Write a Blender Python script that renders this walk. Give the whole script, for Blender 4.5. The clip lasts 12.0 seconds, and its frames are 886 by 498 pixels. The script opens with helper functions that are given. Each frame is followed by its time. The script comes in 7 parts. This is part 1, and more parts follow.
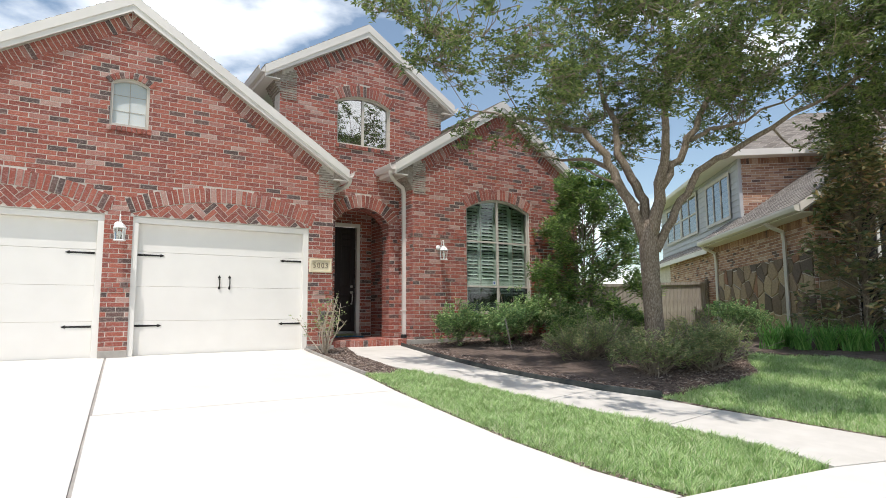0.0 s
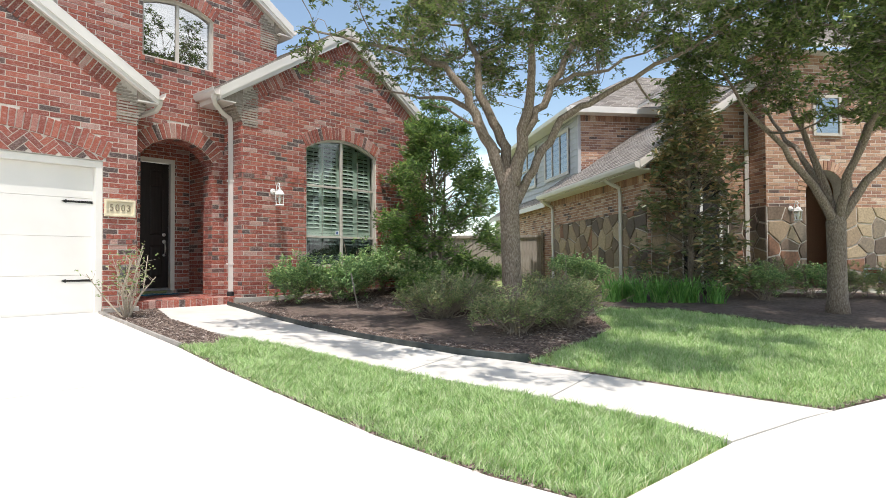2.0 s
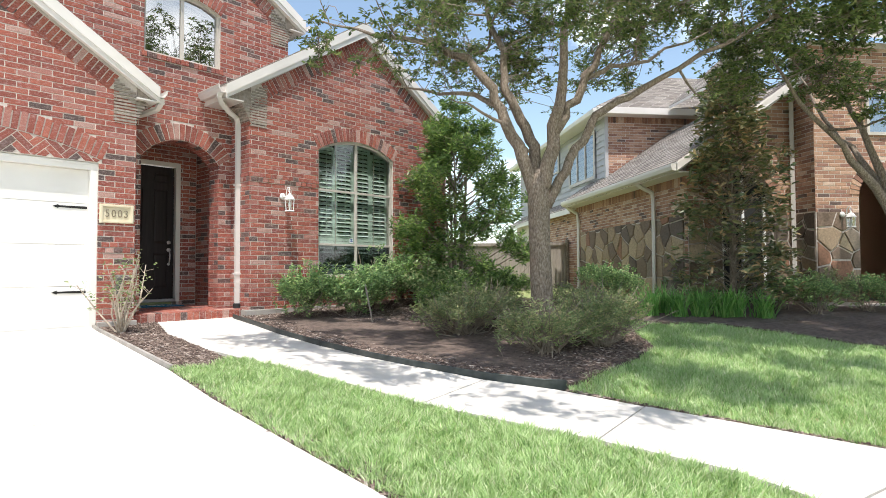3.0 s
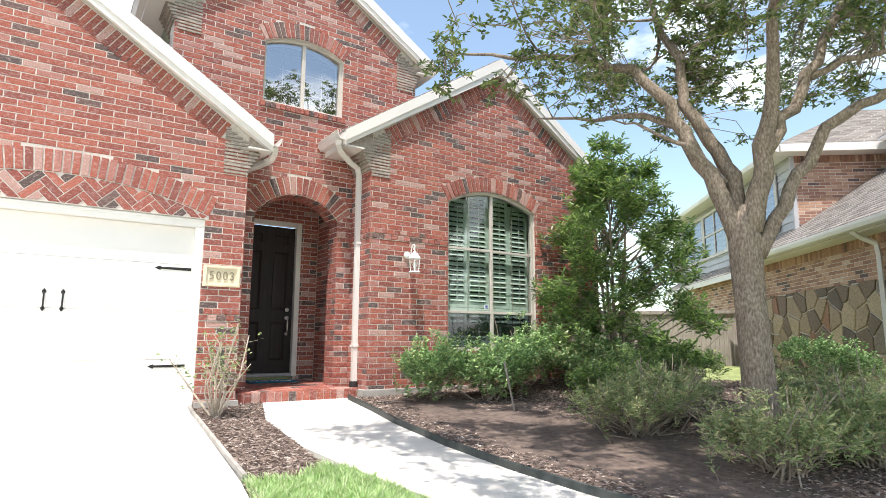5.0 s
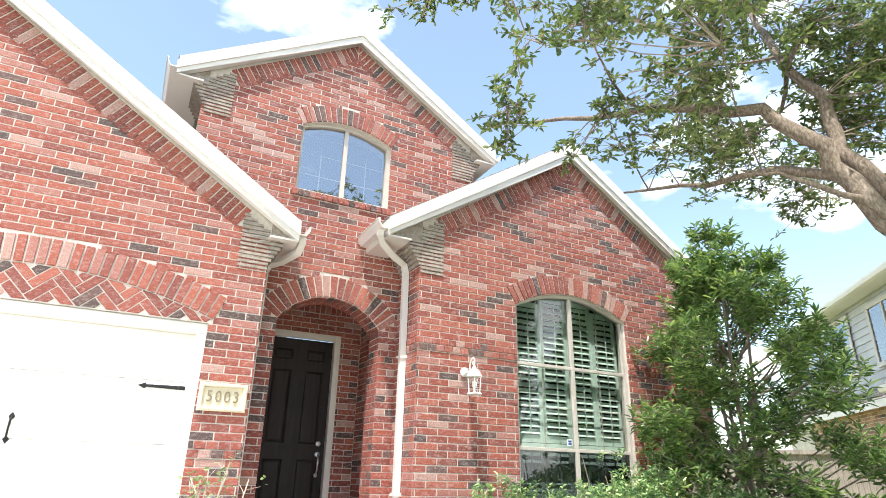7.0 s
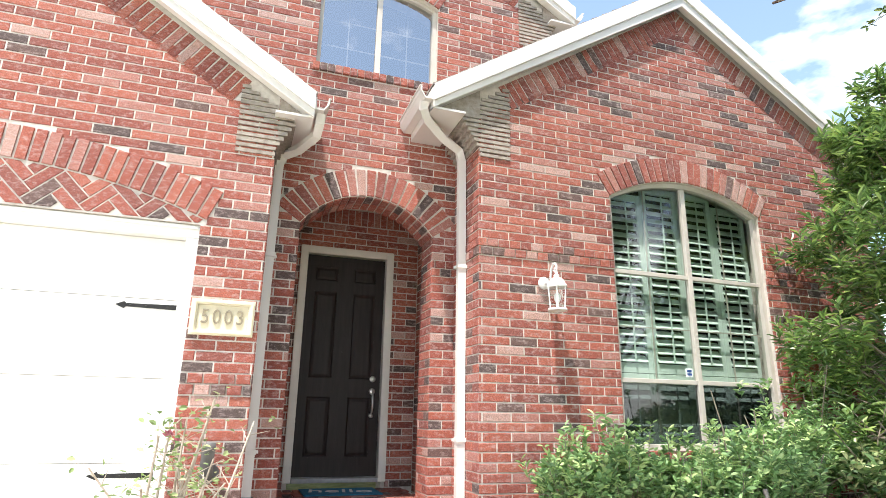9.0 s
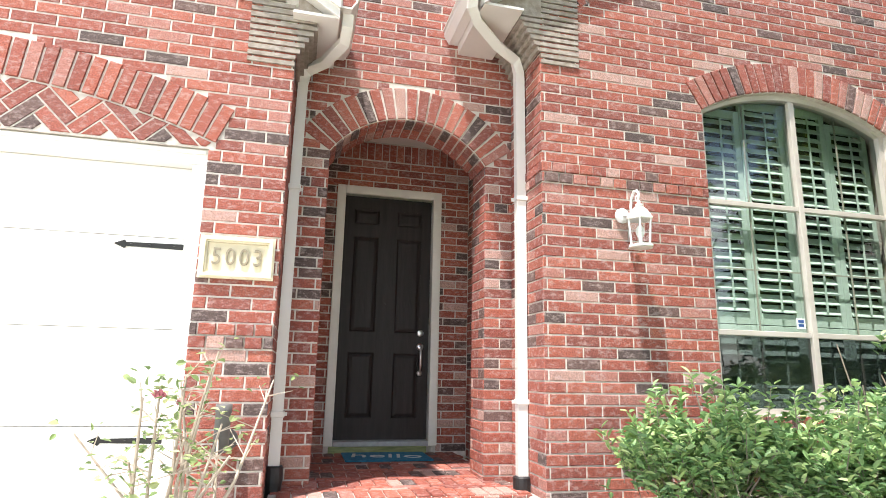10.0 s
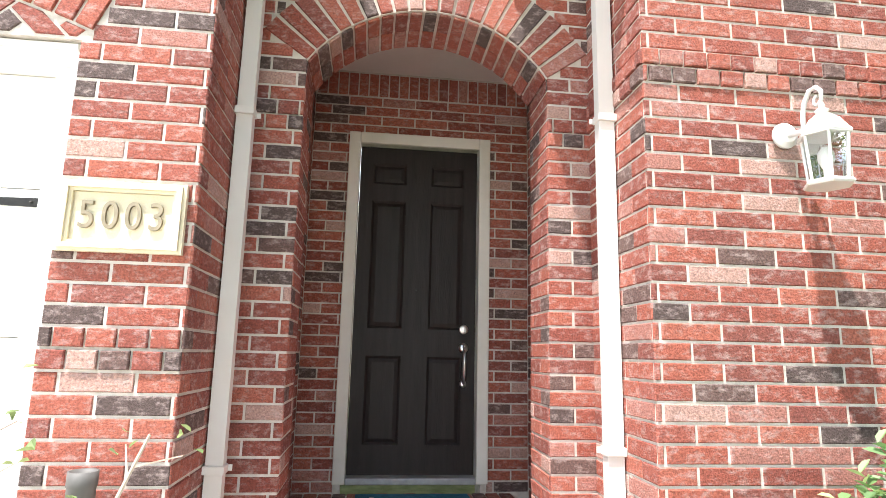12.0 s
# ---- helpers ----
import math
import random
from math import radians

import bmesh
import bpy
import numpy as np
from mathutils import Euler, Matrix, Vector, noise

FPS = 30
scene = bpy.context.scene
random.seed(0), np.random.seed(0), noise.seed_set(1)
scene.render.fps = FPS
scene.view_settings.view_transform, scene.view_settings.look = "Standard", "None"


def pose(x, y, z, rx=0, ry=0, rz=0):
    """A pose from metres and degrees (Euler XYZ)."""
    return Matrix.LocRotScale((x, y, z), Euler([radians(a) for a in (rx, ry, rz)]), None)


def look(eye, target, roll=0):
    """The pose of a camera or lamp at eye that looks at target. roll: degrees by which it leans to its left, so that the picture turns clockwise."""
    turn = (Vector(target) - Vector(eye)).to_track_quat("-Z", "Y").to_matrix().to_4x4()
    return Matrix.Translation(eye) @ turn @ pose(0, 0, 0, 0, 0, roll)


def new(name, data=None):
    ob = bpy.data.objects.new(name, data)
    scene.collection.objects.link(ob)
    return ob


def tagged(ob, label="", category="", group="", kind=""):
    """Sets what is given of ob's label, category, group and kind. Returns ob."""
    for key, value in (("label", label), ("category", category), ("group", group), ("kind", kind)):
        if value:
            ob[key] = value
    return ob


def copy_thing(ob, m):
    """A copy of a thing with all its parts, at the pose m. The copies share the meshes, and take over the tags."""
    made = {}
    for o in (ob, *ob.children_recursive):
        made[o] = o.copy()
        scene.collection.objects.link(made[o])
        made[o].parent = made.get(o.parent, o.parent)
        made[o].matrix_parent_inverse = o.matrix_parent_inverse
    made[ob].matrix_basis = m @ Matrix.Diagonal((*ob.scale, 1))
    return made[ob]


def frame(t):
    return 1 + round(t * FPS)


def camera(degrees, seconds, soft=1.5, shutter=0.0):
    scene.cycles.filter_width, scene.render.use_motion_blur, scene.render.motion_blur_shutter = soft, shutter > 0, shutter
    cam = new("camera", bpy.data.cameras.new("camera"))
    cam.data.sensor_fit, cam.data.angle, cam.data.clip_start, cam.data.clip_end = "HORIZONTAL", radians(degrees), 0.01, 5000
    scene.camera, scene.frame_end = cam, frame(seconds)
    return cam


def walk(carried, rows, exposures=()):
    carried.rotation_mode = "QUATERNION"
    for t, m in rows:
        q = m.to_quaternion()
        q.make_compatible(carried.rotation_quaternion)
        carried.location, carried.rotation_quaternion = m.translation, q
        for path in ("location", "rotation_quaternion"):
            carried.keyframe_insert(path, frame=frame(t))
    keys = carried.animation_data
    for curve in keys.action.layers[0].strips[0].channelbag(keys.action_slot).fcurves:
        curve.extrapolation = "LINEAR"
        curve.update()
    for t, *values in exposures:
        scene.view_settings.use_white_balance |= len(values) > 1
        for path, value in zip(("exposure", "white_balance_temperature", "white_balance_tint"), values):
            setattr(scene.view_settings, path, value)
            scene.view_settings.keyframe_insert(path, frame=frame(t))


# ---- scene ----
cam = camera(74.1, 12.0, soft=0.7)
PATH = [
    (0, (-0.274, -0.621, 1.511), (0.799, 1.053, 1.728), -0.4),
    (0.5, (-0.229, -0.376, 1.498), (1.046, 1.157, 1.654), -0.5),
    (1, (-0.072, -0.124, 1.504), (1.307, 1.321, 1.606), -0.5),
    (1.5, (0.102, 0.149, 1.537), (1.566, 1.511, 1.578), -0.3),
    (2, (0.289, 0.446, 1.587), (1.794, 1.762, 1.63), -0.3),
    (2.5, (0.554, 0.727, 1.606), (2.064, 2.037, 1.661), -0.3),
    (3, (0.846, 1.016, 1.629), (2.31, 2.377, 1.698), -0.2),
    (3.2, (0.978, 1.159, 1.637), (2.411, 2.552, 1.706), -0.1),
    (4.8, (1.849, 2.286, 1.658), (2.975, 3.919, 1.916), 0.1),
    (5, (1.959, 2.446, 1.666), (3.065, 4.085, 1.97), 0.3),
    (5.5, (2.212, 2.838, 1.697), (3.281, 4.472, 2.128), 0.4),
    (6, (2.448, 3.195, 1.736), (3.46, 4.824, 2.303), 0.4),
    (6.5, (2.68, 3.547, 1.759), (3.605, 5.178, 2.455), 0.4),
    (6.7, (2.778, 3.689, 1.76), (3.672, 5.325, 2.485), 0.7),
    (8.3, (3.595, 4.834, 1.733), (4.321, 6.591, 2.354), 1.1),
    (8.5, (3.692, 4.995, 1.74), (4.408, 6.764, 2.338), 0.9),
    (9, (3.855, 5.359, 1.769), (4.471, 7.183, 2.311), 1.0),
    (9.5, (3.974, 5.776, 1.773), (4.501, 7.645, 2.251), 1.0),
    (10, (4.094, 6.16, 1.765), (4.554, 8.063, 2.173), 1.2),
    (10.5, (4.207, 6.561, 1.799), (4.568, 8.495, 2.163), 1.2),
    (11, (4.307, 7.003, 1.84), (4.582, 8.954, 2.185), 1.4),
    (11.5, (4.44, 7.357, 1.888), (4.71, 9.309, 2.233), 1.3),
    (12, (4.611, 7.664, 1.95), (4.841, 9.619, 2.304), 1.3),
]
walk(cam, [(t, look(eye, target, roll)) for t, eye, target, roll in PATH],
     [(0, -0.28), (1.0, -0.13), (2.0, 0.02), (3.2, 0.26), (4.8, 0.46), (5.5, 0.72), (6.5, 0.86), (8.5, 0.86), (10, 0.98), (12, 1.24)])

# ---- light ----
SUN_AZ, SUN_EL = 43.0, 68.0   # the sun stands to the front and left of the house
to_sun = Vector((-math.sin(radians(SUN_AZ)) * math.cos(radians(SUN_EL)), -math.cos(radians(SUN_AZ)) * math.cos(radians(SUN_EL)), math.sin(radians(SUN_EL))))
sun = new("sun", bpy.data.lights.new("sun", "SUN"))
sun.data.energy, sun.data.angle, sun.data.color = 4.8, radians(0.6), (1.0, 0.945, 0.90)
sun.matrix_world = look((0, 0, 40), Vector((0, 0, 40)) - to_sun)

world = bpy.data.worlds.new("sky")
scene.world = world
world.use_nodes = True
nt = world.node_tree
nt.nodes.clear()
sky = nt.nodes.new("ShaderNodeTexSky")
sky.sky_type, sky.sun_disc = "NISHITA", False
sky.sun_elevation, sky.sun_rotation = radians(SUN_EL), radians(180 + SUN_AZ)
sky.air_density, sky.dust_density = 1.0, 0.9
tc = nt.nodes.new("ShaderNodeTexCoord")
mp = nt.nodes.new("ShaderNodeMapping")
mp.inputs["Scale"].default_value = (1.0, 1.0, 2.4)
mp.inputs["Location"].default_value = (0.35, 0.1, 0.2)
cl = nt.nodes.new("ShaderNodeTexNoise")
cl.inputs["Scale"].default_value, cl.inputs["Detail"].default_value, cl.inputs["Roughness"].default_value = 2.1, 9.0, 0.52
ramp = nt.nodes.new("ShaderNodeValToRGB")
ramp.color_ramp.elements[0].position, ramp.color_ramp.elements[1].position = 0.52, 0.64
ramp.color_ramp.elements[0].color = (0.02, 0.02, 0.02, 1)
mix = nt.nodes.new("ShaderNodeMixRGB")
mix.inputs[2].default_value = (13.0, 13.3, 13.6, 1)
bg = nt.nodes.new("ShaderNodeBackground")
bg.inputs["Strength"].default_value = 0.15
out = nt.nodes.new("ShaderNodeOutputWorld")
nt.links.new(tc.outputs["Generated"], mp.inputs["Vector"])
nt.links.new(mp.outputs["Vector"], cl.inputs["Vector"])
sep = nt.nodes.new("ShaderNodeSeparateXYZ")
nt.links.new(tc.outputs["Generated"], sep.inputs["Vector"])
low = nt.nodes.new("ShaderNodeMapRange")
low.inputs["From Min"].default_value, low.inputs["From Max"].default_value = 0.05, 0.65
low.inputs["To Min"].default_value, low.inputs["To Max"].default_value = 0.07, -0.05
nt.links.new(sep.outputs["Z"], low.inputs["Value"])
bank = nt.nodes.new("ShaderNodeMath")
nt.links.new(cl.outputs["Fac"], bank.inputs[0])
nt.links.new(low.outputs["Result"], bank.inputs[1])
nt.links.new(bank.outputs["Value"], ramp.inputs["Fac"])
clear = nt.nodes.new("ShaderNodeMixRGB")
clear.blend_type = "MULTIPLY"
clear.inputs[0].default_value = 1.0
clear.inputs[2].default_value = (1.45, 1.42, 1.30, 1)
nt.links.new(ramp.outputs["Color"], mix.inputs["Fac"])
nt.links.new(sky.outputs["Color"], clear.inputs[1])
nt.links.new(clear.outputs["Color"], mix.inputs[1])
nt.links.new(mix.outputs["Color"], bg.inputs["Color"])
nt.links.new(bg.outputs["Background"], out.inputs["Surface"])


# ---- materials ----
def material(name, colors, scale=4.0, rough=0.7, metal=0.0, bump=0.0, bump_scale=60.0, stain=0.0, spec=0.5, stretch=(1, 1, 1)):
    """A surface whose colour drifts between the given colours, with fine relief and soft stains."""
    m = bpy.data.materials.new(name)
    m.use_nodes = True
    t = m.node_tree
    b = t.nodes["Principled BSDF"]
    b.inputs["Roughness"].default_value, b.inputs["Metallic"].default_value = rough, metal
    b.inputs["Specular IOR Level"].default_value = spec
    co = t.nodes.new("ShaderNodeTexCoord")
    mpg = t.nodes.new("ShaderNodeMapping")
    mpg.inputs["Scale"].default_value = stretch
    t.links.new(co.outputs["Object"], mpg.inputs["Vector"])
    n1 = t.nodes.new("ShaderNodeTexNoise")
    n1.inputs["Scale"].default_value, n1.inputs["Detail"].default_value = scale, 6
    t.links.new(mpg.outputs["Vector"], n1.inputs["Vector"])
    r = t.nodes.new("ShaderNodeValToRGB")
    e = r.color_ramp.elements
    e[0].position, e[1].position = 0.3, 0.7
    e[0].color, e[1].color = (*colors[0], 1), (*colors[-1], 1)
    for k, c in enumerate(colors[1:-1]):
        e.new(0.3 + 0.4 * (k + 1) / (len(colors) - 1)).color = (*c, 1)
    t.links.new(n1.outputs["Fac"], r.inputs["Fac"])
    col = r.outputs["Color"]
    if stain:
        n2 = t.nodes.new("ShaderNodeTexNoise")
        n2.inputs["Scale"].default_value, n2.inputs["Detail"].default_value = scale * 0.17, 5
        t.links.new(mpg.outputs["Vector"], n2.inputs["Vector"])
        r2 = t.nodes.new("ShaderNodeMapRange")
        r2.inputs["From Min"].default_value, r2.inputs["From Max"].default_value = 0.35, 0.65
        r2.inputs["To Min"].default_value, r2.inputs["To Max"].default_value = 1.0 - stain, 1.0
        t.links.new(n2.outputs["Fac"], r2.inputs["Value"])
        mu = t.nodes.new("ShaderNodeMixRGB")
        mu.blend_type = "MULTIPLY"
        mu.inputs[0].default_value = 1.0
        t.links.new(col, mu.inputs[1])
        t.links.new(r2.outputs["Result"], mu.inputs[2])
        col = mu.outputs["Color"]
    t.links.new(col, b.inputs["Base Color"])
    if bump:
        n3 = t.nodes.new("ShaderNodeTexNoise")
        n3.inputs["Scale"].default_value, n3.inputs["Detail"].default_value = bump_scale, 5
        t.links.new(mpg.outputs["Vector"], n3.inputs["Vector"])
        bp = t.nodes.new("ShaderNodeBump")
        bp.inputs["Strength"].default_value, bp.inputs["Distance"].default_value = bump, 0.01
        t.links.new(n3.outputs["Fac"], bp.inputs["Height"])
        t.links.new(bp.outputs["Normal"], b.inputs["Normal"])
    return m


def varied(name, stops, source, rough=0.85, grain=0.35, grain_scale=90.0, bump=0.5, trans=0.0, blotch=0.0):
    """A surface for many alike pieces, whose colour is drawn piece by piece from stops; source: 'island' or 'object'."""
    m = bpy.data.materials.new(name)
    m.use_nodes = True
    t = m.node_tree
    b = t.nodes["Principled BSDF"]
    b.inputs["Roughness"].default_value = rough
    if source == "island":
        rnd = t.nodes.new("ShaderNodeNewGeometry").outputs["Random Per Island"]
    else:
        rnd = t.nodes.new("ShaderNodeObjectInfo").outputs["Random"]
    r = t.nodes.new("ShaderNodeValToRGB")
    r.color_ramp.interpolation = "CONSTANT" if trans == 0 else "LINEAR"
    e = r.color_ramp.elements
    e[0].position, e[0].color = stops[0][0], (*stops[0][1], 1)
    e[1].position, e[1].color = stops[1][0], (*stops[1][1], 1)
    for p, c in stops[2:]:
        e.new(p).color = (*c, 1)
    t.links.new(rnd, r.inputs["Fac"])
    geo = t.nodes.new("ShaderNodeNewGeometry")
    n = t.nodes.new("ShaderNodeTexNoise")
    n.inputs["Scale"].default_value, n.inputs["Detail"].default_value, n.inputs["Roughness"].default_value = grain_scale, 6, 0.65
    t.links.new(geo.outputs["Position"], n.inputs["Vector"])
    mr = t.nodes.new("ShaderNodeMapRange")
    mr.inputs["From Min"].default_value, mr.inputs["From Max"].default_value = 0.3, 0.7
    mr.inputs["To Min"].default_value, mr.inputs["To Max"].default_value = 1 - grain, 1 + grain
    t.links.new(n.outputs["Fac"], mr.inputs["Value"])
    mu = t.nodes.new("ShaderNodeMixRGB")
    mu.blend_type = "MULTIPLY"
    mu.inputs[0].default_value = 1.0
    t.links.new(r.outputs["Color"], mu.inputs[1])
    t.links.new(mr.outputs["Result"], mu.inputs[2])
    col = mu.outputs["Color"]
    if blotch:
        n2 = t.nodes.new("ShaderNodeTexNoise")
        n2.inputs["Scale"].default_value, n2.inputs["Detail"].default_value, n2.inputs["Roughness"].default_value = 26.0, 9, 0.72
        mp2 = t.nodes.new("ShaderNodeMapping")
        mp2.inputs["Scale"].default_value = (0.8, 0.8, 1.5)
        t.links.new(geo.outputs["Position"], mp2.inputs["Vector"])
        t.links.new(mp2.outputs["Vector"], n2.inputs["Vector"])
        r3 = t.nodes.new("ShaderNodeMapRange")
        r3.inputs["From Min"].default_value, r3.inputs["From Max"].default_value = 0.50, 0.70
        r3.inputs["To Max"].default_value = blotch
        t.links.new(n2.outputs["Fac"], r3.inputs["Value"])
        mx = t.nodes.new("ShaderNodeMixRGB")
        mx.inputs[2].default_value = (0.57, 0.45, 0.42, 1)
        t.links.new(r3.outputs["Result"], mx.inputs[0])
        t.links.new(col, mx.inputs[1])
        col = mx.outputs["Color"]
    t.links.new(col, b.inputs["Base Color"])
    if bump:
        bp = t.nodes.new("ShaderNodeBump")
        bp.inputs["Strength"].default_value, bp.inputs["Distance"].default_value = bump, 0.008
        t.links.new(n.outputs["Fac"], bp.inputs["Height"])
        t.links.new(bp.outputs["Normal"], b.inputs["Normal"])
    if trans:
        tr = t.nodes.new("ShaderNodeBsdfTranslucent")
        t.links.new(col, tr.inputs["Color"])
        ms = t.nodes.new("ShaderNodeMixShader")
        ms.inputs[0].default_value = trans
        o = t.nodes["Material Output"]
        t.links.new(b.outputs["BSDF"], ms.inputs[1])
        t.links.new(tr.outputs["BSDF"], ms.inputs[2])
        t.links.new(ms.outputs["Shader"], o.inputs["Surface"])
    return m


BRICK_STOPS = [(0.0, (0.29, 0.076, 0.050)), (0.14, (0.335, 0.092, 0.059)), (0.29, (0.245, 0.064, 0.045)), (0.42, (0.365, 0.108, 0.070)), (0.54, (0.305, 0.084, 0.058)),
               (0.65, (0.225, 0.066, 0.049)), (0.76, (0.088, 0.058, 0.052)), (0.82, (0.13, 0.074, 0.063)), (0.86, (0.43, 0.255, 0.212)), (0.92, (0.36, 0.15, 0.118))]
NB_STOPS = [(0.0, (0.36, 0.20, 0.13)), (0.2, (0.42, 0.25, 0.165)), (0.4, (0.31, 0.165, 0.11)), (0.6, (0.46, 0.29, 0.20)), (0.75, (0.27, 0.14, 0.10)), (0.87, (0.13, 0.085, 0.07)), (0.93, (0.52, 0.38, 0.29))]
M_BRICK = varied("red_brick_joined", BRICK_STOPS, "island", blotch=0.6, grain=0.5, grain_scale=110, bump=1.0)
M_BRICK_ONE = varied("red_brick", BRICK_STOPS, "object", blotch=0.6, grain=0.5, grain_scale=110, bump=1.0)
M_NBRICK = varied("tan_brick", NB_STOPS, "island")
M_STONE = varied("flagstone", [(0, (0.17, 0.12, 0.085)), (0.25, (0.30, 0.22, 0.145)), (0.45, (0.12, 0.09, 0.07)), (0.62, (0.38, 0.29, 0.19)), (0.8, (0.22, 0.175, 0.13)), (0.9, (0.25, 0.13, 0.08))], "island", grain_scale=25, grain=0.3)
M_MORTAR = material("mortar", [(0.53, 0.475, 0.42), (0.69, 0.63, 0.57)], 22, 0.95, bump=0.5, stain=0.15)
M_TRIM = material("cream_paint", [(0.70, 0.66, 0.615), (0.75, 0.71, 0.665)], 3, 0.5, bump=0.05, stain=0.08)
M_WHITE = material("white_paint", [(0.78, 0.77, 0.74), (0.82, 0.81, 0.79)], 5, 0.45, stain=0.06)
M_GARAGE = material("garage_door_paint", [(0.76, 0.735, 0.69), (0.80, 0.775, 0.73)], 2.5, 0.45, bump=0.12, bump_scale=140, stain=0.05)
M_CASING = material("door_casing_paint", [(0.72, 0.68, 0.61), (0.78, 0.74, 0.67)], 9, 0.5, stain=0.1)
M_DOOR = material("dark_brown_door_paint", [(0.017, 0.0125, 0.012), (0.026, 0.019, 0.018)], 30, 0.5, spec=0.25, bump=0.25, bump_scale=160, stretch=(1, 1, 0.08))
M_IRON = material("black_iron", [(0.02, 0.02, 0.02), (0.035, 0.033, 0.03)], 30, 0.5, 0.6, bump=0.2)
M_NICKEL = material("satin_nickel", [(0.62, 0.60, 0.57), (0.70, 0.68, 0.65)], 30, 0.28, 1.0)
M_CONC = material("pale_concrete", [(0.68, 0.645, 0.59), (0.74, 0.705, 0.65)], 3.2, 0.9, bump=0.25, bump_scale=160, stain=0.05)
M_WALK = material("walk_concrete", [(0.60, 0.57, 0.515), (0.69, 0.655, 0.60)], 4.0, 0.9, bump=0.3, bump_scale=160, stain=0.08)
M_CURB = material("grey_foundation_concrete", [(0.33, 0.31, 0.28), (0.45, 0.42, 0.38)], 8, 0.95, bump=0.5, stain=0.2)
M_SOIL = material("dark_soil", [(0.095, 0.068, 0.055), (0.20, 0.150, 0.122)], 14, 1.0, bump=0.9, bump_scale=40, stain=0.3)
M_TURF = material("turf_ground", [(0.20, 0.26, 0.08), (0.38, 0.42, 0.18)], 9, 1.0, bump=0.9, bump_scale=70, stain=0.25)
M_SHINGLE = varied("roof_shingle", [(0, (0.22, 0.19, 0.165)), (0.3, (0.28, 0.25, 0.22)), (0.6, (0.19, 0.165, 0.145)), (0.8, (0.31, 0.275, 0.24))], "island", grain_scale=160, grain=0.3)
M_SHUTTER = material("shutter_paint", [(0.60, 0.70, 0.64), (0.66, 0.755, 0.70)], 5, 0.5)
# near-black: the gloom of unlit rooms is put into the colour
M_ROOM_SHADE = material("painted_room_shade", [(0.012, 0.012, 0.012), (0.02, 0.02, 0.019)], 3, 0.9)
M_BLIND = material("white_blind", [(0.72, 0.74, 0.75), (0.78, 0.80, 0.80)], 3, 0.7)
M_VINYL = material("tan_vinyl_frame", [(0.50, 0.455, 0.40), (0.57, 0.525, 0.47)], 6, 0.5, stain=0.08)
M_CORBEL = material("weathered_corbel", [(0.26, 0.21, 0.17), (0.42, 0.37, 0.32)], 20, 0.9, bump=0.4, stain=0.2)
M_PLAQUE = material("cast_stone_plaque", [(0.70, 0.61, 0.43), (0.76, 0.68, 0.50)], 8, 0.8, bump=0.2, bump_scale=120, stain=0.1)
M_DIGIT = material("aged_bronze", [(0.22, 0.18, 0.12), (0.32, 0.265, 0.185)], 30, 0.5, 0.4)
M_EDGING = material("black_plastic_edging", [(0.03, 0.038, 0.035), (0.075, 0.085, 0.08)], 9, 0.5, stain=0.4)
M_WOOD = material("weathered_fence_wood", [(0.29, 0.25, 0.21), (0.46, 0.41, 0.36)], 7, 0.9, bump=0.6, bump_scale=40, stain=0.25, stretch=(3, 3, 0.4))
M_BARK = material("ridged_bark", [(0.13, 0.10, 0.075), (0.24, 0.19, 0.145), (0.36, 0.305, 0.25)], 58, 0.95, bump=1.0, bump_scale=70, stain=0.15, stretch=(1, 1, 0.42))
M_TWIG = material("grey_twig", [(0.19, 0.15, 0.11), (0.33, 0.28, 0.22)], 20, 0.9)
M_CANE = material("pale_rose_cane", [(0.36, 0.29, 0.22), (0.54, 0.47, 0.38)], 25, 0.8)
M_SIDING = material("grey_lap_siding", [(0.42, 0.42, 0.43), (0.48, 0.48, 0.49)], 4, 0.6, stain=0.1)
M_MAT = material("blue_door_mat", [(0.012, 0.11, 0.20), (0.03, 0.19, 0.31)], 40, 0.95, bump=0.8, bump_scale=220)
M_MATTEXT = material("mat_lettering", [(0.50, 0.52, 0.50), (0.60, 0.62, 0.60)], 40, 0.95)
M_BLACKPIPE = material("black_drain_pipe", [(0.012, 0.012, 0.013), (0.02, 0.02, 0.02)], 10, 0.5)
M_GREY = material("grey_plastic", [(0.10, 0.095, 0.09), (0.15, 0.145, 0.135)], 12, 0.6)
M_SILL = material("dull_metal_sill", [(0.30, 0.30, 0.30), (0.40, 0.395, 0.39)], 20, 0.6, 0.2)
M_RED = material("sign_red", [(0.45, 0.03, 0.03), (0.5, 0.05, 0.05)], 5, 0.5)
M_BULB = material("frosted_bulb", [(0.80, 0.80, 0.76), (0.85, 0.85, 0.82)], 5, 0.3)
M_STICKER = material("sticker_white", [(0.75, 0.78, 0.80), (0.80, 0.83, 0.85)], 5, 0.4)
M_STICKERB = material("sticker_blue", [(0.03, 0.08, 0.25), (0.05, 0.10, 0.3)], 5, 0.4)


def leaf_mat(name, stops, trans=0.3, rough=0.5):
    return varied(name, stops, "island", rough=rough, grain=0.15, grain_scale=30, bump=0, trans=trans)


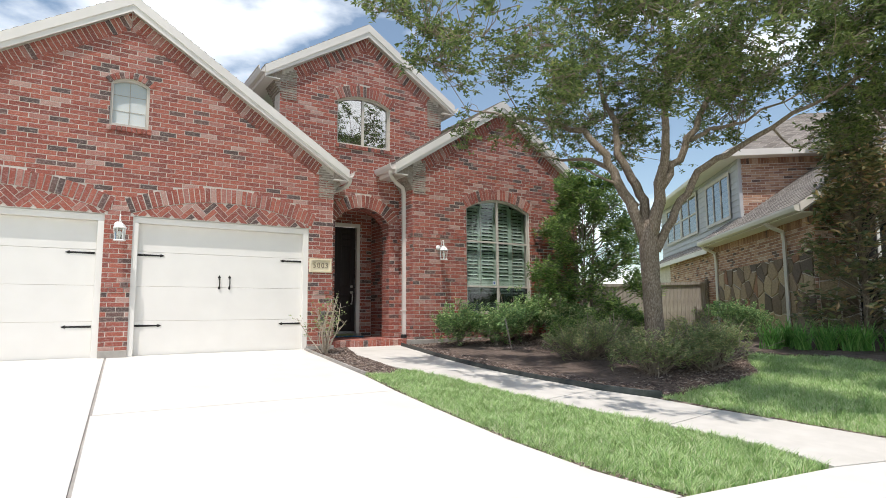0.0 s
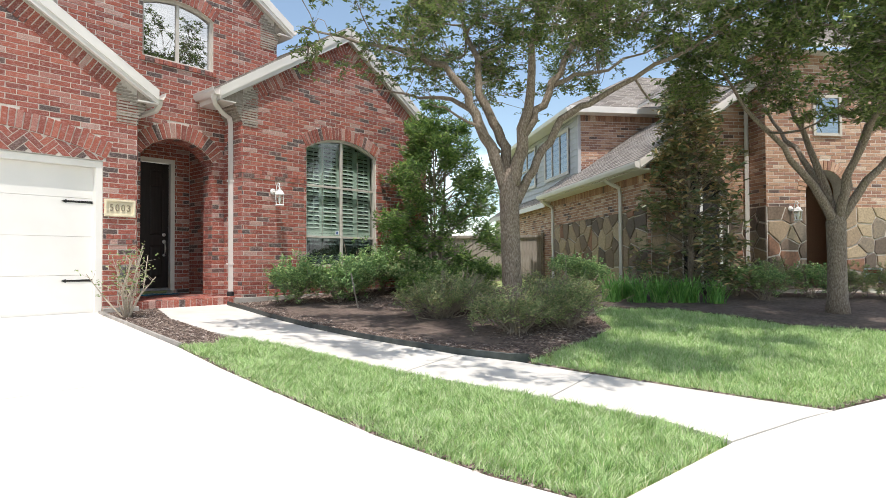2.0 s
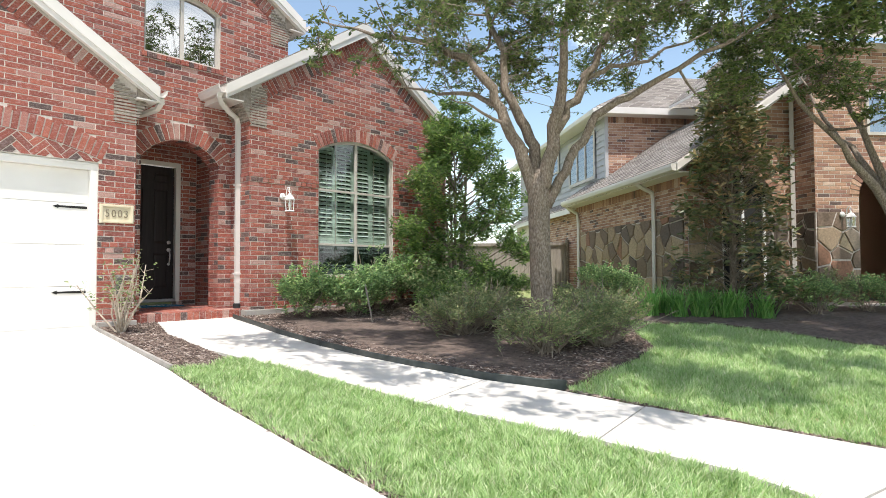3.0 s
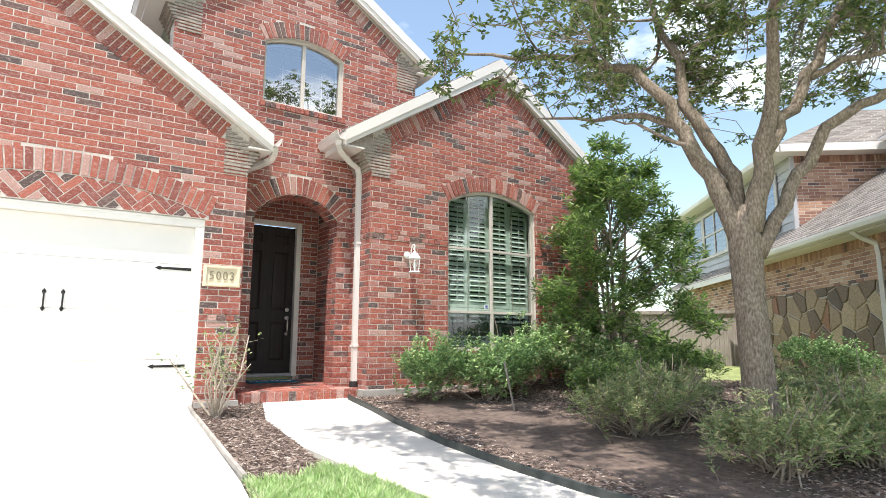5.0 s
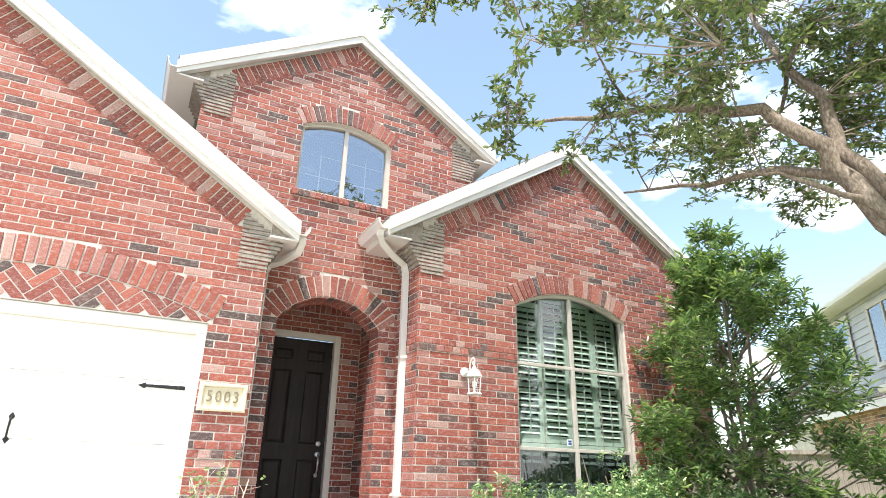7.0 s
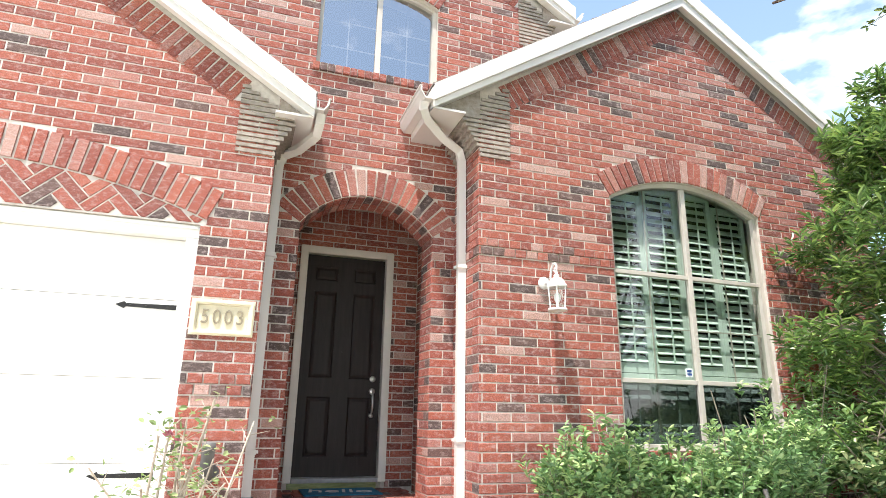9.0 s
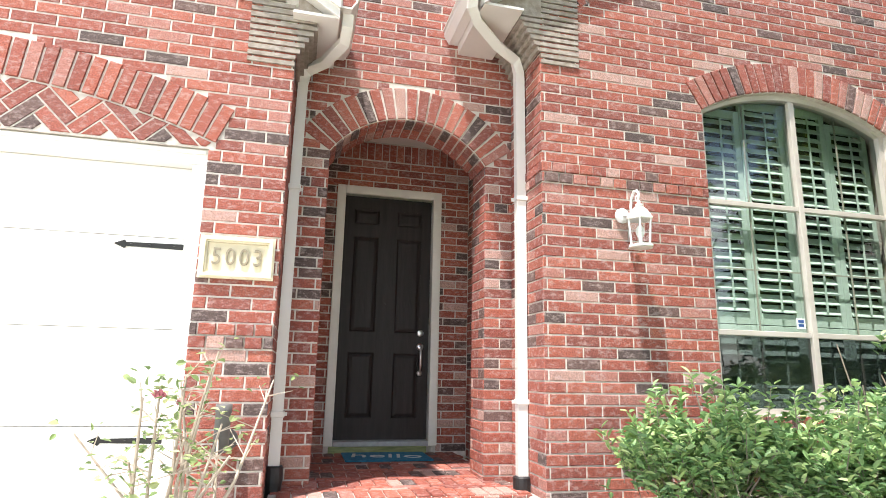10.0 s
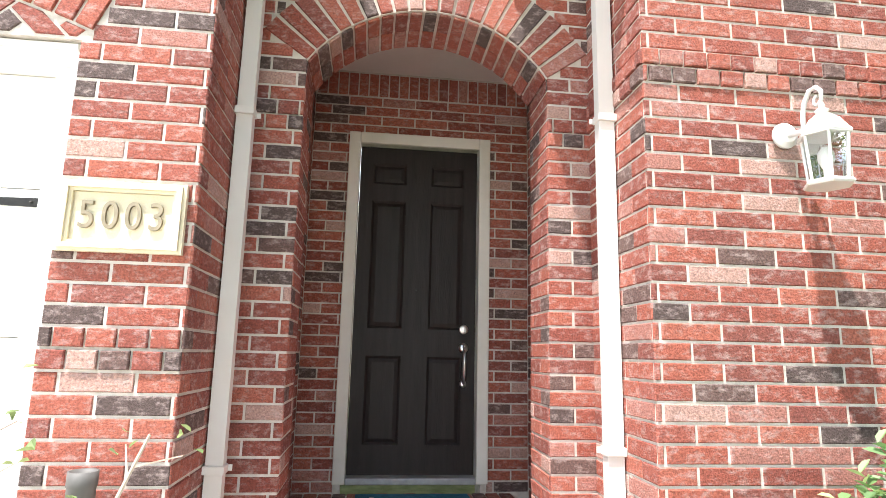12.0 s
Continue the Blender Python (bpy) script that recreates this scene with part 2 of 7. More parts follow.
M_OAK = leaf_mat("oak_leaf", [(0, (0.080, 0.125, 0.042)), (0.5, (0.155, 0.225, 0.068)), (0.9, (0.26, 0.33, 0.105)), (1.0, (0.42, 0.44, 0.17))], 0.45, 0.38)
M_EVER = leaf_mat("evergreen_leaf", [(0, (0.085, 0.150, 0.050)), (0.6, (0.175, 0.300, 0.085)), (1.0, (0.42, 0.55, 0.16))], 0.42, 0.32)
M_BOX = leaf_mat("light_shrub_leaf", [(0, (0.122, 0.223, 0.086)), (0.6, (0.257, 0.422, 0.154)), (1.0, (0.570, 0.688, 0.306))])
M_VARI = leaf_mat("variegated_leaf", [(0, (0.076, 0.158, 0.052)), (0.6, (0.197, 0.315, 0.110)), (1.0, (0.546, 0.564, 0.294))])
M_SAGE = leaf_mat("sage_shrub_leaf", [(0, (0.17, 0.23, 0.10)), (0.6, (0.32, 0.40, 0.17)), (1.0, (0.52, 0.47, 0.25))], 0.4)
M_MAGN = leaf_mat("magnolia_leaf", [(0, (0.070, 0.114, 0.046)), (0.45, (0.162, 0.193, 0.079)), (0.8, (0.299, 0.260, 0.125)), (1.0, (0.499, 0.318, 0.158))], 0.15, 0.3)
M_LILY = leaf_mat("strap_leaf", [(0, (0.102, 0.250, 0.058)), (0.6, (0.202, 0.453, 0.104)), (1.0, (0.384, 0.560, 0.197))])
M_GRASS = leaf_mat("grass_blade", [(0, (0.20, 0.36, 0.11)), (0.45, (0.45, 0.63, 0.25)), (0.8, (0.62, 0.75, 0.40)), (1.0, (0.74, 0.73, 0.52))], 0.42)
M_ROSE = leaf_mat("rose_leaf", [(0, (0.115, 0.187, 0.065)), (0.6, (0.245, 0.331, 0.122)), (1.0, (0.461, 0.504, 0.245))])
M_PETAL = leaf_mat("rose_petal", [(0, (0.40, 0.10, 0.14)), (1.0, (0.52, 0.24, 0.26))])
M_CHIP = varied("mulch_chip", [(0, (0.075, 0.052, 0.042)), (0.35, (0.16, 0.115, 0.092)), (0.70, (0.26, 0.20, 0.165)), (0.94, (0.42, 0.36, 0.31))], "island", rough=1.0, bump=0)


def glass_mat(name, tint=(0.9, 0.95, 0.93), reflect=1.5):
    m = bpy.data.materials.new(name)
    m.use_nodes = True
    t = m.node_tree
    t.nodes.clear()
    o = t.nodes.new("ShaderNodeOutputMaterial")
    tr = t.nodes.new("ShaderNodeBsdfTransparent")
    tr.inputs["Color"].default_value = (*tint, 1)
    gl = t.nodes.new("ShaderNodeBsdfGlossy")
    gl.inputs["Roughness"].default_value = 0.008
    fr = t.nodes.new("ShaderNodeFresnel")
    fr.inputs["IOR"].default_value = reflect
    ms = t.nodes.new("ShaderNodeMixShader")
    t.links.new(fr.outputs["Fac"], ms.inputs[0])
    t.links.new(tr.outputs["BSDF"], ms.inputs[1])
    t.links.new(gl.outputs["BSDF"], ms.inputs[2])
    t.links.new(ms.outputs["Shader"], o.inputs["Surface"])
    return m


M_GLASS = glass_mat("window_glass", (0.66, 0.75, 0.70), 1.9)
M_SCREEN = glass_mat("screened_glass", (0.20, 0.215, 0.235), 1.7)
M_GLASS_UP = glass_mat("coated_window_glass", (0.45, 0.5, 0.55), 6.0)
M_LAMPGLASS = glass_mat("lantern_glass", (0.95, 0.96, 0.95), 1.45)


# ---- builders ----
def box(bm, x0, x1, y0, y1, z0, z1, bevel=0.0):
    vs = [bm.verts.new((x, y, z)) for z in (z0, z1) for y in (y0, y1) for x in (x0, x1)]
    fs = [bm.faces.new([vs[i] for i in f]) for f in ((0, 2, 3, 1), (4, 5, 7, 6), (0, 1, 5, 4), (2, 6, 7, 3), (0, 4, 6, 2), (1, 3, 7, 5))]
    if bevel:
        es = list({e for f in fs for e in f.edges})
        bmesh.ops.bevel(bm, geom=es, offset=bevel, segments=2, affect="EDGES", profile=0.5)


def prism(bm, pts, d):
    """Extrudes the closed loop of 3D points by the vector d."""
    a = [bm.verts.new(p) for p in pts]
    b = [bm.verts.new(Vector(p) + Vector(d)) for p in pts]
    n = len(pts)
    bm.faces.new(a[::-1])
    bm.faces.new(b)
    for i in range(n):
        bm.faces.new((a[i], a[(i + 1) % n], b[(i + 1) % n], b[i]))


def tube(bm, pts, radii, seg=8, cap=True):
    pts = [Vector(p) for p in pts]
    if not hasattr(radii, "__len__"):
        radii = [radii] * len(pts)
    rings, side = [], None
    for i, p in enumerate(pts):
        d = (pts[min(i + 1, len(pts) - 1)] - pts[max(i - 1, 0)]).normalized()
        if side is None:
            side = d.orthogonal().normalized()
        side = (side - d * side.dot(d)).normalized()
        up = d.cross(side)
        rings.append([bm.verts.new(p + (side * math.cos(a) + up * math.sin(a)) * radii[i]) for a in [2 * math.pi * k / seg for k in range(seg)]])
    for r, q in zip(rings, rings[1:]):
        for k in range(seg):
            bm.faces.new((r[k], r[(k + 1) % seg], q[(k + 1) % seg], q[k]))
    if cap:
        bm.faces.new(rings[0][::-1])
        bm.faces.new(rings[-1])


def lathe(bm, profile, at=(0, 0, 0), seg=16):
    """Turns (radius, height) pairs round the z axis at the given place."""
    rings = []
    for r, z in profile:
        rings.append([bm.verts.new((at[0] + r * math.cos(2 * math.pi * k / seg), at[1] + r * math.sin(2 * math.pi * k / seg), at[2] + z)) for k in range(seg)])
    for a, b in zip(rings, rings[1:]):
        for k in range(seg):
            bm.faces.new((a[k], a[(k + 1) % seg], b[(k + 1) % seg], b[k]))
    bm.faces.new(rings[0][::-1])
    bm.faces.new(rings[-1])


def mesh_of(name, bm, mat, smooth=False):
    bmesh.ops.recalc_face_normals(bm, faces=bm.faces)
    me = bpy.data.meshes.new(name)
    bm.to_mesh(me)
    bm.free()
    me.materials.append(mat)
    if smooth:
        me.shade_smooth()
    return me


def part(name, bm, mat, parent=None, label="", smooth=False):
    ob = new(name, mesh_of(name, bm, mat, smooth))
    ob.parent = parent
    if label:
        tagged(ob, label)
    return ob


def thing(name, label, category, group="", kind="", at=(0, 0, 0)):
    ob = new(name)
    ob.location = at
    ob.empty_display_size = 0.1
    return tagged(ob, label, category, group, kind)


def structure(name, bm, mat, label="", category=""):
    return tagged(part(name, bm, mat), label, category, kind="structure")


def raw(name, verts, faces, mat, parent=None, smooth=False):
    me = bpy.data.meshes.new(name)
    me.from_pydata(verts, [], faces)
    me.materials.append(mat)
    if smooth:
        me.shade_smooth()
    ob = new(name, me)
    ob.parent = parent
    return ob


def ground_z(x, y):
    swale = min(max((y - 8.0) / 3.5, 0.0), 1.0) * min(max((x - 9.6) / 2.0, 0.0), 1.0)
    return 0.26 + 0.061 * min(max(y, -5.0), 14.0) + 0.045 * max(0.0, min(x, 20.0) - 6.0) - 0.55 * swale


# ---- brickwork ----
BL, BH, JOINT = 0.254, 0.0762, 0.0112   # brick with its joint, course height, joint


def plate(bm, outer, holes, to3, depth):
    """A wall of the outline 'outer' with 'holes', loops of (u, z), laid out by to3(u, z, d) and 'depth' thick."""
    loops = []
    for loop in [outer] + holes:
        vs = [bm.verts.new(to3(u, z, 0)) for u, z in loop]
        loops.append([bm.edges.new((vs[i], vs[(i + 1) % len(vs)])) for i in range(len(vs))])
    es = [e for l in loops for e in l]
    fs = [g for g in bmesh.ops.triangle_fill(bm, edges=es, use_beauty=True)["geom"] if isinstance(g, bmesh.types.BMFace)]
    ext = bmesh.ops.extrude_face_region(bm, geom=fs)["geom"]
    d = Vector(to3(0, 0, depth)) - Vector(to3(0, 0, 0))
    bmesh.ops.translate(bm, verts=[g for g in ext if isinstance(g, bmesh.types.BMVert)], vec=d)


def brick_geo(u0, u1, z0, z1, back, front, bev=0.004):
    """Corner points (u, z, d) and faces of one brick with eased front edges."""
    bev = min(bev, (u1 - u0) * 0.25)
    p = [(u, z, -back) for u, z in ((u0, z0), (u1, z0), (u1, z1), (u0, z1))]
    p += [(u, z, -(front - bev)) for u, z in ((u0, z0), (u1, z0), (u1, z1), (u0, z1))]
    p += [(u, z, -front) for u, z in ((u0 + bev, z0 + bev), (u1 - bev, z0 + bev), (u1 - bev, z1 - bev), (u0 + bev, z1 - bev))]
    f = [(8, 9, 10, 11)]
    for k in range(4):
        j = (k + 1) % 4
        f += [(k, j, 4 + j, 4 + k), (4 + k, 4 + j, 8 + j, 8 + k)]
    return p, f


class Bricks:
    """Gathers the bricks of one wall: those in the near stretch as objects, the rest joined."""

    def __init__(self, wall, to3, near=None, mats=None):
        self.wall, self.to3, self.near, self.verts, self.faces, self.count = wall, to3, near, [], [], 0
        self.joined, self.single = mats or (M_BRICK, M_BRICK_ONE)
        self.mesh = None

    def add(self, pts, faces):
        n = len(self.verts)
        self.verts += [self.to3(*q) for q in pts]
        self.faces += [tuple(n + i for i in f) for f in faces]

    def brick(self, u0, u1, z0, z1, proud=0.005):
        full = abs(u1 - u0 - (BL - JOINT)) < 1e-3 and proud == 0.005
        if full and self.near and self.count < 300 and self.near((u0 + u1) / 2, (z0 + z1) / 2):
            if self.mesh is None:
                p, f = brick_geo(0, BL - JOINT, 0, BH - JOINT, -0.004, proud)
                o = Vector(self.to3(0, 0, 0))
                me = bpy.data.meshes.new("brick")
                me.from_pydata([Vector(self.to3(*q)) - o for q in p], [], f)
                me.materials.append(self.single)
                self.mesh = me
            ob = new("brick", self.mesh)
            ob.location = self.to3(u0, z0, 0)
            ob.parent = self.wall
            self.count += 1
            return
        self.add(*brick_geo(u0, u1, z0, z1, -0.004, proud + random.uniform(-0.0015, 0.0015)))

    def courses(self, z0, z1, spans, headers=(), shift=0.0):
        """Running bond from z0 to z1; spans(z) gives the stretches of wall at a height; headers: bands of brick ends (low, high), set proud."""
        n = int(round((z1 - z0) / BH))
        for k in range(n):
            za = z0 + k * BH
            zm = za + BH / 2
            band = any(a <= zm <= b for a, b in headers)
            step = BL * 0.42 if band else BL
            for a, b in spans(zm):
                if b - a < 0.03:
                    continue
                u = math.floor(a / step) * step + (0 if k % 2 else step / 2) + shift
                while u > a:
                    u -= step
                while u < b:
                    ua = u + JOINT / 2 if u > a else a - 0.003
                    ub = u + step - JOINT / 2 if u + step < b else b + 0.003
                    if ub - ua > 0.008:
                        self.brick(ua, ub, za + JOINT / 2, za + BH - JOINT / 2, 0.016 if band else 0.005)
                    u += step

    def quad(self, corners, proud=0.012, back=0.01):
        """One cut or turned brick with corners (u, z)."""
        c = [Vector(q) for q in corners]
        n = len(c)
        m = sum(c, Vector((0, 0))) / n
        i = [q + (m - q).normalized() * min(0.006, (m - q).length * 0.3) for q in c]
        pts = [(q.x, q.y, back) for q in c] + [(q.x, q.y, -(proud - 0.004)) for q in c] + [(q.x, q.y, -proud) for q in i]
        f = [tuple(range(2 * n, 3 * n))]
        for k in range(n):
            j = (k + 1) % n
            f += [(k, j, n + j, n + k), (n + k, n + j, 2 * n + j, 2 * n + k)]
        self.add(pts, f)

    def arch(self, cu, cz, r0, r1, a0, a1, n, proud=0.02, depth=0.01):
        """Soldier bricks round a centre, from angle a0 to a1 (degrees)."""
        for k in range(n):
            p, q = radians(a0 + (a1 - a0) * (k + 0.1) / n), radians(a0 + (a1 - a0) * (k + 0.9) / n)
            self.quad([(cu + r * math.cos(a), cz + r * math.sin(a)) for r, a in ((r0, p), (r1, p), (r1, q), (r0, q))], proud, depth)

    def rake(self, ua, za, ub, zb, width=0.25, proud=0.008):
        """A course of brick ends that follows the slope from (ua, za) to (ub, zb), hung below that line."""
        d = Vector((ub - ua, zb - za))
        n = max(2, int(d.length / BH))
        nrm = Vector((d.y, -d.x)).normalized()
        if nrm.y > 0:
            nrm = -nrm
        for k in range(n):
            p, q = Vector((ua, za)) + d * ((k + 0.09) / n), Vector((ua, za)) + d * ((k + 0.91) / n)
            side = Vector((1.0 if ub > ua else -1.0, 0.0))
            c = clip_poly([p, q, q + nrm * width, p + nrm * width], side, side.x * ua + 0.005)
            if len(c) > 2:
                self.quad(c, proud)

    def done(self):
        if self.verts:
            tagged(raw("brickwork", self.verts, self.faces, self.joined, self.wall), "red brick courses with dark and pale bricks", kind="stuff")


def clip_poly(poly, nrm, off):
    """Keeps the part of a convex outline where nrm . p >= off."""
    res = []
    for a, b in zip(poly, poly[1:] + poly[:1]):
        sa, sb = a.dot(nrm) - off, b.dot(nrm) - off
        if sa >= 0:
            res.append(a)
        if sa * sb < 0:
            res.append(a + (b - a) * (sa / (sa - sb)))
    return res


def segment_arch(x0, x1, spring, top):
    """Centre and radius of the flat arch over x0..x1."""
    w, h = (x1 - x0) / 2, top - spring
    r = (w * w + h * h) / (2 * h)
    return (x0 + x1) / 2, top - r, r


def arch_loop(x0, x1, z0, spring, top, n=16):
    cx, cz, r = segment_arch(x0, x1, spring, top)
    a = math.asin((x1 - x0) / 2 / r)
    return [(x0, z0), (x1, z0)] + [(cx + r * math.sin(a - 2 * a * k / n), cz + r * math.cos(a - 2 * a * k / n)) for k in range(n + 1)]


def minus(spans, lo, hi):
    res = []
    for a, b in spans:
        if hi <= a or lo >= b:
            res.append((a, b))
            continue
        if lo > a:
            res.append((a, lo))
        if hi < b:
            res.append((hi, b))
    return res


def cut_arch(spans, z, x0, x1, z0, spring, top, ring=0.0):
    """Takes an arched opening, with its ring of bricks, out of the stretches of wall."""
    cx, cz, r = segment_arch(x0, x1, spring, top)
    a = math.asin((x1 - x0) / 2 / r)
    if z0 < z < spring:
        spans = minus(spans, x0, x1)
    if ring and cz + r * math.cos(a) < z < cz + r + ring:
        outer = math.sqrt(max(0, (r + ring) ** 2 - (z - cz) ** 2))
        lim = (z - cz) * math.tan(a)
        h = min(outer, lim) if z > spring else outer
        spans = minus(spans, cx - h, cx + h)
    elif z >= spring and z < top:
        h = math.sqrt(max(0, r * r - (z - cz) ** 2))
        spans = minus(spans, cx - h, cx + h)
    return spans


# ---- the house: plan ----
YG, YE, YR, YD = 9.86, 10.45, 9.83, 11.965      # fronts of garage wing, entry, right wing; door wall
GX0, GX1, GA, GSL = -3.20, 3.95, 0.40, 0.640     # garage wing: sides, ridge, slope
EX0, EX1, EA, ESL = 3.05, 6.78, 4.90, 0.640      # entry gable
RX0, RX1, RA, RSL = 5.69, 10.42, 8.04, 0.655     # right wing
GZ, EZ, RZ = 6.66, 7.62, 6.34                    # top of brick under each ridge
BASE = 0.80


def gable(x0, x1, ax, az, sl):
    return lambda z: [(max(x0, ax - (az - z) / sl), min(x1, ax + (az - z) / sl))]


# garage front
DOORS = [(-2.75, 0.17), (0.56, 3.48)]
DTOP = 3.09


def to_front(y):
    return lambda u, z, d: (u, y + d, z)


def outline(x0, x1, ax, az, sl):
    return [(x0, BASE), (x1, BASE), (x1, az - sl * (x1 - ax)), (ax, az), (x0, az - sl * (ax - x0))]


bm = bmesh.new()
W1 = (0.15, 0.72, 4.53, 5.23, 5.34)
plate(bm, outline(GX0, GX1, GA, GZ, GSL), [[(a, BASE + 0.01), (b, BASE + 0.01), (b, DTOP), (a, DTOP)] for a, b in DOORS] + [arch_loop(*W1)], to_front(YG), 0.22)
wall = structure("wall_garage", bm, M_MORTAR, "red brick gable wall above two garage doors", "wall")
bk = Bricks(wall, to_front(YG), lambda u, z: u > 0.9 and z > 1.0)
GARCH = [(a - 0.04, b + 0.04, 3.13, 3.43) for a, b in DOORS]


def garage_spans(z):
    s = [(max(GX0, GA - (GZ - z) / GSL + 0.66), min(GX1, GA + (GZ - z) / GSL - 0.66))]
    if z > 4.05:
        pass
    else:
        s = [(max(GX0, s[0][0]), GX1 if z < 4.0 else s[0][1])]
    for (a, b), g in zip(DOORS, GARCH):
        if z < DTOP:
            s = minus(s, a, b)
        s = cut_arch(s, z, g[0], g[1], DTOP, g[2], g[3], 0.25)
        if DTOP <= z < g[2] + 0.02:
            s = minus(s, g[0], g[1])
    s = cut_arch(s, z, *W1[:2], W1[2] - 0.09, W1[3], W1[4], 0.10)
    return s


bk.courses(BASE, GZ, garage_spans, headers=[(1.88, 2.01)])
for g in GARCH:
    cx, cz, r = segment_arch(*g)
    a = math.degrees(math.asin((g[1] - g[0]) / 2 / r))
    bk.arch(cx, cz, r, r + 0.245, 90 - a, 90 + a, 37, 0.014)
    # herringbone in the field between arch and door, cut to the ring and the lintel
    WD = 0.084
    LN = 3 * WD
    turn = Matrix.Rotation(radians(45), 2)
    for k in range(-24, 30):
        for m in range(-8, 9):
            for x0, y0, lx, ly in ((k * WD + 2 * LN * m, k * WD, LN, WD), (k * WD - WD + 2 * LN * m, k * WD, WD, LN)):
                e = 0.0055
                q = [turn @ Vector(c) + Vector((cx, 3.2)) for c in ((x0 + e, y0 + e), (x0 + lx - e, y0 + e), (x0 + lx - e, y0 + ly - e), (x0 + e, y0 + ly - e))]
                mid = sum(q, Vector((0, 0))) / 4
                if not (g[0] - 0.2 < mid.x < g[1] + 0.2 and DTOP - 0.2 < mid.y < 3.7):
                    continue
                out = (mid - Vector((cx, cz))).normalized()
                q = clip_poly(q, Vector((0, 1)), DTOP + 0.012)
                q = clip_poly(q, -out, -(out.dot(Vector((cx, cz))) + r - 0.012)) if len(q) > 2 else q
                q = clip_poly(q, Vector((1, 0)), g[0] + 0.03) if len(q) > 2 else q
                q = clip_poly(q, Vector((-1, 0)), -(g[1] - 0.03)) if len(q) > 2 else q
                if len(q) > 2 and abs(sum(q[i].x * q[(i + 1) % len(q)].y - q[(i + 1) % len(q)].x * q[i].y for i in range(len(q)))) > 0.003:
                    bk.quad(q, 0.006)
cx, cz, r = segment_arch(W1[0], W1[1], W1[3], W1[4])
a = math.degrees(math.asin((W1[1] - W1[0]) / 2 / r))
bk.arch(cx, cz, r, r + 0.10, 90 - a - 3, 90 + a + 3, 11, 0.022)
for k in range(9):
    bk.quad([(W1[0] - 0.04 + 0.073 * k + e, z) for e, z in ((0.004, W1[2] - 0.085), (0.069, W1[2] - 0.085), (0.069, W1[2] - 0.005), (0.004, W1[2] - 0.005))], 0.03, 0.0)
bk.rake(GA, GZ - 0.20, GX0, GZ - 0.20 - GSL * (GA - GX0))
bk.rake(GA, GZ - 0.20, 3.72, GZ - 0.20 - GSL * (3.72 - GA))
bk.done()

# entry wall with the arch
bm = bmesh.new()
EARCH = (4.23, 5.47, 0.82, 3.38, 3.71)
W2 = (4.25, 5.48, 5.01, 5.92, 6.09)
plate(bm, [(EX0, BASE), (EX1, BASE), (EX1, EZ - ESL * (EX1 - EA)), (EA, EZ), (EX0, EZ - ESL * (EA - EX0))], [arch_loop(*EARCH), arch_loop(*W2)], to_front(YE), 0.34)
wall = structure("wall_entry", bm, M_MORTAR, "red brick gable wall with an arched entry", "wall")
bk = Bricks(wall, to_front(YE), lambda u, z: True)


def entry_spans(z):
    s = [(max(EX0, EA - (EZ - z) / ESL + 0.66), min(EX1, EA + (EZ - z) / ESL - 0.66))]
    if z < 4.6:
        s = [(GX1, RX0)]
    s = cut_arch(s, z, *EARCH, 0.27)
    return cut_arch(s, z, W2[0], W2[1], W2[2] - 0.09, W2[3], W2[4], 0.24)


bk.courses(BASE, EZ, entry_spans, headers=[(3.02, 3.18)])
for w, n, ring in ((EARCH, 19, 0.26), (W2, 19, 0.235)):
    cx, cz, r = segment_arch(w[0], w[1], w[3], w[4])
    a = math.degrees(math.asin((w[1] - w[0]) / 2 / r))
    bk.arch(cx, cz, r + 0.004, r + ring, 90 - a, 90 + a, n, 0.014)
    if w is EARCH:
        bk.arch(cx, cz, r - 0.014, r + 0.012, 90 - a, 90 + a, 19, -0.012, 0.17)
        bk.arch(cx, cz, r - 0.014, r + 0.012, 90 - a, 90 + a, 19, -0.185, 0.345)
for k in range(18):
    bk.quad([(W2[0] - 0.03 + 0.0725 * k + e, z) for e, z in ((0.004, W2[2] - 0.085), (0.068, W2[2] - 0.085), (0.068, W2[2] - 0.005), (0.004, W2[2] - 0.005))], 0.03, 0.0)
bk.rake(EA, EZ - 0.20, 3.3, EZ - 0.20 - ESL * (EA - 3.3))
bk.rake(EA, EZ - 0.20, 6.5, EZ - 0.20 - ESL * (6.5 - EA))
bk.done()

# right wing front
bm = bmesh.new()
W3 = (7.03, 8.85, 1.50, 3.80, 4.06)
plate(bm, [(RX0, BASE), (RX1, BASE), (RX1, RZ - RSL * (RX1 - RA)), (RA, RZ), (RX0, RZ - RSL * (RA - RX0))], [arch_loop(*W3)], to_front(YR), 0.22)
wall = structure("wall_right_wing", bm, M_MORTAR, "red brick gable wall with a tall arched window", "wall")
bk = Bricks(wall, to_front(YR), lambda u, z: u < 7.4 and z > 1.2)


def right_spans(z):
    s = [(max(RX0, RA - (RZ - z) / RSL + 0.66), min(RX1, RA + (RZ - z) / RSL - 0.66))]
    if z < 4.25:
        s = [(RX0, RX1)]
    return cut_arch(s, z, W3[0], W3[1], W3[2] - 0.09, W3[3], W3[4], 0.25)


